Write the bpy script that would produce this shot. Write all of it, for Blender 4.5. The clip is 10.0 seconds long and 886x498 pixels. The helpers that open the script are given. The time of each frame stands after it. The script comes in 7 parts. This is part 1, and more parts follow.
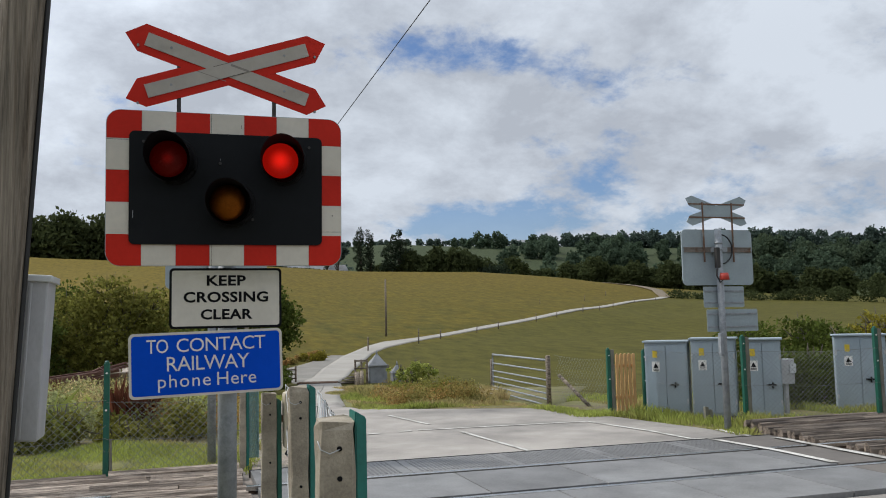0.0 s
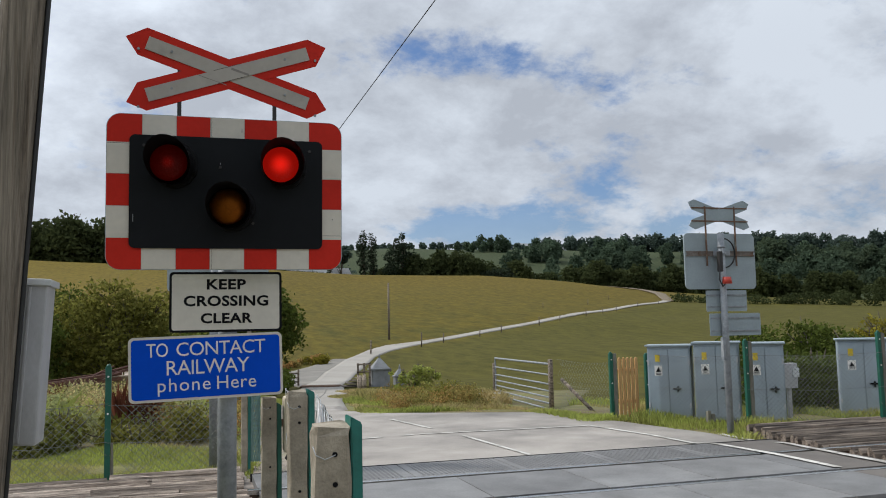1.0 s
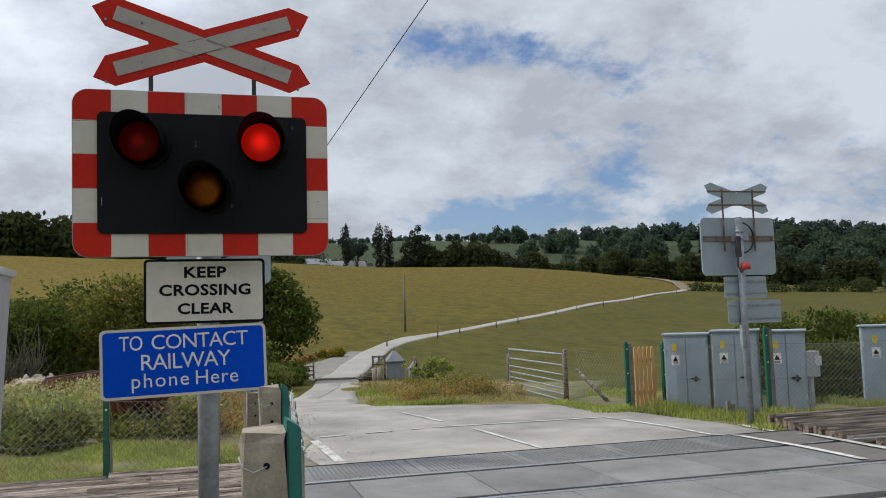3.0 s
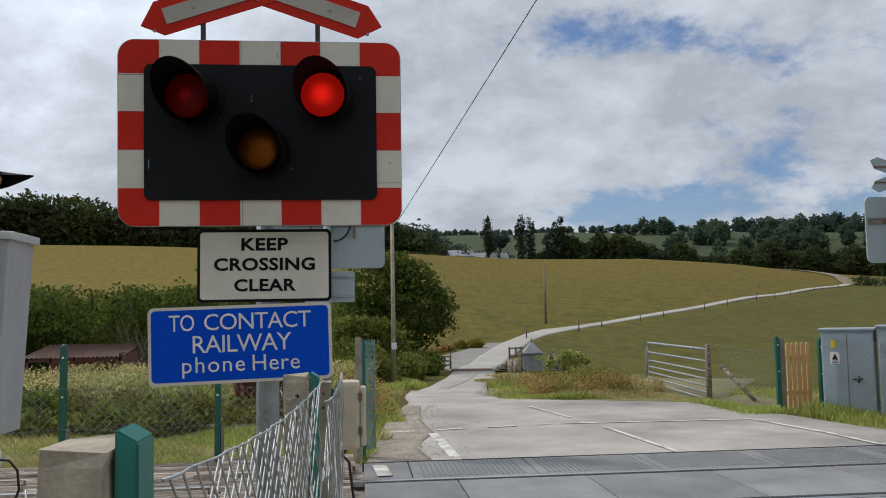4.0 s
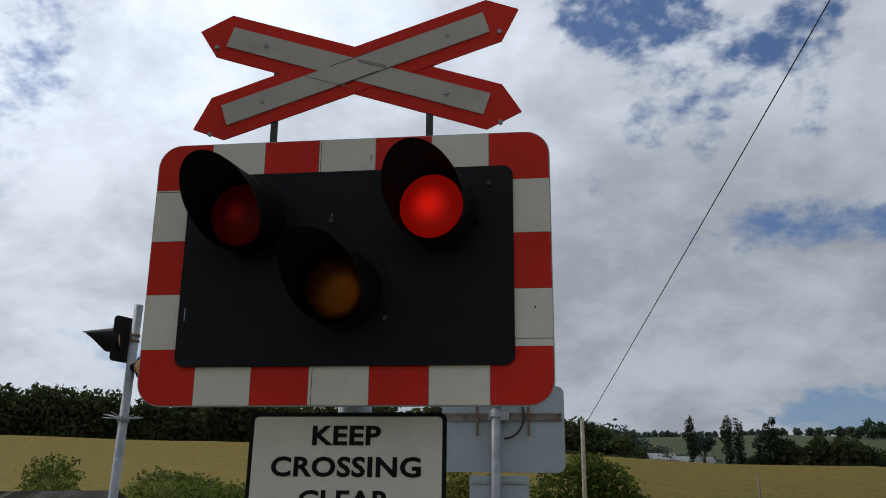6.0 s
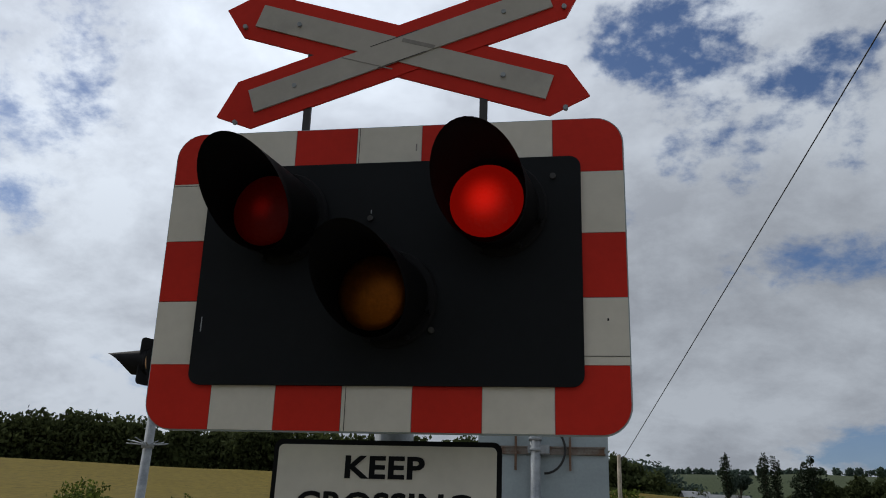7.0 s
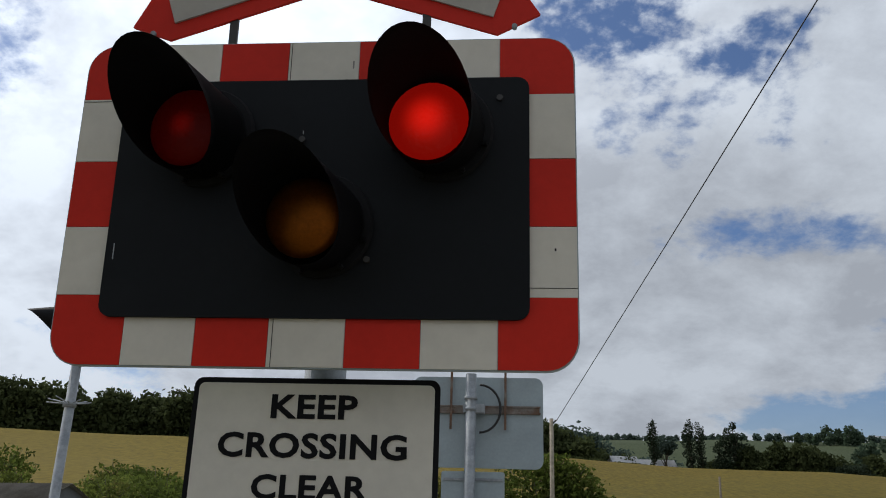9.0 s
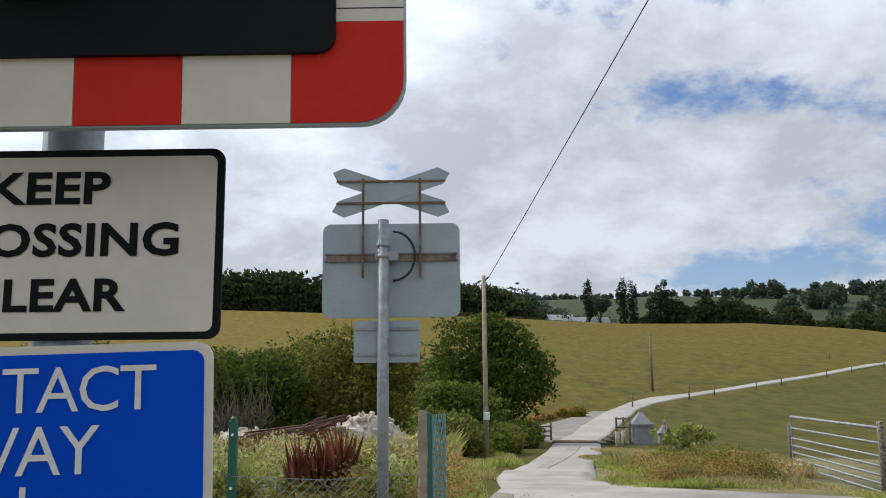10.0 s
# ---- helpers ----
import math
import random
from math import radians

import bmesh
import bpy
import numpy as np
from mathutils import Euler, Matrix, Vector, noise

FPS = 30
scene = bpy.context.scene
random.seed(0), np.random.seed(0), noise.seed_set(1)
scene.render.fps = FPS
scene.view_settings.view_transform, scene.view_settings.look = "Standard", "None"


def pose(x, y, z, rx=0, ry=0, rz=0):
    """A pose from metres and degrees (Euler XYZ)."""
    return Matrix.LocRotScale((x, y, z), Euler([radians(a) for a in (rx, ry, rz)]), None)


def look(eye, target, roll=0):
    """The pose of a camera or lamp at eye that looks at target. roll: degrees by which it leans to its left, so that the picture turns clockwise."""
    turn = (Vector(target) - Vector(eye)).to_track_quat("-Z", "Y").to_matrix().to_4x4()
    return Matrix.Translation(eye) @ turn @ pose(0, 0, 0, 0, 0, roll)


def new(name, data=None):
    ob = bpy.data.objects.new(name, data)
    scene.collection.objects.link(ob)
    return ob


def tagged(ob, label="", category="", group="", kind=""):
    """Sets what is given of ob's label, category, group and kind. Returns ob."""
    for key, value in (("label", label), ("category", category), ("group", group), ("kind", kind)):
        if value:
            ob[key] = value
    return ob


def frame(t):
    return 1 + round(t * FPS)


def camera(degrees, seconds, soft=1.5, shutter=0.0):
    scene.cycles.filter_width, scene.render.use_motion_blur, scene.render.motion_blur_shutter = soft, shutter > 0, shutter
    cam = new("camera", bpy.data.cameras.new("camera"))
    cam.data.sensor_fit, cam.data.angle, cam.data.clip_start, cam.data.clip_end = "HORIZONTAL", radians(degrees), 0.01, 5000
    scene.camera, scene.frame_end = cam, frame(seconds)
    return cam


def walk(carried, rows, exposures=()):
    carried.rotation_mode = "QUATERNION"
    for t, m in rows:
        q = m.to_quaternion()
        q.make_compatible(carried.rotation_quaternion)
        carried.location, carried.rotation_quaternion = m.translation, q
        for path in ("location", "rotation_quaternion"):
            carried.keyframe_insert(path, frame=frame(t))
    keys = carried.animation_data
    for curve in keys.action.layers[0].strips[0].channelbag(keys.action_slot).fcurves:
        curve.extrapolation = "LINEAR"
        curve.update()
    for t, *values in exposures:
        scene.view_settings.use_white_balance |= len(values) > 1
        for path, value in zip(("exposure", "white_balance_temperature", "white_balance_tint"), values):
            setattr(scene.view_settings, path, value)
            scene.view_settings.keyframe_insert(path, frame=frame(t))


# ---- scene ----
cam = camera(55.3, 10.0, soft=1.0)
PATH = [
    (0.0, (-0.2076, -4.7361, 1.6003), (0.3686, -2.8296, 1.7824), -1.28),
    (0.5, (-0.2067, -4.7211, 1.6004), (0.3648, -2.8134, 1.7850), -1.58),
    (1.0, (-0.1904, -4.7323, 1.6033), (0.3787, -2.8244, 1.7938), -1.22),
    (1.5, (-0.1838, -4.7164, 1.5896), (0.3836, -2.8080, 1.7801), -1.84),
    (2.0, (-0.1328, -4.6848, 1.5920), (0.4283, -2.7745, 1.7819), -1.68),
    (2.2, (-0.0989, -4.6800, 1.5947), (0.4557, -2.7678, 1.7833), -1.50),
    (3.3, (0.0859, -4.2803, 1.5661), (0.6121, -2.3577, 1.7304), -1.97),
    (3.5, (0.1532, -4.1745, 1.5458), (0.6686, -2.2486, 1.7040), -2.14),
    (4.0, (0.4217, -3.8080, 1.5315), (0.6228, -1.8247, 1.6932), -0.99),
    (4.5, (0.5577, -3.4344, 1.5340), (0.5225, -1.4469, 1.7542), -0.26),
    (5.0, (0.6599, -3.0667, 1.5641), (0.5442, -1.1010, 1.9146), 0.25),
    (5.5, (0.6964, -2.6987, 1.5980), (0.4951, -0.7644, 2.0649), 0.56),
    (6.0, (0.6099, -2.4055, 1.6318), (0.3660, -0.5195, 2.2512), 0.88),
    (6.2, (0.5836, -2.3189, 1.6486), (0.3225, -0.4385, 2.2777), 1.34),
    (7.3, (0.4668, -2.0134, 1.6687), (0.1355, -0.1750, 2.3833), 2.30),
    (7.5, (0.4409, -2.0037, 1.6665), (0.1037, -0.1721, 2.3955), 2.32),
    (8.0, (0.4087, -2.0036, 1.6632), (0.0878, -0.1729, 2.4019), 2.41),
    (8.5, (0.4004, -2.0057, 1.6588), (0.1252, -0.1682, 2.3990), 2.59),
    (9.0, (0.4786, -1.8862, 1.6216), (0.3081, 0.0077, 2.2414), 1.71),
    (9.5, (0.6151, -1.6000, 1.5772), (0.4719, 0.3462, 2.0152), 0.38),
    (10.0, (0.7026, -1.2910, 1.5382), (0.6727, 0.6836, 1.8549), -0.51),
]
walk(cam, [(t, look(e, g, r)) for t, e, g, r in PATH],
     exposures=[(0.0, -0.21), (2.2, -0.24), (3.5, -0.29), (4.5, -0.42), (5.0, -0.55), (5.5, -0.60), (6.0, -0.78), (6.2, -0.82), (7.3, -0.92), (8.5, -0.84), (9.0, -0.58), (9.5, -0.14), (10.0, -0.07)])

# ---- world and sun ----
SUN_TO = Vector((-0.62, 0.38, 0.80)).normalized()
world = bpy.data.worlds.new("sky_world")
scene.world = world
world.use_nodes = True


def build_sky():
    nt = world.node_tree
    n, l = nt.nodes, nt.links
    n.clear()
    out, bg = n.new("ShaderNodeOutputWorld"), n.new("ShaderNodeBackground")
    sky = n.new("ShaderNodeTexSky")
    sky.sky_type, sky.sun_disc = "NISHITA", False
    sky.sun_elevation = math.asin(SUN_TO.z)
    sky.sun_rotation = math.atan2(SUN_TO.x, SUN_TO.y)
    sky.air_density, sky.dust_density, sky.ozone_density = 1.0, 1.2, 1.5
    co = n.new("ShaderNodeTexCoord")
    sep = n.new("ShaderNodeSeparateXYZ")
    l.new(co.outputs["Generated"], sep.inputs[0])
    # flatten the dome so that the clouds lie in a layer
    up = n.new("ShaderNodeMath"); up.operation = "ADD"; up.inputs[1].default_value = 0.42
    l.new(sep.outputs["Z"], up.inputs[0])
    mx = n.new("ShaderNodeMath"); mx.operation = "MAXIMUM"; mx.inputs[1].default_value = 0.08
    l.new(up.outputs[0], mx.inputs[0])
    comb = n.new("ShaderNodeCombineXYZ")
    for axis in ("X", "Y"):
        d = n.new("ShaderNodeMath"); d.operation = "DIVIDE"
        l.new(sep.outputs[axis], d.inputs[0]); l.new(mx.outputs[0], d.inputs[1])
        l.new(d.outputs[0], comb.inputs[axis])
    comb.inputs["Z"].default_value = 3.7

    def noise_node(scale, detail, rough, dist=0.0):
        t = n.new("ShaderNodeTexNoise")
        t.inputs["Scale"].default_value, t.inputs["Detail"].default_value = scale, detail
        t.inputs["Roughness"].default_value, t.inputs["Distortion"].default_value = rough, dist
        l.new(comb.outputs[0], t.inputs["Vector"])
        return t
    big, body, shade = noise_node(1.9, 8, 0.56), noise_node(8.0, 10, 0.64, 0.1), noise_node(3.4, 10, 0.62, 0.1)
    puffs = noise_node(30.0, 5, 0.55)
    add = n.new("ShaderNodeMath"); add.operation = "MULTIPLY_ADD"; add.inputs[1].default_value = 0.55
    l.new(body.outputs["Fac"], add.inputs[0]); l.new(big.outputs["Fac"], add.inputs[2])
    fine = n.new("ShaderNodeMath"); fine.operation = "MULTIPLY_ADD"; high = n.new("ShaderNodeMapRange"); high.interpolation_type = "SMOOTHSTEP"
    high.inputs["From Min"].default_value, high.inputs["From Max"].default_value = 0.22, 0.55
    high.inputs["To Min"].default_value, high.inputs["To Max"].default_value = 0.0, 0.34
    l.new(sep.outputs["Z"], high.inputs["Value"])
    level = n.new("ShaderNodeMath"); level.operation = "SUBTRACT"; level.inputs[1].default_value = 0.5
    l.new(puffs.outputs["Fac"], level.inputs[0])
    l.new(level.outputs[0], fine.inputs[0]); l.new(high.outputs[0], fine.inputs[1]); l.new(add.outputs[0], fine.inputs[2])
    add = fine
    # clear gaps between the clouds: bearing, height, half width, half height in degrees, depth
    az = n.new("ShaderNodeMath"); az.operation = "ARCTAN2"
    l.new(sep.outputs["X"], az.inputs[0]); l.new(sep.outputs["Y"], az.inputs[1])
    el = n.new("ShaderNodeMath"); el.operation = "ARCSINE"
    l.new(sep.outputs["Z"], el.inputs[0])
    for gap in ((17.8, 18.4, 6.5, 2.2, 0.105), (30.5, 17.0, 6.5, 2.4, 0.115), (19.5, 7.2, 7.0, 1.4, 0.12), (31.0, 7.0, 7.0, 1.4, 0.12), (6.5, 33.8, 6.5, 3.2, 0.21), (17.0, 30.0, 4.0, 2.0, 0.13),
                (1.0, 22.5, 5.0, 1.5, 0.09), (-8.5, 22.8, 3.0, 1.4, 0.10), (7.0, 24.0, 1.6, 2.0, 0.09), (41.0, 7.5, 5.0, 1.2, 0.10), (50.0, 20.0, 9.0, 5.0, 0.12), (-70.0, 25.0, 15.0, 6.0, 0.12), (150.0, 30.0, 25.0, 8.0, 0.15), (-130.0, 35.0, 20.0, 9.0, 0.12)):
        total = None
        for src, mid, half in ((az, gap[0], gap[2]), (el, gap[1], gap[3])):
            off = n.new("ShaderNodeMath"); off.operation = "SUBTRACT"; off.inputs[1].default_value = radians(mid)
            l.new(src.outputs[0], off.inputs[0])
            rel = n.new("ShaderNodeMath"); rel.operation = "DIVIDE"; rel.inputs[1].default_value = radians(half)
            l.new(off.outputs[0], rel.inputs[0])
            sq = n.new("ShaderNodeMath"); sq.operation = "MULTIPLY"
            l.new(rel.outputs[0], sq.inputs[0]); l.new(rel.outputs[0], sq.inputs[1])
            if total is None:
                total = sq
            else:
                both = n.new("ShaderNodeMath"); both.operation = "ADD"
                l.new(total.outputs[0], both.inputs[0]); l.new(sq.outputs[0], both.inputs[1])
                total = both
        hole = n.new("ShaderNodeMapRange"); hole.interpolation_type = "SMOOTHSTEP"
        hole.inputs["From Min"].default_value, hole.inputs["From Max"].default_value = 0.0, 1.9
        hole.inputs["To Min"].default_value, hole.inputs["To Max"].default_value = gap[4], 0.0
        l.new(total.outputs[0], hole.inputs["Value"])
        less = n.new("ShaderNodeMath"); less.operation = "SUBTRACT"
        l.new(add.outputs[0], less.inputs[0]); l.new(hole.outputs[0], less.inputs[1])
        add = less
    cover = n.new("ShaderNodeValToRGB")
    cover.color_ramp.elements[0].position, cover.color_ramp.elements[1].position = 0.60, 0.77
    cover.color_ramp.interpolation = "EASE"
    tone = n.new("ShaderNodeValToRGB")
    tone.color_ramp.elements[0].position, tone.color_ramp.elements[1].position = 0.40, 0.60
    tone.color_ramp.elements[0].color = (0.65, 0.71, 0.81, 1)
    tone.color_ramp.elements[1].color = (0.955, 1.045, 1.17, 1)
    l.new(shade.outputs["Fac"], tone.inputs[0])
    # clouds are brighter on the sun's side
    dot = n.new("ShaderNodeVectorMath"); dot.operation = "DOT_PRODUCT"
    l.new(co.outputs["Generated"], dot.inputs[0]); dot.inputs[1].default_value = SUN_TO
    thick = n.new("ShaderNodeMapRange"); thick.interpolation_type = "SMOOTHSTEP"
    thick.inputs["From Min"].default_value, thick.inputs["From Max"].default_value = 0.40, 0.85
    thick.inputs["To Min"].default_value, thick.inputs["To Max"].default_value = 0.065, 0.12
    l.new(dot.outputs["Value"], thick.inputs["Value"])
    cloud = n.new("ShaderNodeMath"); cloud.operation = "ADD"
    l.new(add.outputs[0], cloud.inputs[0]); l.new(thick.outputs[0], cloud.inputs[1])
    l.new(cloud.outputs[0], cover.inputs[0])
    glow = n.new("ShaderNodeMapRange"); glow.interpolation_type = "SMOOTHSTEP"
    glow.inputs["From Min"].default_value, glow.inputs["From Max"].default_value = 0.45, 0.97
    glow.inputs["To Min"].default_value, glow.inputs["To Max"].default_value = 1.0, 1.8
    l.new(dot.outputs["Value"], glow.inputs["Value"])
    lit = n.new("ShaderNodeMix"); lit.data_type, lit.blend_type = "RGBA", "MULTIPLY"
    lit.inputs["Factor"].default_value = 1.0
    # and brighter overhead than low down
    crown = n.new("ShaderNodeMapRange"); crown.interpolation_type = "SMOOTHSTEP"
    crown.inputs["From Min"].default_value, crown.inputs["From Max"].default_value = 0.28, 0.56
    crown.inputs["To Min"].default_value, crown.inputs["To Max"].default_value = 1.0, 1.28
    l.new(sep.outputs["Z"], crown.inputs["Value"])
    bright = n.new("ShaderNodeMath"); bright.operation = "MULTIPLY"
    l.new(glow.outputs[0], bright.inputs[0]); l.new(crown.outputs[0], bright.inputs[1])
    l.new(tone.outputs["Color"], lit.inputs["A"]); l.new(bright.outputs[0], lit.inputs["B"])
    dim = n.new("ShaderNodeMix"); dim.data_type, dim.blend_type = "RGBA", "MULTIPLY"
    dim.inputs["Factor"].default_value = 1.0
    dim.inputs["B"].default_value = (0.105, 0.125, 0.158, 1)
    l.new(sky.outputs[0], dim.inputs["A"])
    mix = n.new("ShaderNodeMix"); mix.data_type = "RGBA"
    # pale haze low on the horizon
    haze = n.new("ShaderNodeMapRange"); haze.interpolation_type = "SMOOTHSTEP"
    haze.inputs["From Min"].default_value, haze.inputs["From Max"].default_value = 0.02, 0.20
    haze.inputs["To Min"].default_value, haze.inputs["To Max"].default_value = 0.30, 0.0
    l.new(sep.outputs["Z"], haze.inputs["Value"])
    most = n.new("ShaderNodeMath"); most.operation = "MAXIMUM"
    l.new(cover.outputs["Color"], most.inputs[0]); l.new(haze.outputs[0], most.inputs[1])
    l.new(most.outputs[0], mix.inputs["Factor"])
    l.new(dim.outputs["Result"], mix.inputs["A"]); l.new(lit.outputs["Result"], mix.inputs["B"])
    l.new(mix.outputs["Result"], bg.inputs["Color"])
    bg.inputs["Strength"].default_value = 0.80
    l.new(bg.outputs[0], out.inputs[0])


build_sky()
sun = new("sun", bpy.data.lights.new("sun", "SUN"))
sun.data.energy, sun.data.angle, sun.data.color = 2.75, radians(3.0), (1.0, 0.955, 0.89)
sun.matrix_world = look(SUN_TO * 50, (0, 0, 0))


# ---- materials ----
def mat(name, base, rough=0.6, metal=0.0, scale=6.0, fine=70.0, low=0.72, high=1.22, bump=0.15, second=None, second_at=(0.55, 0.7),
        per_island=0.0, per_object=0.0, stretch=(1, 1, 1), spec=0.5, depth=0.01):
    """A painted, weathered or grown surface: broad and fine noise over the base colour, a second colour in patches, and fine relief."""
    m = bpy.data.materials.new(name)
    m.use_nodes = True
    nt = m.node_tree
    n, l = nt.nodes, nt.links
    bsdf = n["Principled BSDF"]
    bsdf.inputs["Roughness"].default_value, bsdf.inputs["Metallic"].default_value = rough, metal
    bsdf.inputs["Specular IOR Level"].default_value = spec
    co, mp = n.new("ShaderNodeTexCoord"), n.new("ShaderNodeMapping")
    mp.inputs["Scale"].default_value = stretch
    l.new(co.outputs["Object"], mp.inputs[0])

    def tex(s, detail=6, r=0.6):
        t = n.new("ShaderNodeTexNoise")
        t.inputs["Scale"].default_value, t.inputs["Detail"].default_value, t.inputs["Roughness"].default_value = s, detail, r
        l.new(mp.outputs[0], t.inputs["Vector"])
        return t
    broad, small = tex(scale), tex(fine, 4)
    add = n.new("ShaderNodeMath"); add.operation = "MULTIPLY_ADD"; add.inputs[1].default_value = 0.5
    l.new(small.outputs["Fac"], add.inputs[0]); l.new(broad.outputs["Fac"], add.inputs[2])
    rng = n.new("ShaderNodeMapRange")
    rng.inputs["From Min"].default_value, rng.inputs["From Max"].default_value = 0.45, 1.05
    rng.inputs["To Min"].default_value, rng.inputs["To Max"].default_value = low, high
    l.new(add.outputs[0], rng.inputs["Value"])
    value = rng.outputs[0]
    if per_island or per_object:
        src = n.new("ShaderNodeNewGeometry").outputs["Random Per Island"] if per_island else n.new("ShaderNodeObjectInfo").outputs["Random"]
        k = per_island or per_object
        r2 = n.new("ShaderNodeMapRange"); r2.inputs["To Min"].default_value, r2.inputs["To Max"].default_value = 1 - k, 1 + k
        l.new(src, r2.inputs["Value"])
        mu = n.new("ShaderNodeMath"); mu.operation = "MULTIPLY"
        l.new(value, mu.inputs[0]); l.new(r2.outputs[0], mu.inputs[1])
        value = mu.outputs[0]
    col = n.new("ShaderNodeMix"); col.data_type, col.blend_type = "RGBA", "MULTIPLY"
    col.inputs["Factor"].default_value = 1.0
    col.inputs["A"].default_value = (*base, 1)
    l.new(value, col.inputs["B"])
    if second:
        patch = tex(scale * 0.37 + 0.001, 8, 0.65)
        ramp = n.new("ShaderNodeMapRange")
        ramp.inputs["From Min"].default_value, ramp.inputs["From Max"].default_value = second_at
        l.new(patch.outputs["Fac"], ramp.inputs["Value"])
        pick = n.new("ShaderNodeMix"); pick.data_type = "RGBA"
        pick.inputs["A"].default_value, pick.inputs["B"].default_value = (*base, 1), (*second, 1)
        l.new(ramp.outputs[0], pick.inputs["Factor"])
        l.new(pick.outputs["Result"], col.inputs["A"])
    l.new(col.outputs["Result"], bsdf.inputs["Base Color"])
    if bump:
        b = n.new("ShaderNodeBump")
        b.inputs["Strength"].default_value, b.inputs["Distance"].default_value = bump, depth
        l.new(add.outputs[0], b.inputs["Height"])
        l.new(b.outputs[0], bsdf.inputs["Normal"])
    if per_island:
        thin, blend = n.new("ShaderNodeBsdfTranslucent"), n.new("ShaderNodeMixShader")
        blend.inputs["Fac"].default_value = 0.44
        l.new(col.outputs["Result"], thin.inputs["Color"])
        l.new(bsdf.outputs[0], blend.inputs[1])
        l.new(thin.outputs[0], blend.inputs[2])
        l.new(blend.outputs[0], n["Material Output"].inputs["Surface"])
    return m


def lamp_mat(name, color, strength, hot, reach):
    """A lit signal lens of coloured glass, brightest in the middle."""
    m = bpy.data.materials.new(name)
    m.use_nodes = True
    nt = m.node_tree
    n, l = nt.nodes, nt.links
    b = n["Principled BSDF"]
    b.inputs["Base Color"].default_value, b.inputs["Roughness"].default_value = (*[c * 0.10 for c in color], 1), 0.45
    b.inputs["Specular IOR Level"].default_value = 0.15
    co = n.new("ShaderNodeTexCoord")
    ln = n.new("ShaderNodeVectorMath"); ln.operation = "LENGTH"
    l.new(co.outputs["Object"], ln.inputs[0])
    vor = n.new("ShaderNodeTexVoronoi"); vor.inputs["Scale"].default_value = 90
    l.new(co.outputs["Object"], vor.inputs["Vector"])
    bp = n.new("ShaderNodeBump"); bp.inputs["Strength"].default_value, bp.inputs["Distance"].default_value = 0.4, 0.004
    l.new(vor.outputs["Distance"], bp.inputs["Height"]); l.new(bp.outputs[0], b.inputs["Normal"])
    r = n.new("ShaderNodeMapRange")
    r.interpolation_type = "SMOOTHERSTEP"
    r.inputs["From Min"].default_value, r.inputs["From Max"].default_value = 0.0, reach
    r.inputs["To Min"].default_value, r.inputs["To Max"].default_value = strength * hot, strength
    l.new(ln.outputs["Value"], r.inputs["Value"])
    b.inputs["Emission Color"].default_value = (*color, 1)
    l.new(r.outputs[0], b.inputs["Emission Strength"])
    return m


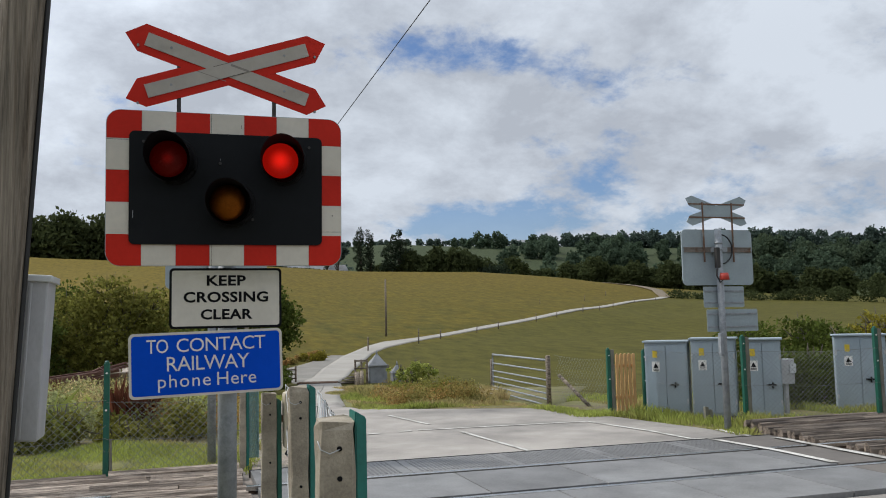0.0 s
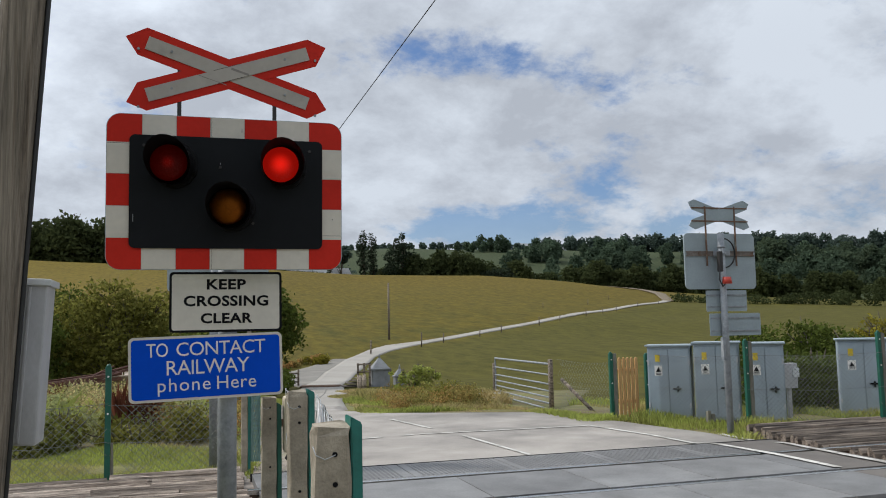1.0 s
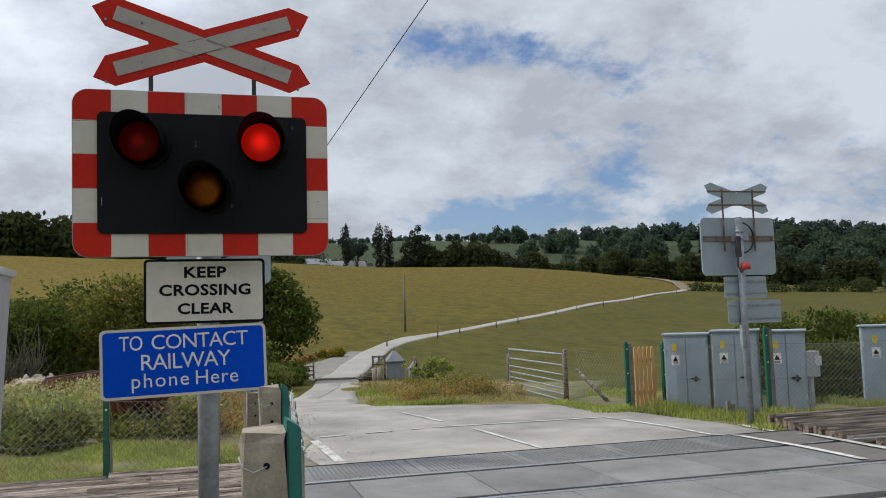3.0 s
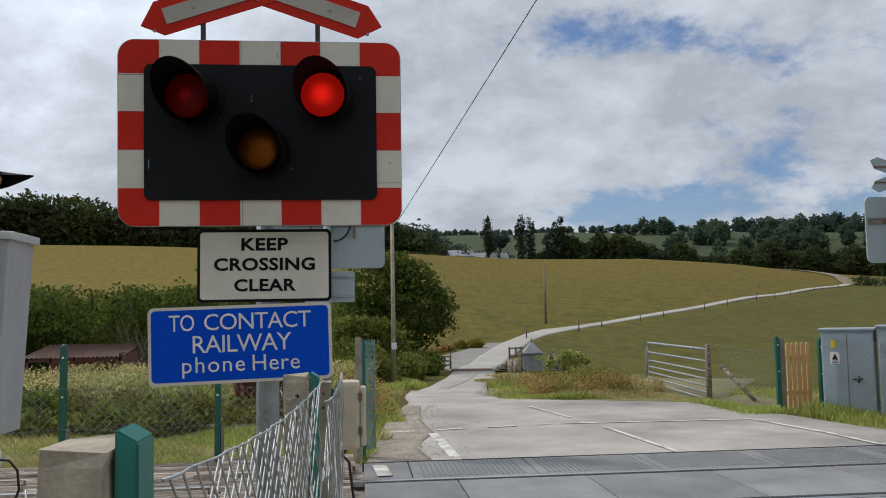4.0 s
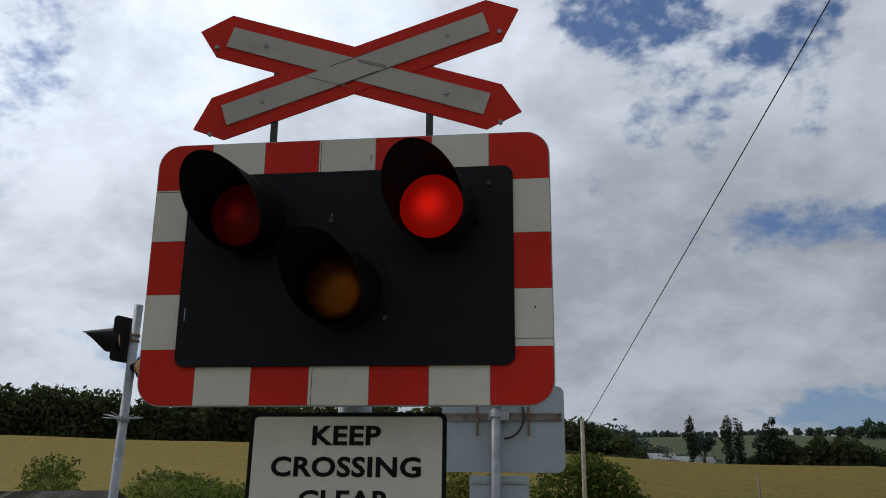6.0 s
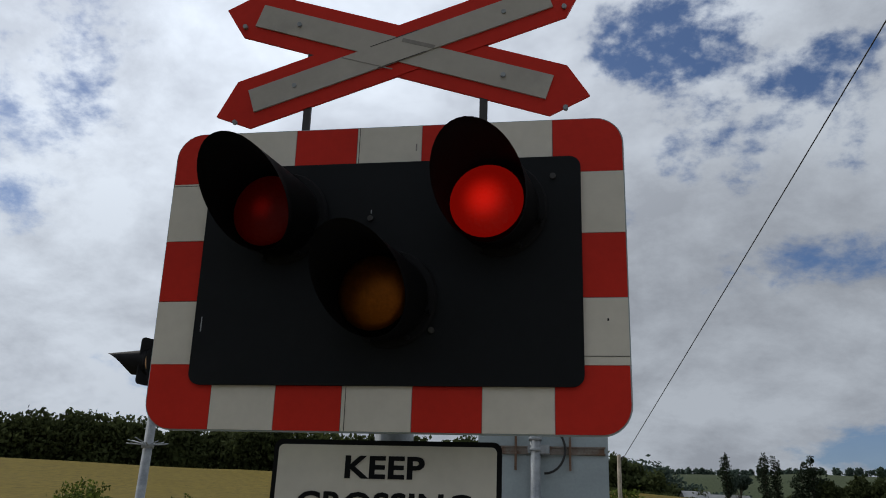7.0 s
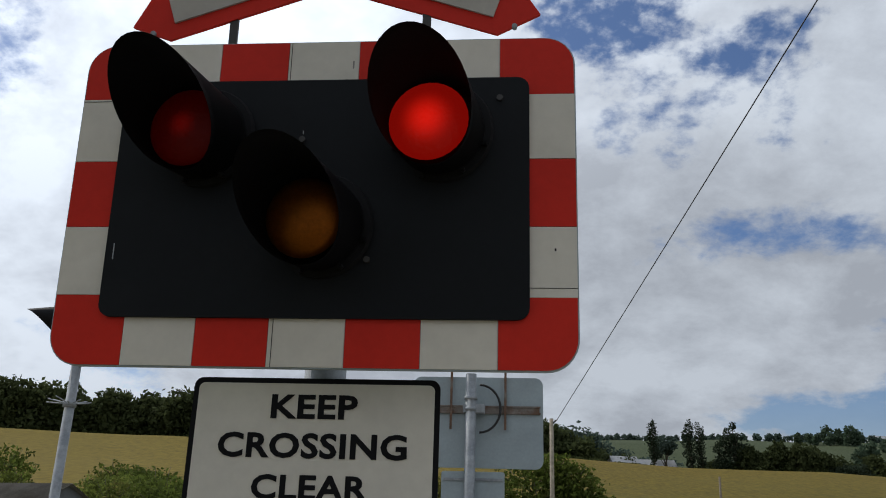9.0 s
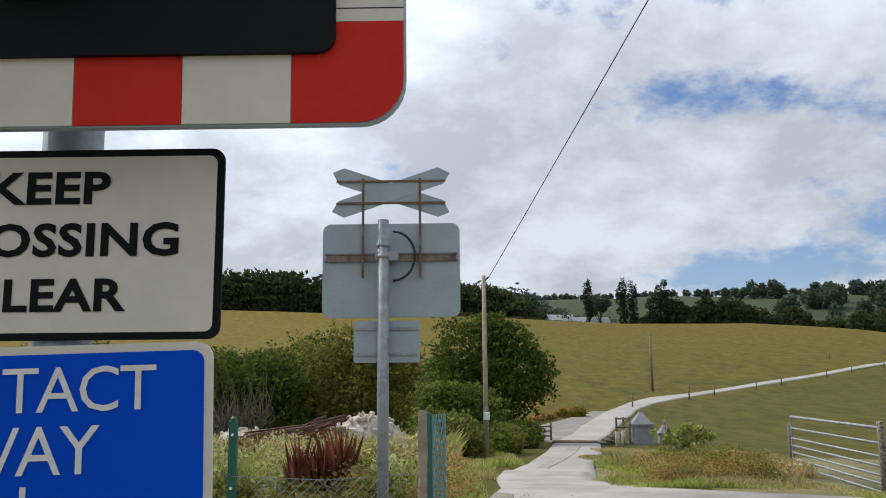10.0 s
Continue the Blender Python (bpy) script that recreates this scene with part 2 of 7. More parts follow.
M = {
    "red": mat("sign_red_sheeting", (0.56, 0.026, 0.015), 0.5, spec=0.12, scale=3, fine=45, low=0.85, high=1.1, bump=0.02),
    "white": mat("sign_white_sheeting", (0.64, 0.60, 0.52), 0.5, spec=0.15, scale=3, fine=30, low=0.88, high=1.08, bump=0.02, second=(0.55, 0.51, 0.43), second_at=(0.58, 0.8)),
    "cross_white": mat("cross_grey_sheeting", (0.42, 0.39, 0.345), 0.5, spec=0.15, scale=5, fine=30, low=0.85, high=1.08, bump=0.02, second=(0.34, 0.32, 0.29), second_at=(0.62, 0.72)),
    "black": mat("matt_black_panel", (0.0062, 0.0074, 0.0090), 0.7, scale=4, fine=60, low=0.8, high=1.3, bump=0.03, second=(0.010, 0.011, 0.0125), spec=0.18),
    "scuff": mat("grey_scuff", (0.24, 0.22, 0.20), 0.8, scale=30, bump=0),
    "ink": mat("sign_black_ink", (0.008, 0.008, 0.009), 0.6, bump=0, spec=0.1),
    "blue": mat("sign_blue_sheeting", (0.003, 0.070, 0.54), 0.5, spec=0.05, scale=2, fine=40, low=0.92, high=1.08, bump=0.015),
    "hood": mat("black_hood", (0.006, 0.006, 0.007), 0.7, spec=0.2, scale=9, bump=0.05),
    "galv": mat("galvanised_steel", (0.30, 0.32, 0.335), 0.6, 0.25, scale=14, fine=90, low=0.7, high=1.2, bump=0.06, second=(0.22, 0.24, 0.26), second_at=(0.5, 0.6)),
    "alu": mat("dull_aluminium_back", (0.31, 0.365, 0.385), 0.6, 0.15, scale=3, fine=40, low=0.85, high=1.12, bump=0.02, second=(0.36, 0.36, 0.30), second_at=(0.6, 0.8)),
    "rust": mat("rusty_steel", (0.17, 0.10, 0.065), 0.8, 0.2, scale=20, fine=110, low=0.6, high=1.3, bump=0.15, second=(0.24, 0.22, 0.19)),
    "rust_grey": mat("rust_streaked_steel", (0.22, 0.19, 0.165), 0.75, 0.3, scale=12, fine=90, low=0.6, high=1.25, bump=0.1, second=(0.14, 0.085, 0.055), second_at=(0.5, 0.62)),
    "dark_rod": mat("dark_painted_rod", (0.03, 0.027, 0.025), 0.6, scale=20, bump=0.05),
    "cable": mat("black_cable", (0.012, 0.012, 0.012), 0.5, bump=0),
    "green": mat("green_painted_steel", (0.008, 0.095, 0.062), 0.45, scale=10, fine=80, low=0.75, high=1.2, bump=0.03, second=(0.02, 0.12, 0.085)),
    "teal": mat("faded_green_painted_steel", (0.012, 0.155, 0.125), 0.45, scale=10, fine=80, low=0.8, high=1.15, bump=0.03),
    "concrete": mat("weathered_concrete_post", (0.36, 0.31, 0.235), 0.9, scale=9, fine=120, low=0.55, high=1.25, bump=0.5, second=(0.20, 0.17, 0.125), second_at=(0.5, 0.66)),
    "concrete_dark": mat("dark_concrete_post", (0.19, 0.18, 0.145), 0.9, scale=8, fine=110, low=0.6, high=1.25, bump=0.4),
    "cream": mat("aged_cream_plastic", (0.56, 0.49, 0.36), 0.55, scale=7, fine=60, low=0.75, high=1.12, bump=0.04, second=(0.42, 0.36, 0.25), second_at=(0.52, 0.75)),
    "wood_pole": mat("weathered_pole_timber", (0.25, 0.212, 0.168), 0.9, scale=7, fine=50, low=0.22, high=1.55, bump=1.0, stretch=(9, 9, 0.16), spec=0.2, second=(0.17, 0.135, 0.10), second_at=(0.48, 0.62)),
    "timber": mat("grey_weathered_timber", (0.47, 0.385, 0.31), 0.92, scale=14, fine=60, low=0.05, high=1.75, bump=1.0, stretch=(0.25, 5, 5), second=(0.19, 0.15, 0.115), second_at=(0.46, 0.60), per_object=0.35),
    "timber_dark": mat("dark_creosoted_timber", (0.23, 0.185, 0.145), 0.92, scale=9, fine=80, low=0.4, high=1.5, bump=0.6, stretch=(0.25, 4, 4), second=(0.06, 0.045, 0.035), second_at=(0.46, 0.6), per_object=0.25),
    "new_wood": mat("fresh_orange_timber", (0.62, 0.36, 0.15), 0.75, scale=4, fine=60, low=0.75, high=1.15, bump=0.1, stretch=(5, 5, 0.3), per_object=0.08),
    "cab_grey": mat("grey_cabinet_paint", (0.30, 0.36, 0.40), 0.5, scale=2.5, fine=40, low=0.82, high=1.1, bump=0.02, second=(0.27, 0.32, 0.35), second_at=(0.55, 0.75)),
    "cab_roof": mat("pale_cabinet_roof", (0.62, 0.64, 0.64), 0.55, scale=3, fine=50, low=0.8, high=1.1, bump=0.03),
    "box_grey": mat("mid_grey_box_paint", (0.47, 0.47, 0.48), 0.55, scale=2.2, fine=45, low=0.8, high=1.12, bump=0.02, stretch=(2, 2, 0.7), second=(0.36, 0.355, 0.35), second_at=(0.5, 0.62)),
    "label_white": mat("white_label", (0.75, 0.74, 0.70), 0.5, bump=0),
    "label_yellow": mat("yellow_label", (0.62, 0.45, 0.03), 0.5, bump=0),
    "red_plastic": mat("red_plastic", (0.5, 0.05, 0.03), 0.4, bump=0),
    "asphalt": mat("sun_bleached_asphalt", (0.335, 0.305, 0.27), 0.9, scale=0.8, fine=55, low=0.50, high=1.36, bump=0.25, second=(0.255, 0.235, 0.21), second_at=(0.48, 0.62)),
    "lane": mat("pale_dusty_lane", (0.33, 0.307, 0.27), 0.95, scale=0.35, fine=30, low=0.75, high=1.15, bump=0.2, second=(0.29, 0.27, 0.235), second_at=(0.48, 0.62)),
    "lane_side": mat("grey_lane_gravel", (0.22, 0.205, 0.178), 0.95, scale=0.6, fine=25, low=0.7, high=1.2, bump=0.4, second=(0.19, 0.175, 0.15), second_at=(0.46, 0.62)),
    "lane_mid": mat("worn_lane_middle", (0.275, 0.255, 0.222), 0.95, scale=0.6, fine=25, low=0.75, high=1.18, bump=0.3, second=(0.31, 0.288, 0.252), second_at=(0.44, 0.60)),
    "deck": mat("grey_rubber_deck", (0.168, 0.165, 0.160), 0.62, scale=1.6, fine=45, low=0.55, high=1.38, bump=0.25, second=(0.20, 0.20, 0.195), second_at=(0.5, 0.7), per_object=0.14),
    "deck_brown": mat("dirty_deck_panel", (0.13, 0.115, 0.10), 0.8, scale=2, fine=60, low=0.7, high=1.25, bump=0.15, per_object=0.1),
    "deck_rib": mat("ribbed_rubber", (0.125, 0.124, 0.122), 0.6, scale=3, bump=0.1),
    "rail": mat("polished_rail_head", (0.55, 0.54, 0.52), 0.25, 1.0, scale=8, stretch=(0.2, 4, 1), bump=0.02),
    "rail_side": mat("rusty_rail_side", (0.10, 0.065, 0.045), 0.85, scale=15, bump=0.2),
    "groove": mat("black_flangeway", (0.015, 0.014, 0.013), 0.9, bump=0.1),
    "marking": mat("worn_white_road_paint", (0.62, 0.60, 0.55), 0.85, scale=9, fine=60, low=0.7, high=1.1, bump=0.1, second=(0.34, 0.32, 0.28), second_at=(0.47, 0.60)),
    "ballast": mat("dusty_ballast", (0.25, 0.22, 0.19), 0.95, scale=4, fine=45, low=0.5, high=1.4, bump=0.8, depth=0.03),
    "field": mat("dry_pasture", (0.107, 0.084, 0.0118), 0.95, scale=1.0, fine=6.0, low=0.54, high=1.44, bump=0.2, stretch=(1.0, 0.30, 1.0), second=(0.073, 0.066, 0.0118), second_at=(0.42, 0.60), depth=0.08, spec=0.1),
    "verge": mat("verge_turf", (0.145, 0.140, 0.040), 0.95, scale=1.2, fine=22, low=0.45, high=1.35, bump=0.5, second=(0.165, 0.130, 0.060), second_at=(0.45, 0.62), depth=0.04),
    "earth": mat("bare_brown_earth", (0.16, 0.125, 0.08), 0.95, scale=1, fine=12, low=0.7, high=1.3, bump=0.4),
    "leaf_oak": mat("oak_leaves", (0.088, 0.115, 0.024), 0.8, scale=0.9, fine=9, low=0.55, high=1.45, bump=0, per_island=0.45, spec=0.06),
    "leaf_bramble": mat("bramble_leaves", (0.135, 0.165, 0.036), 0.8, scale=1.2, fine=9, low=0.6, high=1.4, bump=0, per_island=0.5, spec=0.06, second=(0.18, 0.15, 0.05), second_at=(0.5, 0.7)),
    "leaf_olive": mat("olive_hedge_leaves", (0.185, 0.180, 0.042), 0.8, scale=1.0, fine=9, low=0.6, high=1.4, bump=0, per_island=0.45, spec=0.06, second=(0.16, 0.150, 0.036), second_at=(0.5, 0.7)),
    "leaf_yellow": mat("yellow_green_leaves", (0.23, 0.20, 0.03), 0.6, scale=1.0, fine=9, low=0.6, high=1.3, bump=0, per_island=0.4, spec=0.06),
    "leaf_dark": mat("dark_conifer_leaves", (0.036, 0.050, 0.030), 0.8, scale=0.3, fine=3, low=0.6, high=1.4, bump=0, per_island=0.4, spec=0.06),
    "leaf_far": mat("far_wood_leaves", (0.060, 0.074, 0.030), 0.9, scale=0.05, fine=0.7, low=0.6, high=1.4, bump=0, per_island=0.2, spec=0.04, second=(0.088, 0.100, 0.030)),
    # these two carry distance haze in the leaf colour, paler and bluer than leaf_far
    "leaf_slope": mat("haze_tinted_slope_leaves", (0.075, 0.108, 0.068), 0.9, scale=0.04, fine=0.5, low=0.65, high=1.35, bump=0, per_island=0.2, spec=0.04, second=(0.082, 0.105, 0.058)),
    "leaf_haze": mat("haze_tinted_wood_leaves", (0.075, 0.105, 0.085), 0.9, scale=0.03, fine=0.5, low=0.7, high=1.3, bump=0, per_island=0.3, spec=0.06),
    "bark": mat("brown_bark", (0.09, 0.075, 0.055), 0.9, scale=4, fine=30, bump=0.4, stretch=(2, 2, 0.4)),
    "twig": mat("dead_twigs", (0.11, 0.09, 0.065), 0.9, scale=4, bump=0),
    "grass_green": mat("green_grass_blades", (0.34, 0.38, 0.095), 0.7, scale=1.1, fine=8, low=0.65, high=1.3, bump=0, per_island=0.4, spec=0.2, second=(0.46, 0.38, 0.17), second_at=(0.48, 0.64)),
    "grass_straw": mat("dry_tall_grass", (0.50, 0.40, 0.20), 0.8, scale=1.3, fine=8, low=0.6, high=1.3, bump=0, per_island=0.45, spec=0.2, second=(0.34, 0.32, 0.11), second_at=(0.45, 0.6)),
    "leaf_weed": mat("grey_green_weed_leaves", (0.34, 0.36, 0.16), 0.8, scale=1.2, fine=9, low=0.6, high=1.4, bump=0, per_island=0.4, spec=0.06, second=(0.48, 0.40, 0.21), second_at=(0.46, 0.66)),
    "gravel": mat("pinkish_roadside_gravel", (0.31, 0.26, 0.21), 0.95, scale=2.2, fine=60, low=0.4, high=1.4, bump=0.8, second=(0.22, 0.20, 0.13), second_at=(0.46, 0.62), depth=0.02),
    "coated": mat("pale_green_coated_wire", (0.20, 0.33, 0.31), 0.5, scale=20, fine=60, low=0.7, high=1.3, bump=0),
    "dock": mat("rust_brown_seed_heads", (0.15, 0.055, 0.032), 0.85, scale=5, bump=0, per_island=0.4, spec=0.1),
    "leaf_dry": mat("orange_brown_dry_weeds", (0.40, 0.24, 0.09), 0.85, scale=1.6, fine=9, low=0.55, high=1.4, bump=0, per_island=0.45, spec=0.06, second=(0.26, 0.25, 0.08), second_at=(0.46, 0.62)),
    "stone": mat("pale_rubble_stone", (0.50, 0.43, 0.36), 0.92, scale=5, fine=40, low=0.65, high=1.2, bump=0.4, per_object=0.2),
    "slate": mat("grey_stone_cap", (0.24, 0.25, 0.26), 0.85, scale=4, fine=40, bump=0.2, low=0.7, high=1.2),
    "fibre": mat("fibre_cement_sheet", (0.27, 0.26, 0.24), 0.92, scale=0.7, fine=12, low=0.65, high=1.25, bump=0.2, second=(0.17, 0.155, 0.135), second_at=(0.46, 0.6)),
    "block": mat("grey_render_wall", (0.185, 0.195, 0.21), 0.92, scale=1, fine=12, bump=0.15),
    "tin_red": mat("faded_red_tin", (0.66, 0.46, 0.40), 0.6, scale=0.8, fine=12, low=0.75, high=1.15, bump=0.05, second=(0.52, 0.31, 0.25), second_at=(0.52, 0.7)),
    "steel_red": mat("red_oxide_steel", (0.115, 0.048, 0.032), 0.7, bump=0.05),
    "far_roof": mat("far_pale_roof", (0.30, 0.31, 0.32), 0.8, scale=0.3, fine=3, bump=0),
    "far_wall": mat("far_cream_wall", (0.55, 0.52, 0.47), 0.9, scale=0.3, fine=3, bump=0),
    "lens_left": lamp_mat("red_signal_lens", (1.0, 0.014, 0.006), 0.010, 26.0, 0.060),
    "lens_right": lamp_mat("bright_red_signal_lens", (1.0, 0.014, 0.006), 0.24, 5.5, 0.085),
    "lens_amber": mat("unlit_amber_lens", (0.27, 0.078, 0.008), 0.42, 0.8, spec=0.2, scale=30, fine=120, bump=0.08),
    "lens_pale": mat("pale_amber_lens", (0.62, 0.36, 0.16), 0.4, spec=0.4, scale=30, fine=120, bump=0.3),
    "wire": mat("galvanised_fence_wire", (0.42, 0.43, 0.43), 0.5, 0.5, scale=30, bump=0),
    "wire_dull": mat("dull_fence_wire", (0.20, 0.21, 0.20), 0.6, 0.2, scale=30, bump=0),
}



def field_tones(m):
    """The upper, drier part of the pasture is straw-gold; the meadow below the lane is greener; the far slope is tinted
    for haze.
    """
    nt = m.node_tree
    n, l = nt.nodes, nt.links
    sep = n.new("ShaderNodeSeparateXYZ")
    l.new(n["Texture Coordinate"].outputs["Object"], sep.inputs[0])
    wave = n.new("ShaderNodeTexNoise")
    wave.inputs["Scale"].default_value, wave.inputs["Detail"].default_value = 0.05, 5
    l.new(n["Texture Coordinate"].outputs["Object"], wave.inputs["Vector"])

    def mix(value, a, b, color, src):
        add = n.new("ShaderNodeMath"); add.operation = "MULTIPLY_ADD"
        add.inputs[1].default_value = 0.35 * (b - a)
        l.new(wave.outputs["Fac"], add.inputs[0]); l.new(value, add.inputs[2])
        r = n.new("ShaderNodeMapRange")
        r.inputs["From Min"].default_value, r.inputs["From Max"].default_value = a, b
        l.new(add.outputs[0], r.inputs["Value"])
        x = n.new("ShaderNodeMix"); x.data_type = "RGBA"
        x.inputs["B"].default_value = (*color, 1)
        l.new(r.outputs[0], x.inputs["Factor"])
        l.new(src, x.inputs["A"])
        return x.outputs["Result"]
    target = [k for k in l if k.to_socket.name == "A" and k.to_node.blend_type == "MULTIPLY"][0]
    src, to = target.from_socket, target.to_socket
    src = mix(sep.outputs["Y"], 120.0, 310.0, (0.122, 0.089, 0.0155), src)
    left = n.new("ShaderNodeMath"); left.operation = "MULTIPLY"; left.inputs[1].default_value = -1.0
    l.new(sep.outputs["X"], left.inputs[0])
    src = mix(left.outputs[0], -10.0, 20.0, (0.134, 0.099, 0.0155), src)
    low = n.new("ShaderNodeMath"); low.operation = "MULTIPLY_ADD"; low.inputs[1].default_value = 1.17
    l.new(sep.outputs["X"], low.inputs[0])
    sub = n.new("ShaderNodeMath"); sub.operation = "SUBTRACT"
    l.new(low.outputs[0], sub.inputs[0]); l.new(sep.outputs["Y"], sub.inputs[1])
    src = mix(sub.outputs[0], -52.0, -44.0, (0.077, 0.070, 0.0135), src)
    # beyond the crest: blue-green ground colour with distance haze painted in
    src = mix(sep.outputs["Y"], 300.0, 350.0, (0.052, 0.066, 0.033), src)
    l.new(src, to)


field_tones(M["field"])

# ---- mesh helpers ----
def part(name, bm, material, parent=None, label=""):
    """Links a bmesh as one mesh object, under a thing or a part."""
    me = bpy.data.meshes.new(name)
    bm.normal_update()
    bm.to_mesh(me)
    bm.free()
    me.materials.append(M[material])
    ob = new(name, me)
    if parent is not None:
        ob.parent = parent
    if label:
        ob["label"] = label
    return ob


def raw(name, verts, faces, material, parent=None, label=""):
    me = bpy.data.meshes.new(name)
    me.from_pydata(verts, [], faces)
    me.materials.append(M[material])
    ob = new(name, me)
    if parent is not None:
        ob.parent = parent
    if label:
        ob["label"] = label
    return ob


def thing(name, place, label, category, group="", turn=0.0):
    ob = new(name)
    ob.empty_display_size = 0.1
    ob.matrix_world = pose(*place, 0, 0, turn)
    return tagged(ob, label, category, group)


def box(bm, x0, x1, y0, y1, z0, z1, bevel=0.0, m=None):
    b = bmesh.new()
    r = bmesh.ops.create_cube(b, size=1.0)
    for v in b.verts:
        v.co = Vector((x0 + (v.co.x + 0.5) * (x1 - x0), y0 + (v.co.y + 0.5) * (y1 - y0), z0 + (v.co.z + 0.5) * (z1 - z0)))
    if bevel:
        bmesh.ops.bevel(b, geom=b.edges[:], offset=bevel, segments=2, affect="EDGES", profile=0.6)
    merge(bm, b, m)
    return bm


def merge(bm, b, m=None):
    if m is not None:
        bmesh.ops.transform(b, matrix=m, verts=b.verts)
    b.verts.index_update()
    made = [bm.verts.new(v.co) for v in b.verts]
    for f in b.faces:
        g = bm.faces.new([made[v.index] for v in f.verts])
        g.smooth = f.smooth
    b.free()


def tube(bm, points, radii, sides=10, caps=True, smooth=True):
    """A round bar along the points."""
    rings = []
    pts = [Vector(p) for p in points]
    for i, p in enumerate(pts):
        d = (pts[min(i + 1, len(pts) - 1)] - pts[max(i - 1, 0)]).normalized()
        a = d.orthogonal().normalized() if i == 0 else (rings_a - d * rings_a.dot(d)).normalized()
        rings_a = a
        c = d.cross(a)
        r = radii[i] if isinstance(radii, (list, tuple)) else radii
        rings.append([bm.verts.new(p + (a * math.cos(2 * math.pi * k / sides) + c * math.sin(2 * math.pi * k / sides)) * r) for k in range(sides)])
    for u, v in zip(rings, rings[1:]):
        for k in range(sides):
            f = bm.faces.new((u[k], u[(k + 1) % sides], v[(k + 1) % sides], v[k]))
            f.smooth = smooth
    if caps:
        bm.faces.new(rings[0][::-1])
        bm.faces.new(rings[-1])
    return bm


def prism(bm, outline, y0, y1, m=None):
    """An outline in x and z (anticlockwise seen from -y), made thick from y0 (front) to y1."""
    b = bmesh.new()
    f = [b.verts.new((x, y0, z)) for x, z in outline]
    g = [b.verts.new((x, y1, z)) for x, z in outline]
    b.faces.new(f)
    b.faces.new(g[::-1])
    for i in range(len(f)):
        j = (i + 1) % len(f)
        b.faces.new((f[j], f[i], g[i], g[j]))
    merge(bm, b, m)
    return bm


def round_rect(x0, x1, z0, z1, r, corners="abcd", n=6):
    """Corners: a lower left, b lower right, c upper right, d upper left; only those named are round."""
    out = []
    for key, cx, cz, sx, sz, start in (("a", x0, z0, 1, 1, 180), ("b", x1, z0, -1, 1, 270), ("c", x1, z1, -1, -1, 0), ("d", x0, z1, 1, -1, 90)):
        if key in corners:
            for k in range(n + 1):
                t = radians(start + 90 * k / n)
                out.append((cx + sx * r + r * math.cos(t), cz + sz * r + r * math.sin(t)))
        else:
            out.append((cx, cz))
    return out


def lettering(text, width, height, material, parent, m, bold=0.028, loose=1.05, name="lettering"):
    """One line of capitals or small letters as a thin mesh, width x height of its ink, centred on m."""
    cu = bpy.data.curves.new("text", "FONT")
    cu.body, cu.align_x, cu.size, cu.extrude, cu.offset, cu.resolution_u = text, "CENTER", 1.0, 0.0, bold, 3
    tmp = bpy.data.objects.new("text", cu)
    scene.collection.objects.link(tmp)
    # space the letters to the line's width instead of stretching them
    spans = []
    for gap in (1.0, 1.3):
        cu.space_character = gap
        bpy.context.view_layer.update()
        spans.append(tmp.dimensions.x / max(tmp.dimensions.y, 1e-6))
    want = width / height
    cu.space_character = min(loose, max(0.92, 1.0 + 0.3 * (want - spans[0]) / (spans[1] - spans[0]))) if len(text) > 1 else 1.0
    bpy.context.view_layer.update()
    me = bpy.data.meshes.new_from_object(tmp)
    bpy.data.objects.remove(tmp)
    bpy.data.curves.remove(cu)
    xs, ys = [v.co.x for v in me.vertices], [v.co.y for v in me.vertices]
    cx, cy, sx, sy = (max(xs) + min(xs)) / 2, (max(ys) + min(ys)) / 2, width / (max(xs) - min(xs)), height / (max(ys) - min(ys))
    for v in me.vertices:
        v.co = m @ Vector(((v.co.x - cx) * sx, 0.0, (v.co.y - cy) * sy))
    me.materials.clear()
    me.materials.append(M[material])
    me.name = name
    ob = new(name, me)
    ob.parent = parent
    return ob


def mesh_fence(bm, a, b, z0, z1, pitch=0.075, r=0.0022, sag=None, sides=3):
    """Chain link between two places: woven slanting wires that cross in diamonds. sag(u) lowers the top edge."""
    a, b = Vector(a), Vector(b)
    run, high = (b - a).length, z1 - z0
    along = (b - a).normalized()
    side = Vector((-along.y, along.x, 0))
    rnd = random.Random(int(run * 1000))
    for way in (1, -1):
        s = -high if way > 0 else 0.0
        while s < (run if way > 0 else run + high):
            pts = []
            steps = max(2, int(high / 0.25))
            for k in range(steps + 1):
                h = high * k / steps
                u = s + way * h
                if -1e-6 <= u <= run + 1e-6:
                    top = z1 - (sag(u / run) if sag else 0.0)
                    z = z0 + h * (top - z0) / high
                    pts.append(a + along * u + Vector((0, 0, z)) + side * (0.004 * way + rnd.uniform(-0.004, 0.004)))
            if len(pts) > 1:
                tube(bm, pts, r, sides, caps=False)
            s += pitch


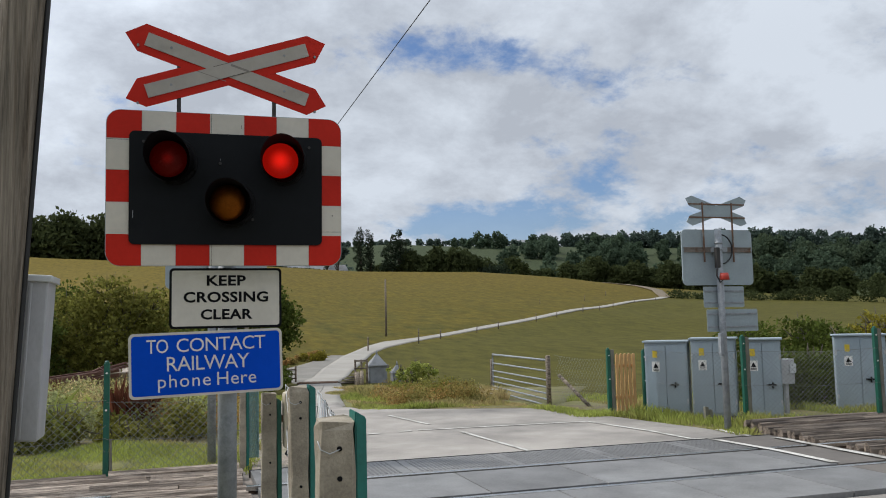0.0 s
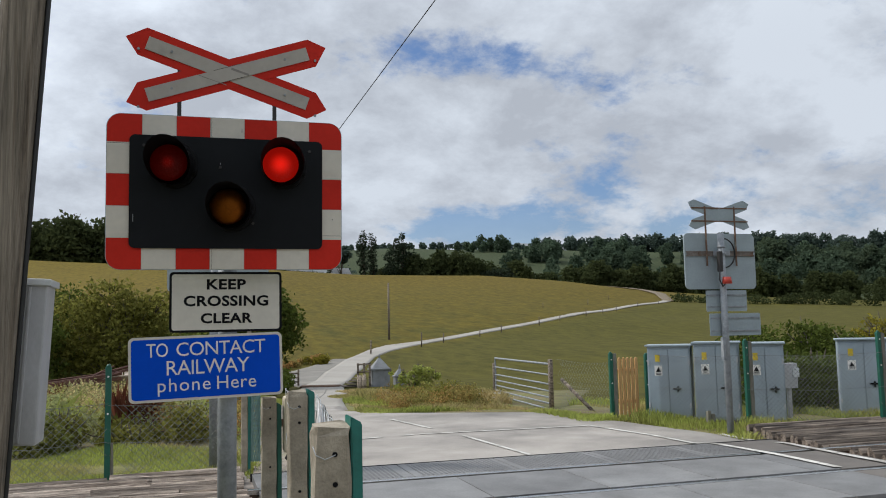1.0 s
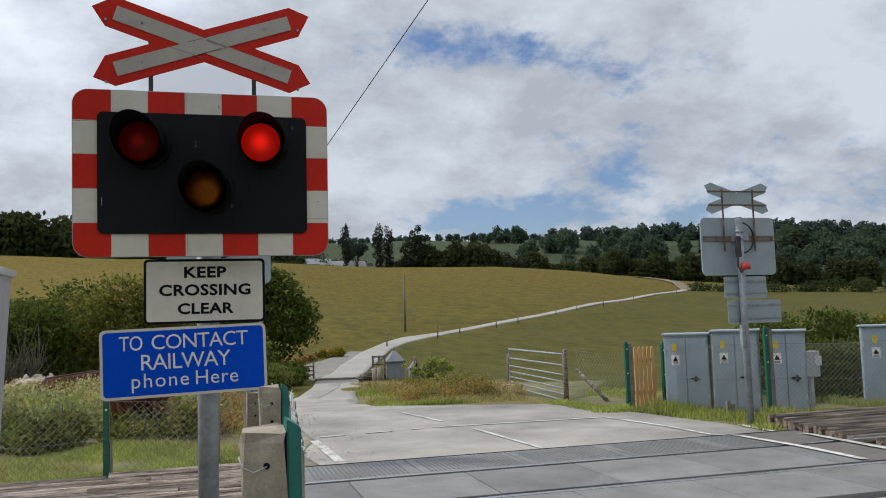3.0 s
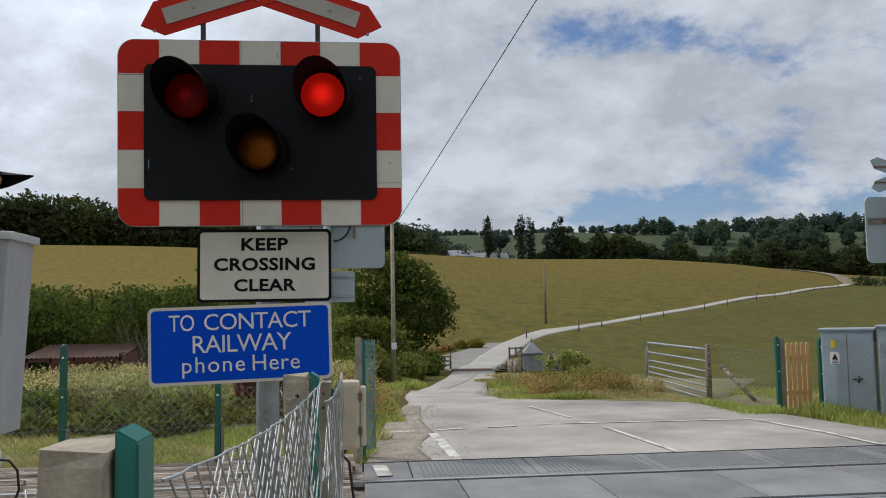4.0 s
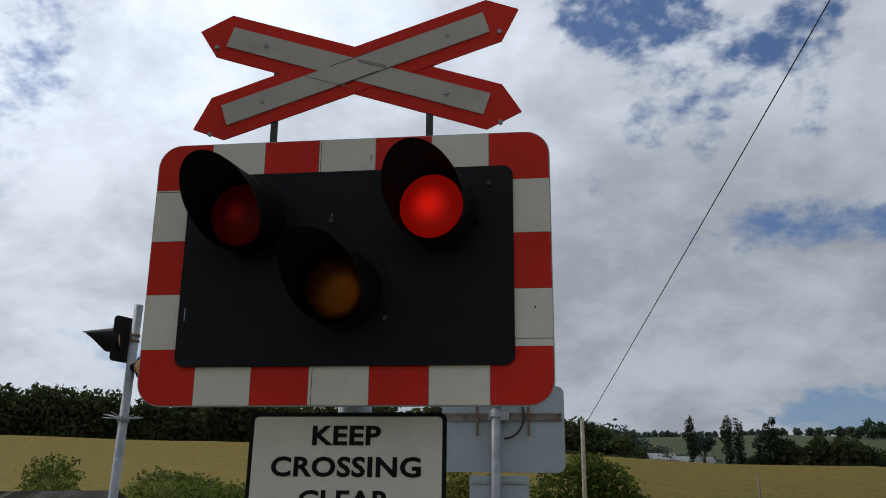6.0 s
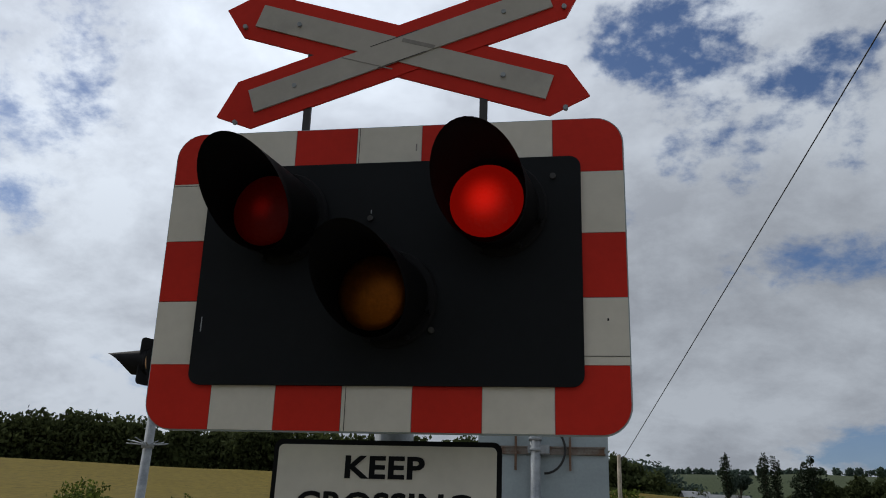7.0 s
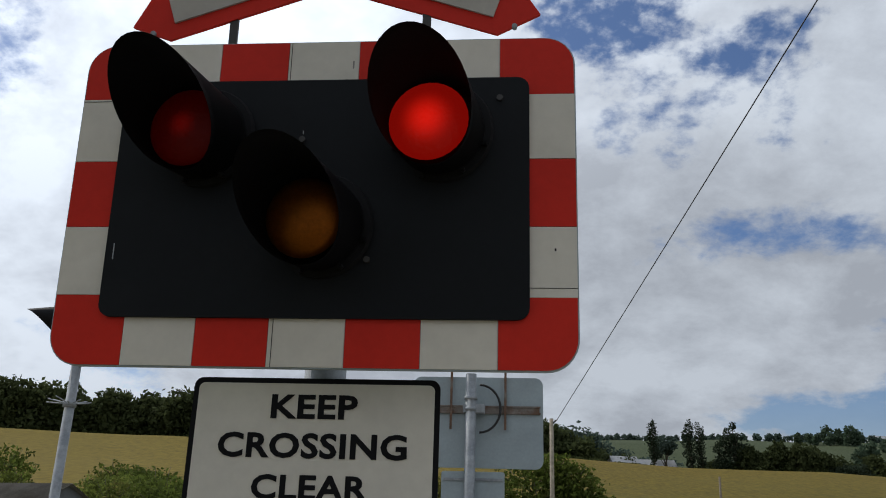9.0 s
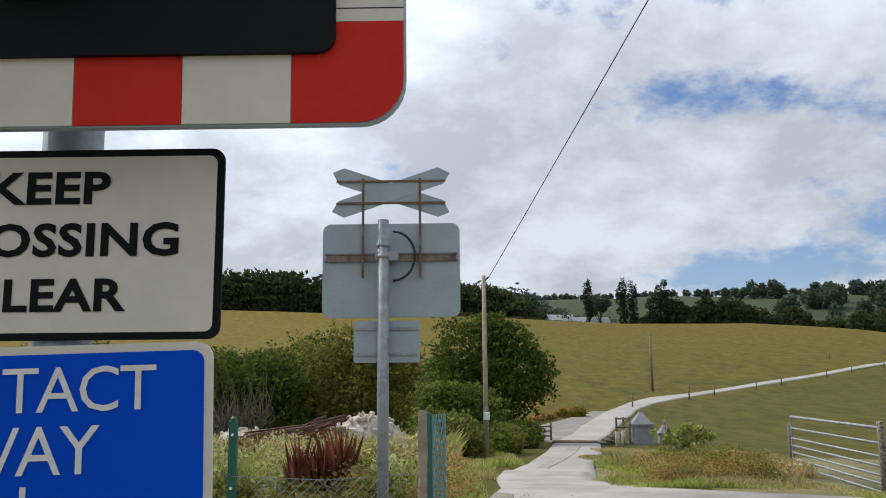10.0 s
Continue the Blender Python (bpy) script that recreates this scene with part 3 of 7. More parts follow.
def leaves(blobs, count, size, seed, flat=0.0, low=0.55):
    """Many small leaf faces over a cluster of lumps (x, y, z, rx, ry, rz): vertices and faces."""
    g = np.random.default_rng(seed)
    vol = np.array([b[3] * b[4] * b[5] for b in blobs]) ** 0.67
    pick = g.choice(len(blobs), count, p=vol / vol.sum())
    B = np.array(blobs, float)[pick]
    d = g.normal(size=(count, 3))
    d /= np.linalg.norm(d, axis=1)[:, None]
    rr = low + (1.06 - low) * g.random(count) ** 0.6 + (g.random(count) < 0.09) * g.random(count) * 0.24
    lump = 1 + 0.24 * np.sin(d[:, 0] * 7 + B[:, 0] * 3) * np.cos(d[:, 1] * 6 + B[:, 2] * 5) + 0.14 * np.sin(d[:, 2] * 11 + B[:, 1])
    c = B[:, :3] + d * B[:, 3:] * (rr * lump)[:, None]
    u = g.normal(size=(count, 3)); u[:, 2] *= 1 - flat
    u /= np.linalg.norm(u, axis=1)[:, None]
    w = np.cross(u, g.normal(size=(count, 3)))
    w /= np.linalg.norm(w, axis=1)[:, None]
    s = size * (0.6 + 0.8 * g.random(count))[:, None]
    v = np.stack([c - u * s, c + w * s * 0.55, c + u * s, c - w * s * 0.55], 1).reshape(-1, 3)
    f = np.arange(count * 4).reshape(-1, 4)
    return v, f


def blades(areas, count, tall, seed, width=0.008, lean=0.35, base=None):
    """Grass blades (bent, two faces each) over rectangles (x0, x1, y0, y1, height factor)."""
    g = np.random.default_rng(seed)
    A = np.array(areas, float)
    size = (A[:, 1] - A[:, 0]) * (A[:, 3] - A[:, 2])
    a = A[g.choice(len(A), count, p=size / size.sum())]
    x = a[:, 0] + (a[:, 1] - a[:, 0]) * g.random(count)
    y = a[:, 2] + (a[:, 3] - a[:, 2]) * g.random(count)
    z = np.array([(base or ground_z)(p, q) for p, q in zip(x, y)])
    h = tall * a[:, 4] * (0.45 + 0.75 * g.random(count)) * (0.75 + 0.5 * (np.sin(x * 2.3 + 1) * np.cos(y * 1.9)))
    t, k = g.random(count) * 2 * np.pi, lean * g.random(count)
    dx, dy = np.cos(t) * h * k, np.sin(t) * h * k
    wx, wy = -np.sin(t) * width, np.cos(t) * width
    p = np.stack([np.stack([x - wx, y - wy, z - 0.02], 1), np.stack([x + wx, y + wy, z - 0.02], 1),
                  np.stack([x + dx * 0.4 + wx * 0.8, y + dy * 0.4 + wy * 0.8, z + h * 0.6], 1), np.stack([x + dx, y + dy, z + h], 1)], 1).reshape(-1, 3)
    i = np.arange(count) * 4
    f = np.stack([i, i + 1, i + 2, i + 3], 1)
    return p, f


# ---- the land ----
CREST = [(-90, 16), (-40, 24), (-22, 25), (-15, 25.5), (-5, 24.5), (4, 22.8), (11, 20.3), (19, 19.3), (25, 16.4), (30.5, 12.8), (36, 10.2), (44, 7.2), (60, 6), (90, 6)]


RIDGE = [(-90, 36), (-20, 50), (0, 64), (6, 67), (14, 68), (20, 66), (26, 62), (34, 57), (44, 50), (60, 40), (90, 34)]


def smooth_step(a, b, x):
    t = min(1.0, max(0.0, (x - a) / (b - a)))
    return t * t * (3 - 2 * t)


def between(table, x):
    if x <= table[0][0]:
        return table[0][1]
    for (x0, y0), (x1, y1) in zip(table, table[1:]):
        if x <= x1:
            return y0 + (y1 - y0) * (x - x0) / (x1 - x0)
    return table[-1][1]


def ground_z(x, y):
    """The lie of the land: level at the crossing, a dip behind it, then a hill whose crest changes with the bearing."""
    d, b = math.hypot(x, y + 4.0), math.degrees(math.atan2(x, y + 4.0))
    near = between([(0, -0.05), (16, -0.05), (24, -0.35), (38, -1.0), (50, -1.25)], d)
    if y < 5:
        near = -0.05 + (near + 0.05) * smooth_step(-20, 5, y)
    if d <= 50:
        return near
    top = between(CREST, b)
    if y < 0:
        top *= smooth_step(-150, 0, y)
    s = (d - 50) / 230.0
    rough = noise.noise(Vector((x * 0.03, y * 0.03, 1))) * 0.5 * smooth_step(50, 80, d)
    if s <= 1.0:
        return near + (top + 1.25) * s ** 1.4 * (1 if y > 0 else smooth_step(-150, 0, y)) + rough
    # a valley behind the crest, then a second, higher ridge
    ridge = between(RIDGE, b) if y > 0 else 30.0
    low = top - 6.0 * smooth_step(280, 350, d)
    return low + (ridge - low) * smooth_step(360, 700, d) + rough * 2 - 40 * smooth_step(760, 1500, d)


def build_ground():
    rings = [0, 2, 4, 6, 8, 10, 12, 14, 16, 17.5, 19, 20.5, 22, 24, 26, 28, 30, 32, 34, 36, 38, 41, 44, 47, 50, 53, 56, 59, 62, 66, 70, 75, 80, 85, 90, 95, 102, 110, 120, 130, 140, 150, 162, 175, 187, 200, 212, 225, 237, 250, 262, 272, 280, 290, 310, 340, 370, 400, 440, 480, 540, 600, 650, 700, 760, 850, 1100, 1600, 2600, 4500]
    n = 360
    verts, faces = [(0, -4, -0.05)], []
    for d in rings[1:]:
        for k in range(n):
            a = 2 * math.pi * k / n
            x, y = d * math.sin(a), d * math.cos(a) - 4
            verts.append((x, y, ground_z(x, y)))
    faces += [(0, 1 + (k + 1) % n, 1 + k) for k in range(n)]
    for r in range(len(rings) - 2):
        for k in range(n):
            a, b = 1 + r * n + k, 1 + r * n + (k + 1) % n
            faces.append((a, b, b + n, a + n))
    ob = raw("ground", verts, faces, "field")
    for p in ob.data.polygons:
        p.use_smooth = True
    return tagged(ob, "dry green and straw-coloured pasture rising to a hill", "ground", kind="structure")


build_ground()


def draped(name, outline, material, lift, label, category, step=1.5, ends=True):
    """A flat piece of ground: strips between a left and a right edge, laid on the land and given a thickness."""
    left, right = outline
    verts, faces, rows = [], [], []
    for (a, b), (c, d) in zip(zip(left, left[1:]), zip(right, right[1:])):
        k = max(1, int(max(math.dist(a, b), math.dist(c, d)) / step))
        for i in range(k):
            t = i / k
            rows.append(((a[0] + (b[0] - a[0]) * t, a[1] + (b[1] - a[1]) * t), (c[0] + (d[0] - c[0]) * t, c[1] + (d[1] - c[1]) * t)))
    rows.append((left[-1], right[-1]))
    rows.insert(1, tuple(tuple(p + (q - p) * 0.06 for p, q in zip(a, b)) for a, b in zip(rows[0], rows[1])))
    rows.insert(-1, tuple(tuple(p + (q - p) * 0.94 for p, q in zip(a, b)) for a, b in zip(rows[-2], rows[-1])))
    spread = (0.0, 0.012, 0.15, 0.32, 0.5, 0.68, 0.85, 0.988, 1.0)
    m = len(spread)
    for j, (p, q) in enumerate(rows):
        for i, t in enumerate(spread):
            x, y = p[0] + (q[0] - p[0]) * t, p[1] + (q[1] - p[1]) * t
            drop = 0.12 if i in (0, m - 1) or (ends and j in (0, len(rows) - 1)) else 0.0
            verts.append((x, y, ground_z(x, y) + lift + 0.0010 * max(0.0, math.hypot(x, y) - 40) - drop))
    for r in range(len(rows) - 1):
        for i in range(m - 1):
            a = r * m + i
            faces.append((a, a + 1, a + m + 1, a + m))
    ob = raw(name, verts, faces, material)
    for p in ob.data.polygons:
        p.use_smooth = True
    return tagged(ob, label, category, kind="structure")


ROAD = ([(0.45, 5.14), (0.58, 6.4), (0.72, 8.4), (0.95, 10.0), (1.35, 12.0), (1.36, 14.0), (1.62, 16.2)],
        [(7.32, 5.14), (7.25, 6.4), (6.85, 8.4), (6.2, 10.5), (3.6, 11.9), (2.95, 13.3), (3.22, 15.4)])
draped("road", ROAD, "asphalt", 0.05, "pale sun-bleached asphalt road beyond the railway", "road", 1.5, False)
draped("road_near", ([(0.45, -40), (0.45, 1.62)], [(7.3, -40), (7.3, 1.62)]), "asphalt", 0.05, "pale asphalt road leading up to the railway", "road", 2.5, False)
LANE = ([(1.36, 14.3), (2.3, 18.6), (3.5, 26.4), (4.7, 35.5), (5.75, 41.0), (8.3, 52.0), (11.5, 62.5), (15.2, 71.5), (18.1, 77.0), (22.6, 81.6), (28.4, 88.3), (42.0, 103.2), (57.2, 119.8), (68.8, 135.0), (96.0, 164.5), (116, 188)],
        [(3.1, 13.7), (3.75, 18.2), (5.15, 25.4), (6.5, 33.8), (7.3, 39.0), (9.9, 49.5), (14.4, 64.5), (17.0, 70.2), (20.4, 75.6), (24.1, 80.7), (29.6, 87.3), (43.0, 102.2), (58.3, 118.8), (69.9, 134.0), (97.1, 163.5), (117.5, 186.5)])
draped("lane", LANE, "lane", 0.044, "narrow pale farm lane winding up through pasture", "lane", 1.2)
draped("lane_middle", ([(2.3, 16.8), (2.95, 20.0), (4.0, 26.0), (5.35, 34.8)], [(2.55, 16.6), (3.3, 19.9), (4.4, 25.8), (5.8, 34.5)]), "lane_mid", 0.052, "darker worn strip between the lane's wheel tracks", "lane", 1.2)
draped("lane_branch", ([(4.9, 37.8), (4.8, 42.0), (5.0, 48.0), (5.9, 53.0), (7.6, 56.6), (10.9, 64.0)], [(5.95, 40.5), (6.6, 44.0), (8.0, 50.0), (9.0, 53.5), (9.9, 56.5), (12.0, 63.5)]), "lane_side", 0.036, "grey gravel turning beside the lane", "lane", 2)
draped("far_track", ([(116, 188), (128, 212), (134, 232), (128, 252)], [(118, 186), (131, 211), (138, 232), (132, 254)]), "earth", 0.15, "bare earth track along the hedge", "lane", 6)
draped("gravel_edge", ([(0.47, 5.16), (0.58, 6.4), (0.70, 7.8), (0.86, 9.2), (1.25, 11.4)], [(1.25, 5.16), (1.10, 6.4), (1.42, 7.6), (1.35, 9.0), (1.5, 11.2)]), "gravel", 0.056, "pinkish loose gravel along the road edge", "gravel")
VERGES = (("verge_left", ([(-14, 5.1), (-14, 8.2), (-14, 30.0)], [(0.5, 5.3), (0.72, 8.2), (1.5, 16.0)])),
          ("verge_right", ([(2.9, 13.2), (3.2, 15.4), (5.1, 24.5)], [(6.6, 10.0), (7.5, 12.0), (13.0, 22.0)])),
          ("verge_fence", ([(7.3, 5.6), (6.95, 8.4), (6.2, 10.6)], [(13.5, 5.6), (13.5, 9.5), (9.0, 14.0)])))
for name, outline in VERGES:
    draped(name, outline, "verge", 0.03, "rough turf verge with green and dry grass", "verge")


# ---- railway and crossing deck ----
def crossing():
    bed = bmesh.new()
    box(bed, -40, 60, 1.3, 5.6, -0.3, -0.035)
    tagged(part("track_bed", bed, "ballast"), "dusty stone ballast under the railway track", "track bed", kind="structure")
    for y, flange in ((2.75, 1), (4.15, -1)):
        rail = thing("rail", (0, y, 0), "steel running rail with a polished head", "rail", "rails of the track")
        bm = bmesh.new()
        box(bm, -40, 60, -0.033, 0.033, 0.0, 0.049, 0.004)
        part("rail_head", bm, "rail", rail, "worn bright steel")
        bm = bmesh.new()
        box(bm, -40, 60, -0.012, 0.012, -0.10, 0.0)
        box(bm, -40, 60, -0.07, 0.07, -0.13, -0.10)
        part("rail_web", bm, "rail_side", rail, "rusty steel")
        bm = bmesh.new()
        lo, hi = (0.04, 0.105) if flange > 0 else (-0.105, -0.04)
        box(bm, 0.45, 7.4, lo, hi, 0.0, 0.012)
        part("flangeway", bm, "groove", rail, "black rubber flangeway")
    deck = thing("crossing_deck", (3.8, 3.4, 0), "grey ribbed rubber panels between and beside the rails", "crossing deck")
    deck["kind"] = "structure"
    rows = ((4.20, 5.10, 0.46), (2.87, 4.03, 0.86), (1.64, 2.70, 0.26))
    for y0, y1, off in rows:
        x = 0.46
        nxt = 0.46 + off
        while x < 6.42:
            x1 = min(nxt, 6.45)
            bm = bmesh.new()
            box(bm, x + 0.006 - 3.8, x1 - 0.006 - 3.8, y0 - 3.4, y1 - 3.4, -0.05, 0.047, 0.006)
            panel = part("panel", bm, "deck", deck)
            bm = bmesh.new()
            k = x + 0.1
            if (int(x * 10) % 3) != 1:
                while k < x1 - 0.1:
                    box(bm, k - 3.8, k + 0.022 - 3.8, y0 + 0.06 - 3.4, y1 - 0.06 - 3.4, 0.045, 0.0505)
                    k += 0.05
                if len(bm.verts):
                    part("rib", bm, "deck_rib", panel)
                else:
                    bm.free()
            else:
                bm.free()
            x, nxt = x1, x1 + 1.2
        bm = bmesh.new()
        box(bm, 6.46 - 3.8, 7.3 - 3.8, y0 - 3.4, y1 - 3.4, -0.05, 0.045, 0.006)
        part("panel", bm, "deck_brown", deck, "dirty brown edge panel")
    bm = bmesh.new()
    box(bm, 0.45, 7.3, 5.102, 5.14, -0.05, 0.05)
    tagged(part("deck_edge", bm, "groove"), "dark joint between deck and road", "joint", kind="structure")
    # timber guards beside the road, in rough rows along the rails
    rnd = random.Random(4)
    for where, x0, x1, ys, stuff, label in (("a", -7.0, 0.36, (4.36, 5.42), "timber", "grey weathered timber guard planks beside the track"),
                                            ("b", -7.0, 0.36, (2.95, 3.95), "timber", "grey weathered timber guard planks between the rails"),
                                            ("c", 7.6, 22.0, (4.36, 6.05), "timber_dark", "dark weathered timber guard planks beside the track"),
                                            ("d", 7.6, 22.0, (2.95, 3.95), "timber_dark", "dark timber guard planks between the rails")):
        guard = thing("timber_guard", ((x0 + x1) / 2, ys[0], 0), label, "timber guard", "timber guards")
        y = ys[0]
        i = 0
        while y < ys[1]:
            x = x0
            while x < x1 - 0.05:
                ln = min(rnd.uniform(1.6, 2.6), x1 - x)
                bm = bmesh.new()
                h = 0.04 + rnd.uniform(-0.03, 0.035) + (0.05 if where == "c" else 0.02) * (y - ys[0])
                c = (x0 + x1) / 2
                jag = rnd.uniform(-0.04, 0.04) if x + ln >= x1 - 0.05 or x <= x0 + 0.01 else 0
                # a plank with a ridged top
                b = bmesh.new()
                for px in (x + 0.01 + jag, x + ln - 0.01 + jag):
                    for py, pz in ((0, -0.06), (0.078, -0.06), (0.078, h - 0.04), (0.05, h), (0.025, h - 0.006), (0, h - 0.045)):
                        b.verts.new((px - c, y - ys[0] + py, pz + rnd.uniform(-0.014, 0.014)))
                b.verts.ensure_lookup_table()
                for k in range(6):
                    b.faces.new([b.verts[j] for j in (k, (k + 1) % 6, 6 + (k + 1) % 6, 6 + k)])
                b.faces.new([b.verts[k] for k in range(5, -1, -1)])
                b.faces.new([b.verts[6 + k] for k in range(6)])
                merge(bm, b)
                part("plank", bm, stuff, guard)
                x += ln
            y += 0.102 if where in "ac" else 0.11
            i += 1


crossing()


def stripe(points, width, dashes=None):
    """A painted line along points on the road, whole or in dashes (on, off)."""
    verts, faces = [], []
    pts = [Vector((x, y, 0)) for x, y in points]
    for a, b in zip(pts, pts[1:]):
        run, d = (b - a).length, (b - a).normalized()
        s = Vector((-d.y, d.x, 0)) * width / 2
        u = 0.0
        on, off = dashes if dashes else (run, 0)
        while u < run - 1e-6:
            e = min(u + on, run)
            k = max(1, int((e - u) / 0.5))
            for i in range(k):
                p, q = a + d * (u + (e - u) * i / k), a + d * (u + (e - u) * (i + 1) / k)
                n = len(verts)
                for v in (p - s, q - s, q + s, p + s):
                    lift = 0.056 if not (1.6 < v.y < 5.14) else 0.106
                    verts.append((v.x, v.y, ground_z(v.x, v.y) + lift + 0.004))
                faces.append((n, n + 1, n + 2, n + 3))
            u += on + off
    return verts, faces


def marking(points, width, dashes=None, label="worn white painted line on the road"):
    v, f = stripe(points, width, dashes)
    tagged(raw("road_marking", v, f, "marking"), label, "road marking", "road markings", kind="structure")


marking([(1.39, 7.5), (1.48, 5.2)], 0.12)
marking([(0.76, 7.73), (3.1, 8.1)], 0.07, (0.42, 0.3), "dashed white give-way line across the road")
marking([(3.2, 8.13), (6.02, 7.98)], 0.06)
marking([(6.02, 7.98), (6.28, 6.5), (6.36, 5.0)], 0.075)
marking([(6.36, 5.0), (6.46, 3.9), (6.44, 2.9)], 0.10)
marking([(7.22, 6.15), (7.2, 5.2), (7.16, 4.2), (7.1, 2.0)], 0.10)
marking([(3.76, 7.64), (3.95, 5.2)], 0.065)
marking([(3.3, 10.5), (3.58, 8.8)], 0.065)
marking([(0.62, 4.9), (0.66, 4.3)], 0.14)


# ---- the near signal ----
def board_tilt(x=0.0, y=0.0, z=2.37, tilt=3.0):
    return Matrix.Translation((x, y, z)) @ Matrix.Rotation(radians(tilt), 4, "X") @ Matrix.Translation((-x, -y, -z))


XS = (-0.627, -0.45, -0.275, -0.098, 0.084, 0.261, 0.439, 0.622)
ZS = (1.957, 2.124, 2.295, 2.466, 2.636, 2.787)


def signal_board(parent, m, front=True):
    bm = bmesh.new()
    prism(bm, round_rect(-0.63, 0.625, 1.954, 2.79, 0.075, n=8), 0.0, 0.022, m)
    back = part("backboard", bm, "alu", parent, "dull aluminium backing board")
    if not front:
        return back
    for i in range(7):
        kind = "red" if i % 2 == 0 else "white"
        for lower in (True, False):
            z0, z1 = (ZS[0], 2.082) if lower else (2.662, ZS[5])
            if i in (0, 6):
                z0, z1 = (ZS[0], ZS[1]) if lower else (ZS[4], ZS[5])
            corner = {(0, True): "a", (6, True): "b", (6, False): "c", (0, False): "d"}.get((i, lower), "")
            bm = bmesh.new()
            prism(bm, round_rect(XS[i] + 0.0008, XS[i + 1] - 0.0008, z0, z1, 0.072, corner, 8), -0.003, 0.0, m)
            part("stripe", bm, kind, back)
    for i in range(1, 4):
        kind = "white" if i % 2 == 1 else "red"
        for x0, x1 in ((XS[0], -0.50), (0.50, XS[7])):
            bm = bmesh.new()
            prism(bm, [(x0, ZS[i] + 0.0008), (x1, ZS[i] + 0.0008), (x1, ZS[i + 1] - 0.0008), (x0, ZS[i + 1] - 0.0008)], -0.003, 0.0, m)
            part("stripe", bm, kind, back)
    bm = bmesh.new()
    prism(bm, round_rect(-0.513, 0.512, 2.070, 2.677, 0.03, n=5), -0.014, -0.003, m)
    part("panel", bm, "black", back, "matt black panel")
    for x, z in ((0.44, 2.62), (-0.44, 2.62), (0.13, 2.21), (-0.045, 2.515)):
        bm = bmesh.new()
        tube(bm, [m @ Vector((x, -0.022, z)), m @ Vector((x, -0.012, z))], 0.008, 8)
        part("screw", bm, "dark_rod", back)
    # sheeting joints and scuffs
    for x0, x1, z0, z1, tone in ((0.51, 0.622, 2.146, 2.1475, "ink"), (-0.088, -0.0865, 1.957, 2.07, "ink"), (-0.092, -0.0905, 2.68, 2.787, "ink"), (-0.627, -0.515, 2.629, 2.6305, "ink"),
                                 (0.57, 0.574, 2.235, 2.242, "ink"), (0.068, 0.072, 2.712, 2.733, "scuff"), (-0.494, -0.491, 2.21, 2.25, "galv"), (-0.0455, -0.0435, 2.53, 2.54, "galv")):
        bm = bmesh.new()
        y = -0.0145 if tone == "galv" else -0.0035
        prism(bm, [(x0, z0), (x1, z0), (x1, z1), (x0, z1)], y - 0.0004, y, m)
        part("scuff", bm, tone, back)
    return back


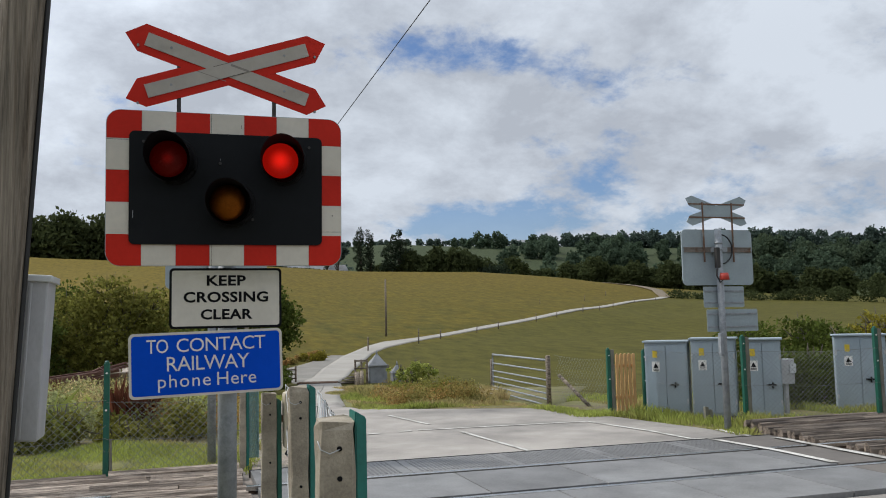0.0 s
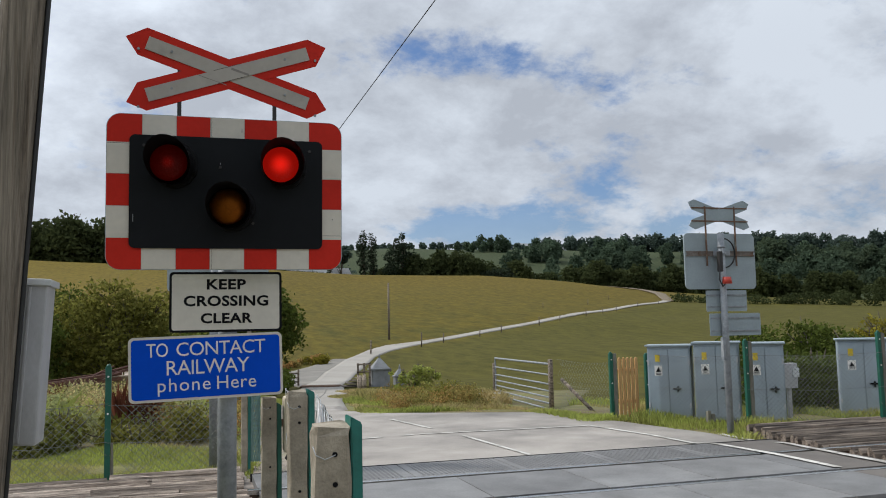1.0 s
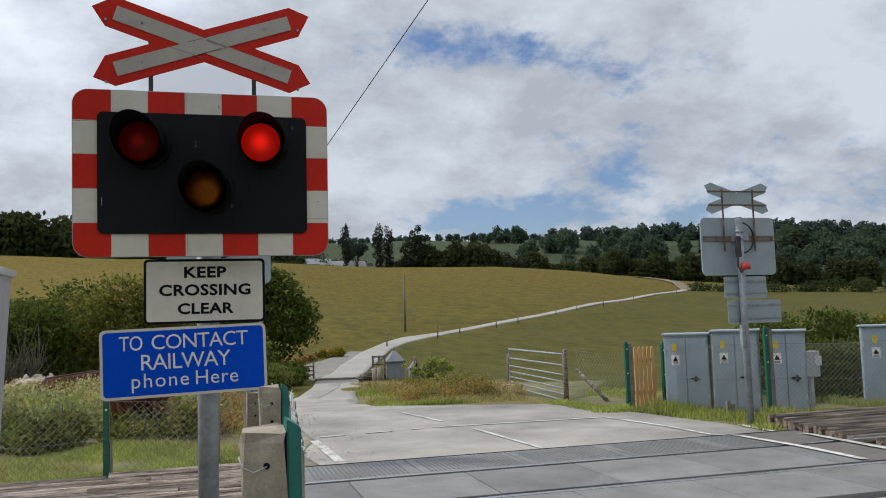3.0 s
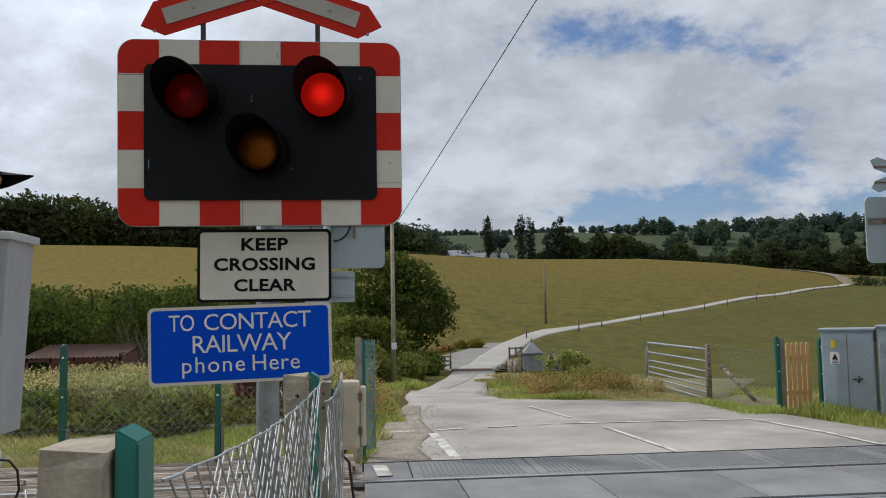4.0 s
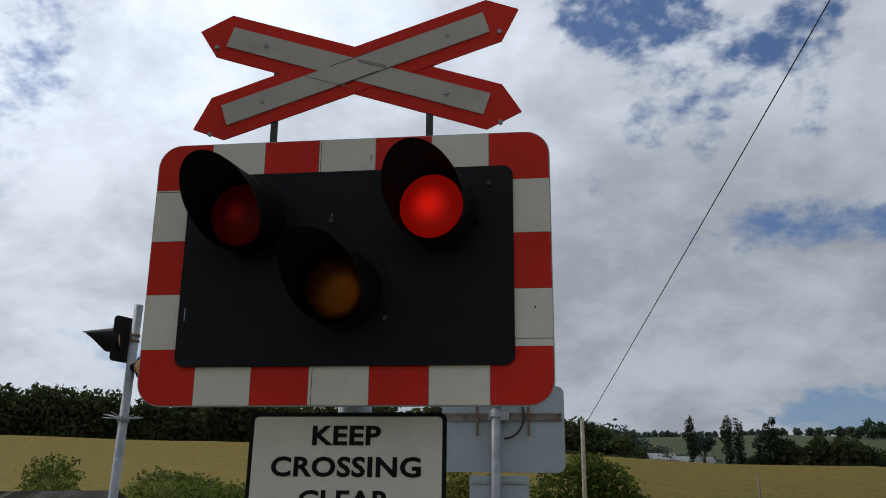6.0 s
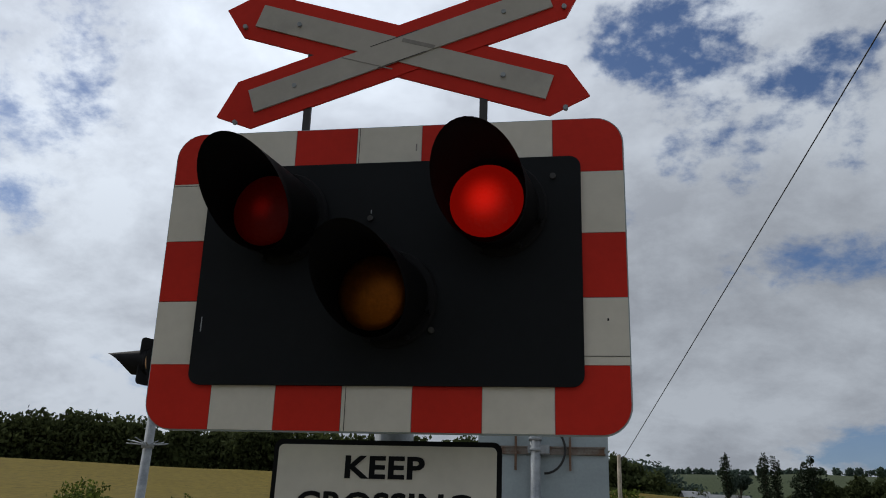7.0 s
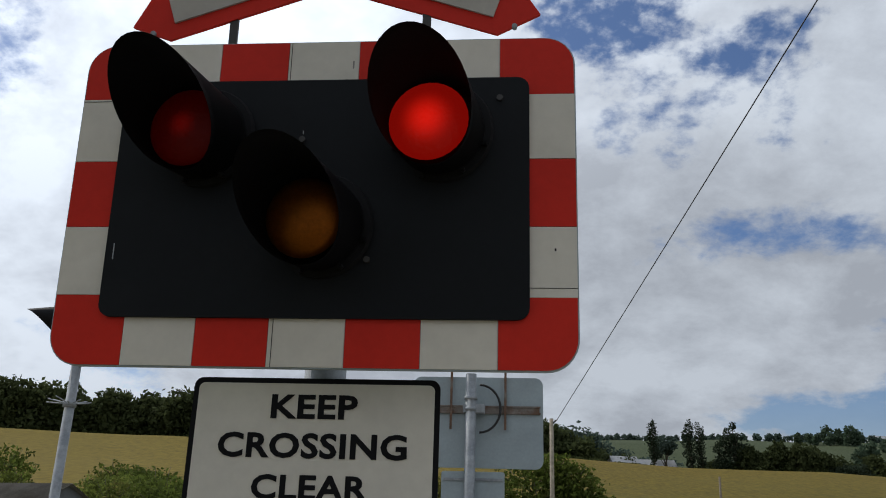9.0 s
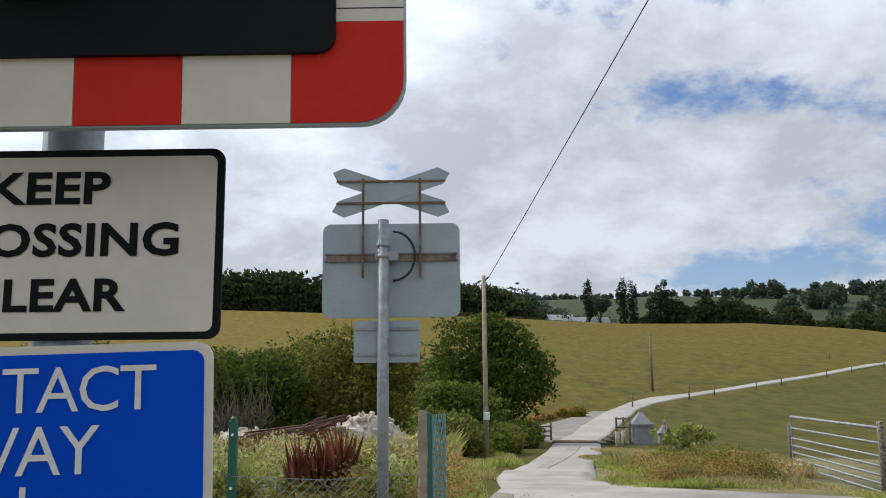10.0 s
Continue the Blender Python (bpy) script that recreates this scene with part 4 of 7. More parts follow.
def hood_lamp(parent, m, x, z, lens, yaw=0.0, droop=0.0, r=0.097):
    """A round lens in a deep cowl that is long above and open below."""
    place = m @ Matrix.Translation((x, -0.014, z)) @ Matrix.Rotation(radians(droop), 4, "X") @ Matrix.Rotation(radians(yaw), 4, "Z")
    bm = bmesh.new()
    n, rows = 40, 7
    ring = []
    for j in range(rows + 1):
        t = j / rows
        row = []
        for k in range(n):
            a = 2 * math.pi * k / n
            reach = 0.11 + 0.235 * (0.5 + 0.5 * math.sin(a)) ** 1.1
            rad = (r + 0.013) * (1.0 + 0.04 * t)
            row.append(bm.verts.new((rad * math.cos(a), -reach * t, rad * math.sin(a) * (1 + 0.02 * t))))
        ring.append(row)
    for u, v in zip(ring, ring[1:]):
        for k in range(n):
            f = bm.faces.new((u[k], v[k], v[(k + 1) % n], u[(k + 1) % n]))
            f.smooth = True
    bmesh.ops.solidify(bm, geom=bm.faces[:], thickness=0.004)
    bmesh.ops.transform(bm, matrix=place, verts=bm.verts)
    lamp = part("lamp", bm, "hood", parent, "black cowl round a signal lens")
    # the flange that holds the cowl
    bm = bmesh.new()
    for k in range(28):
        a = 2 * math.pi * k / 28
        b = 2 * math.pi * (k + 1) / 28
        p = [Vector((q * math.cos(c), y, q * math.sin(c))) for c in (a, b) for q, y in ((r + 0.004, -0.012), (r + 0.030, -0.012), (r + 0.034, 0.0))]
        for i, j in ((0, 1), (1, 2)):
            bm.faces.new([bm.verts.new(place @ v) for v in (p[i], p[j], p[j + 3], p[i + 3])])
    bmesh.ops.remove_doubles(bm, verts=bm.verts, dist=1e-5)
    part("flange", bm, "hood", lamp)
    for a in (-20, 75, 160, 200, 250, 300, 340):
        bm = bmesh.new()
        c, s = math.cos(radians(a)), math.sin(radians(a))
        tube(bm, [place @ Vector(((r + 0.022) * c, -0.030, (r + 0.022) * s)), place @ Vector(((r + 0.022) * c, -0.008, (r + 0.022) * s))], 0.006, 6)
        part("fixing", bm, "hood", lamp)
    bm = bmesh.new()
    rows = 6
    rr = [[(r * math.sin(1.45 * i / rows) / math.sin(1.45), -0.012 - 0.030 * (math.cos(1.45 * i / rows) - math.cos(1.45)))] for i in range(rows + 1)]
    top = bm.verts.new((0, rr[0][0][1], 0))
    prev = None
    for i in range(1, rows + 1):
        q, y = rr[i][0]
        cur = [bm.verts.new((q * math.cos(2 * math.pi * k / 32), y, q * math.sin(2 * math.pi * k / 32))) for k in range(32)]
        for k in range(32):
            f = bm.faces.new((top, cur[k], cur[(k + 1) % 32])) if prev is None else bm.faces.new((prev[k], cur[k], cur[(k + 1) % 32], prev[(k + 1) % 32]))
            f.smooth = True
        prev = cur
    place = place @ Matrix.Translation((-0.014, -0.062, 0.003))
    ob = part("lens", bm, lens, lamp, "red glass lens, lit" if "amber" not in lens else "unlit amber glass lens")
    ob.matrix_local = place
    return lamp


def arm_outline(c, half, wide, ang):
    """A plank with pointed ends, turned by ang about c (x, z)."""
    p = [(-half + 0.0, -wide * 0.05), (-half + wide * 0.55, -wide / 2), (half - wide * 0.55, -wide / 2), (half, wide * 0.05), (half - wide * 0.55, wide / 2), (-half + wide * 0.55, wide / 2)]
    a = radians(ang)
    return [(c[0] + x * math.cos(a) - z * math.sin(a), c[1] + x * math.sin(a) + z * math.cos(a)) for x, z in p]


def plain_arm(c, half, wide, ang):
    p = [(-half, -wide / 2), (half, -wide / 2), (half, wide / 2), (-half, wide / 2)]
    a = radians(ang)
    return [(c[0] + x * math.cos(a) - z * math.sin(a), c[1] + x * math.sin(a) + z * math.cos(a)) for x, z in p]


def crossbuck(parent, m, back=False):
    c = (0.001, 3.041)
    m = m @ Matrix.Translation((0, 0.018, 0))
    arms = []
    for ang, y in ((-18.4, 0.003), (18.4, 0.0)):
        bm = bmesh.new()
        prism(bm, arm_outline(c, 0.567, 0.158, ang), y, y + 0.010, m)
        arm = part("cross_arm", bm, "alu" if back else "red", parent, "" if back else "red-edged white cross arm")
        arms.append(arm)
        if not back:
            bm = bmesh.new()
            prism(bm, plain_arm(c, 0.455, 0.074, ang), -0.003 if ang < 0 else -0.006, y, m)
            part("white_band", bm, "cross_white", arm)
            for u in (-0.32, 0.32, -0.50, 0.50):
                a = radians(ang)
                px, pz = c[0] + u * math.cos(a), c[1] + u * math.sin(a) - (0.0 if abs(u) < 0.4 else 0.052)
                bm = bmesh.new()
                tube(bm, [m @ Vector((px, -0.010, pz)), m @ Vector((px, y, pz))], 0.007, 8)
                part("bolt", bm, "galv", arm)
        else:
            bm = bmesh.new()
            prism(bm, plain_arm(c, 0.50, 0.02, 0 * ang), y + 0.012, y + 0.02, m @ Matrix.Translation((0, 0, 0.10 if ang > 0 else -0.10)))
            part("channel", bm, "rust", arm)
    if not back:
        for x, z, w, h in ((0.06, 3.055, 0.10, 0.012), (-0.09, 3.0, 0.16, 0.003)):
            bm = bmesh.new()
            prism(bm, plain_arm((x, z), w / 2, h, -17), -0.0068, -0.0062, m)
            part("scuff", bm, "scuff", arms[1])
        # dark seams where the upper band lies over the other
        a = radians(18.4)
        for off in (-0.0375, 0.0375):
            bm = bmesh.new()
            prism(bm, plain_arm((c[0] - off * math.sin(a), c[1] + off * math.cos(a)), 0.075, 0.0022, 18.4), -0.0068, -0.0062, m)
            part("seam", bm, "dark_rod", arms[1])
    return arms


def near_signal():
    sig = thing("crossing_signal", (0.004, 0.2, -0.05), "striped level crossing signal with red lamps and notices on a post", "traffic signal")
    base = Matrix.Translation((-0.004, -0.2, 0.05))
    m = base @ board_tilt()
    bm = bmesh.new()
    tube(bm, [(0, 0, 0), (0, 0, 2.70)], 0.052, 24)
    part("post", bm, "galv", sig, "mottled galvanised steel post")
    bm = bmesh.new()
    box(bm, -0.40, 0.40, -0.175, -0.125, 2.40, 2.44, 0.004)
    box(bm, -0.06, 0.06, -0.13, 0.06, 2.395, 2.445, 0.004)
    box(bm, -0.06, 0.06, -0.16, 0.06, 2.10, 2.13, 0.004)
    part("bracket", bm, "galv", sig)
    back = signal_board(sig, m)
    for x, z, lens, yaw in ((-0.289, 2.520, "lens_left", -7.5), (0.297, 2.530, "lens_right", -7.5), (0.016, 2.292, "lens_amber", -7.5)):
        hood_lamp(sig, m, x, z, lens, yaw, 2.0)
    for x in (-0.262, 0.249):
        bm = bmesh.new()
        box(bm, x - 0.011, x + 0.011, 0.022, 0.034, 2.2, 3.10, 0.002, m)
        part("rod", bm, "dark_rod", sig, "dark steel rod carrying the cross")
    crossbuck(sig, m)
    # keep crossing clear
    k = base @ Matrix.Translation((-0.004, 0.143, 1.785))
    bm = bmesh.new()
    prism(bm, round_rect(-0.304, 0.304, -0.167, 0.167, 0.022, n=5), 0.0, 0.006, k)
    plate = part("notice_plate", bm, "ink", sig, "white notice with black border and black capitals")
    bm = bmesh.new()
    prism(bm, round_rect(-0.291, 0.291, -0.154, 0.154, 0.014, n=5), -0.0012, 0.0, k)
    part("notice_face", bm, "white", plate)
    f = k @ Matrix.Translation((0, -0.0032, 0))
    lettering("KEEP", 0.212, 0.058, "ink", plate, f @ Matrix.Translation((0.0, 0, 0.098)), 0.030)
    lettering("CROSSING", 0.458, 0.060, "ink", plate, f @ Matrix.Translation((0.0, 0, 0.006)), 0.030)
    lettering("CLEAR", 0.280, 0.058, "ink", plate, f @ Matrix.Translation((0.002, 0, -0.090)), 0.030)
    # blue telephone notice, hanging a little askew
    q = base @ Matrix.Translation((-0.105, 0.105, 1.430)) @ Matrix.Rotation(radians(2.0), 4, "Z") @ Matrix.Rotation(radians(-1.35), 4, "Y")
    bm = bmesh.new()
    prism(bm, round_rect(-0.406, 0.406, -0.174, 0.174, 0.028, n=6), 0.0, 0.006, q)
    blue = part("telephone_notice", bm, "white", sig, "blue notice with white border and white letters")
    bm = bmesh.new()
    prism(bm, round_rect(-0.392, 0.392, -0.160, 0.160, 0.020, n=6), -0.0012, 0.0, q)
    part("notice_face", bm, "blue", blue)
    f = q @ Matrix.Translation((0, -0.0034, 0))
    lettering("TO", 0.111, 0.074, "label_white", blue, f @ Matrix.Translation((-0.259, 0, 0.102)), 0.0, 1.12)
    lettering("CONTACT", 0.475, 0.074, "label_white", blue, f @ Matrix.Translation((0.0765, 0, 0.102)), 0.0, 1.12)
    lettering("RAILWAY", 0.436, 0.078, "label_white", blue, f @ Matrix.Translation((0.006, 0, 0.004)), 0.0, 1.12)
    lettering("phone", 0.274, 0.092, "label_white", blue, f @ Matrix.Translation((-0.122, 0, -0.098)), 0.0, 1.12)
    lettering("Here", 0.210, 0.071, "label_white", blue, f @ Matrix.Translation((0.154, 0, -0.0875)), 0.0, 1.12)
    for z in (1.38, 1.50, 1.70, 1.88):
        front = -0.088 if z < 1.6 else -0.051
        bm = bmesh.new()
        box(bm, -0.07, 0.07, front, -0.035, z + 0.035, z + 0.065, 0.003)
        part("clamp", bm, "galv", sig)


near_signal()


# ---- the two signals beyond the track, seen from behind ----
def back_signal(x, y, plates, junction, top=2.96):
    sig = thing("crossing_signal", (x, y, -0.05), "grey back of a level crossing signal on a galvanised post", "traffic signal", "signals beyond the track")
    m = Matrix.Translation((0.06, 0.12, 0.05 + 0.17)) @ Matrix.Diagonal((0.975, 1, 1, 1))
    bm = bmesh.new()
    tube(bm, [(0, 0, 0), (0, 0, top + 0.04)], 0.050, 20)
    part("post", bm, "galv", sig, "mottled galvanised steel post")
    bm = bmesh.new()
    prism(bm, round_rect(-0.625, 0.625, 1.954, 2.79, 0.075, n=8), 0.0, 0.022, m)
    back = part("backboard", bm, "alu", sig, "dull grey-green aluminium back of a signal board")
    bm = bmesh.new()
    for z in (2.455, 2.515):
        box(bm, -0.60, 0.60, -0.022, 0.0, z - 0.008, z + 0.008, 0.002, m)
    box(bm, -0.59, 0.59, -0.014, 0.0, 2.463, 2.507, 0, m)
    part("rail_bracket", bm, "rust_grey", back, "rusty mounting channel")
    for px in (-0.255, 0.265):
        bm = bmesh.new()
        box(bm, px - 0.011, px + 0.011, -0.040, -0.022, 2.30, 3.20, 0.002, m)
        part("rod", bm, "rust", sig, "rusty steel rod carrying the cross")
    crossbuck(sig, m @ Matrix.Translation((0, 0.0, 0.03)) @ Matrix.Rotation(math.pi, 4, "Z"), True)
    bm = bmesh.new()
    pts = [m @ Vector((0.02 + 0.20 * math.sin(t) * (1.0), -0.06, 2.49 + 0.22 * math.cos(t))) for t in [math.pi * i / 14 for i in range(15)]]
    tube(bm, pts, 0.011, 8)
    part("cable", bm, "cable", sig, "black looped cable")
    bm = bmesh.new()
    for z in (2.68, 2.78):
        tube(bm, [(0, 0, z), (0, 0, z + 0.03)], 0.060, 18)
    box(bm, -0.07, 0.13, -0.03, 0.11, 2.66, 2.74, 0.006)
    part("clamp", bm, "galv", sig)
    for x0, x1, z0, z1 in plates:
        bm = bmesh.new()
        prism(bm, round_rect(x0 - x, x1 - x, z0 + 0.05, z1 + 0.05, 0.02, n=4), 0.058, 0.064)
        plate = part("plate", bm, "alu", sig, "grey back of a notice plate")
        bm = bmesh.new()
        for z in (z0 + 0.07, z1 - 0.07):
            box(bm, x0 - x + 0.02, x1 - x - 0.02, 0.045, 0.058, z + 0.05 - 0.012, z + 0.05 + 0.012, 0.002)
        part("channel", bm, "galv", plate)
    if junction:
        bm = bmesh.new()
        box(bm, -0.10, -0.055, -0.075, -0.01, 1.13, 1.46, 0.008)
        part("junction_box", bm, "galv", sig)
        bm = bmesh.new()
        tube(bm, [(-0.02, -0.13, 2.24), (-0.02, -0.13, 2.34)], [0.075, 0.06], 16)
        part("beacon", bm, "red_plastic", sig, "small red plastic housing")
        bm = bmesh.new()
        box(bm, -0.12, -0.06, -0.12, -0.05, 2.42, 2.72, 0.01)
        part("camera_arm", bm, "dark_rod", sig)
        bm = bmesh.new()
        tube(bm, [(-0.11, -0.10, 2.45), (-0.13, -0.11, 2.3), (-0.09, -0.13, 2.2), (-0.03, -0.12, 2.25)], 0.012, 8)
        part("cable", bm, "cable", sig)


back_signal(7.36, 6.1, ((7.10, 7.80, 1.79, 2.10), (7.14, 8.02, 1.43, 1.76)), True)
back_signal(0.07, 6.0, ((-0.19, 0.385, 1.73, 2.09),), False, 2.98)


# ---- the side-on signal by the far verge ----
def side_signal():
    sig = thing("lane_signal", (-3.75, 5.9, -0.05), "slim grey post with two black hooded lamps facing along the track", "traffic signal")
    bm = bmesh.new()
    tube(bm, [(0, 0, 0), (0, 0, 0.50), (0, 0, 0.58), (0.02, 0, 3.86)], [0.085, 0.085, 0.046, 0.046], 18)
    part("post", bm, "galv", sig, "grey steel post with thicker foot")
    for side, zc, x in ((-1, 3.49, -0.10), (1, 3.19, 0.12)):
        bm = bmesh.new()
        if side < 0:
            prism(bm, round_rect(-0.14, 0.14, -0.24, 0.24, 0.04), -0.008, 0.008, Matrix.Translation((x, 0.0, zc)) @ Matrix.Rotation(radians(64), 4, "Z"))
            board = part("lamp_board", bm, "hood", sig, "black lamp backing board")
        else:
            tube(bm, [(0.03, 0, zc), (x, 0, zc)], 0.05, 12)
            board = part("lamp_arm", bm, "hood", sig)
        bm = bmesh.new()
        n = 20
        rows = []
        for j in range(7):
            t = j / 6
            row = []
            for k in range(n):
                a = 2 * math.pi * k / n
                if side < 0:
                    reach, fat, taper = 0.16 + 0.26 * (0.5 + 0.5 * math.sin(a)), 0.135, 0.5
                else:
                    reach, fat, taper = 0.07 + 0.44 * (0.5 + 0.5 * math.sin(a + 0.9)) ** 1.5, 0.115, 0.7
                row.append(bm.verts.new((x + side * reach * t, -0.25 * t * reach + fat * math.cos(a) * (1 - 0.35 * t), zc + fat * math.sin(a) * (1 - taper * t * (0.5 + 0.5 * math.sin(a))))))
            rows.append(row)
        for u, v in zip(rows, rows[1:]):
            for k in range(n):
                bm.faces.new((u[k], u[(k + 1) % n], v[(k + 1) % n], v[k])).smooth = True
        bm.faces.new(rows[0])
        part("cowl", bm, "hood", board, "long black cowl")
        bm = bmesh.new()
        tube(bm, [(x + side * 0.03, -0.02, zc), (x + side * 0.10, -0.05, zc - 0.01), (x + side * 0.13, -0.065, zc - 0.015)], [0.10, 0.085, 0.04], 16)
        part("lens", bm, "lens_pale", board, "unlit amber glass lens")
    bm = bmesh.new()
    for k in range(11):
        a = 2 * math.pi * k / 11
        tube(bm, [(0.01, 0, 2.66), (0.20 * math.cos(a), 0.20 * math.sin(a), 2.67 + 0.02 * (k % 3))], 0.006, 5)
    tube(bm, [(0.01, 0, 2.63), (0.01, 0, 2.69)], 0.062, 14)
    part("spike_collar", bm, "galv", sig, "spiked anti-climb collar")
    bm = bmesh.new()
    for z in (3.46, 3.52):
        tube(bm, [(0.018, 0, z), (0.018, 0, z + 0.02)], 0.056, 14)
    part("clamp", bm, "rust", sig)


side_signal()


# ---- wooden pole with its cabinet ----
def wooden_pole():
    pole = thing("utility_pole", (-1.07, -0.82, -0.05), "thick weathered grey wooden utility pole", "utility pole")
    bm = bmesh.new()
    pts = [(0.056 * z, 0, z) for z in (0, 1, 2, 3, 4.5, 6, 8)]
    tube(bm, pts, [0.105, 0.10, 0.096, 0.092, 0.088, 0.084, 0.08], 28)
    part("trunk", bm, "wood_pole", pole)
    bm = bmesh.new()
    tube(bm, [(0.10 + 0.056 * z, -0.02, z) for z in (0, 1, 2, 3, 4.5, 6, 8)], 0.011, 8)
    part("cable", bm, "cable", pole, "black cable running up the pole")
    cabinet = thing("equipment_box", (-0.905, -0.61, 1.10), "tall mid-grey metal equipment box hung beside the wooden pole", "equipment box")
    lean = Matrix.Rotation(radians(3.0), 4, "Y")
    bm = bmesh.new()
    box(bm, -0.115, 0.075, -0.10, 0.12, 0.05, 0.745, 0.008, lean)
    body = part("body", bm, "box_grey", cabinet, "dull grey steel body")
    bm = bmesh.new()
    box(bm, -0.105, 0.0, -0.106, -0.10, 0.06, 0.73, 0.002, lean)
    part("door", bm, "box_grey", cabinet)
    bm = bmesh.new()
    box(bm, 0.0, 0.012, -0.112, -0.10, 0.06, 0.73, 0.003, lean)
    box(bm, -0.055, -0.048, -0.110, -0.106, 0.06, 0.73, 0.001, lean)
    part("seam", bm, "box_grey", cabinet)
    bm = bmesh.new()
    box(bm, -0.13, 0.09, -0.115, 0.135, 0.735, 0.765, 0.006, lean)
    part("lid", bm, "cab_roof", cabinet, "pale folded lid")
    bm = bmesh.new()
    tube(bm, [lean @ Vector((-0.02, -0.115, 0.11)), lean @ Vector((-0.02, -0.105, 0.11))], 0.006, 8)
    part("lock", bm, "ink", cabinet)
    bm = bmesh.new()
    box(bm, -0.20, -0.06, -0.06, 0.04, 0.25, 0.30)
    box(bm, -0.20, -0.06, -0.06, 0.04, 0.60, 0.65)
    part("bracket", bm, "rust", cabinet)
    jb = thing("junction_box", (-1.30, 0.40, 0.88), "small pale grey junction box with black cables", "junction box")
    bm = bmesh.new()
    box(bm, -0.05, 0.045, -0.04, 0.04, -0.008, 0.062, 0.008)
    part("body", bm, "cab_roof", jb)
    bm = bmesh.new()
    box(bm, -0.02, 0.02, 0.03, 0.06, -0.95, 0.04, 0.004)
    part("stake", bm, "galv", jb)
    for px in (-0.025, -0.008, 0.010, 0.022):
        bm = bmesh.new()
        tube(bm, [(px, 0, 0.0), (px * 1.1, 0.0, -0.10), (px * 1.2 - 0.02, 0.01, -0.4)], 0.005, 7)
        part("cable", bm, "cable", jb)
    bm = bmesh.new()
    tube(bm, [(0.035, 0, 0.025), (0.09, 0, 0.02), (0.125, 0.01, -0.03), (0.13, 0.02, -0.12), (0.08, 0.02, -0.25)], 0.006, 7)
    part("cable", bm, "cable", jb)
    bm = bmesh.new()
    tube(bm, [(-0.13, -0.1, 0.05), (-0.10, -0.1, 0.0), (-0.085, -0.1, -0.08), (-0.10, -0.1, -0.14)], 0.006, 7)
    part("cable", bm, "cable", jb)


wooden_pole()


# ---- near fence: concrete posts, green steel posts, telephone ----
def rough_post(bm, x0, x1, y0, y1, top, seed, chamfer=0.006):
    """A cast concrete post with worn edges and an uneven top."""
    b = bmesh.new()
    rnd = random.Random(seed)
    rows = [-0.05 + (top + 0.05) * i / 12 for i in range(12)] + [top - 0.02, top]
    c = chamfer
    shape = [(x0 + c, y0), (x1 - c, y0), (x1, y0 + c), (x1, y1 - c), (x1 - c, y1), (x0 + c, y1), (x0, y1 - c), (x0, y0 + c)]
    rings = []
    for i, z in enumerate(rows):
        s = 0.965 if i == len(rows) - 1 else 1.0
        mx, my = (x0 + x1) / 2, (y0 + y1) / 2
        rings.append([b.verts.new((mx + (x - mx) * s + rnd.uniform(-1, 1) * 0.0035, my + (y - my) * s + rnd.uniform(-1, 1) * 0.0035,
                                   z + (rnd.uniform(-0.012, 0.008) if i == len(rows) - 1 else 0))) for x, y in shape])
    for u, v in zip(rings, rings[1:]):
        for k in range(8):
            b.faces.new((u[k], u[(k + 1) % 8], v[(k + 1) % 8], v[k]))
    b.faces.new(rings[-1])
    merge(bm, b)


def green_post(bm, x0, x1, y0, y1, top, slope=0.016):
    """Square steel post whose cap slopes down to +x."""
    b = bmesh.new()
    lo = [b.verts.new((x, y, -0.05)) for x, y in ((x0, y0), (x1, y0), (x1, y1), (x0, y1))]
    hi = [b.verts.new((x, y, z)) for x, y, z in ((x0, y0, top), (x1, y0, top - slope), (x1, y1, top - slope), (x0, y1, top))]
    b.faces.new(lo[::-1]); b.faces.new(hi)
    for k in range(4):
        b.faces.new((lo[k], lo[(k + 1) % 4], hi[(k + 1) % 4], hi[k]))
    bmesh.ops.bevel(b, geom=b.edges[:], offset=0.003, segments=2, affect="EDGES")
    merge(bm, b)


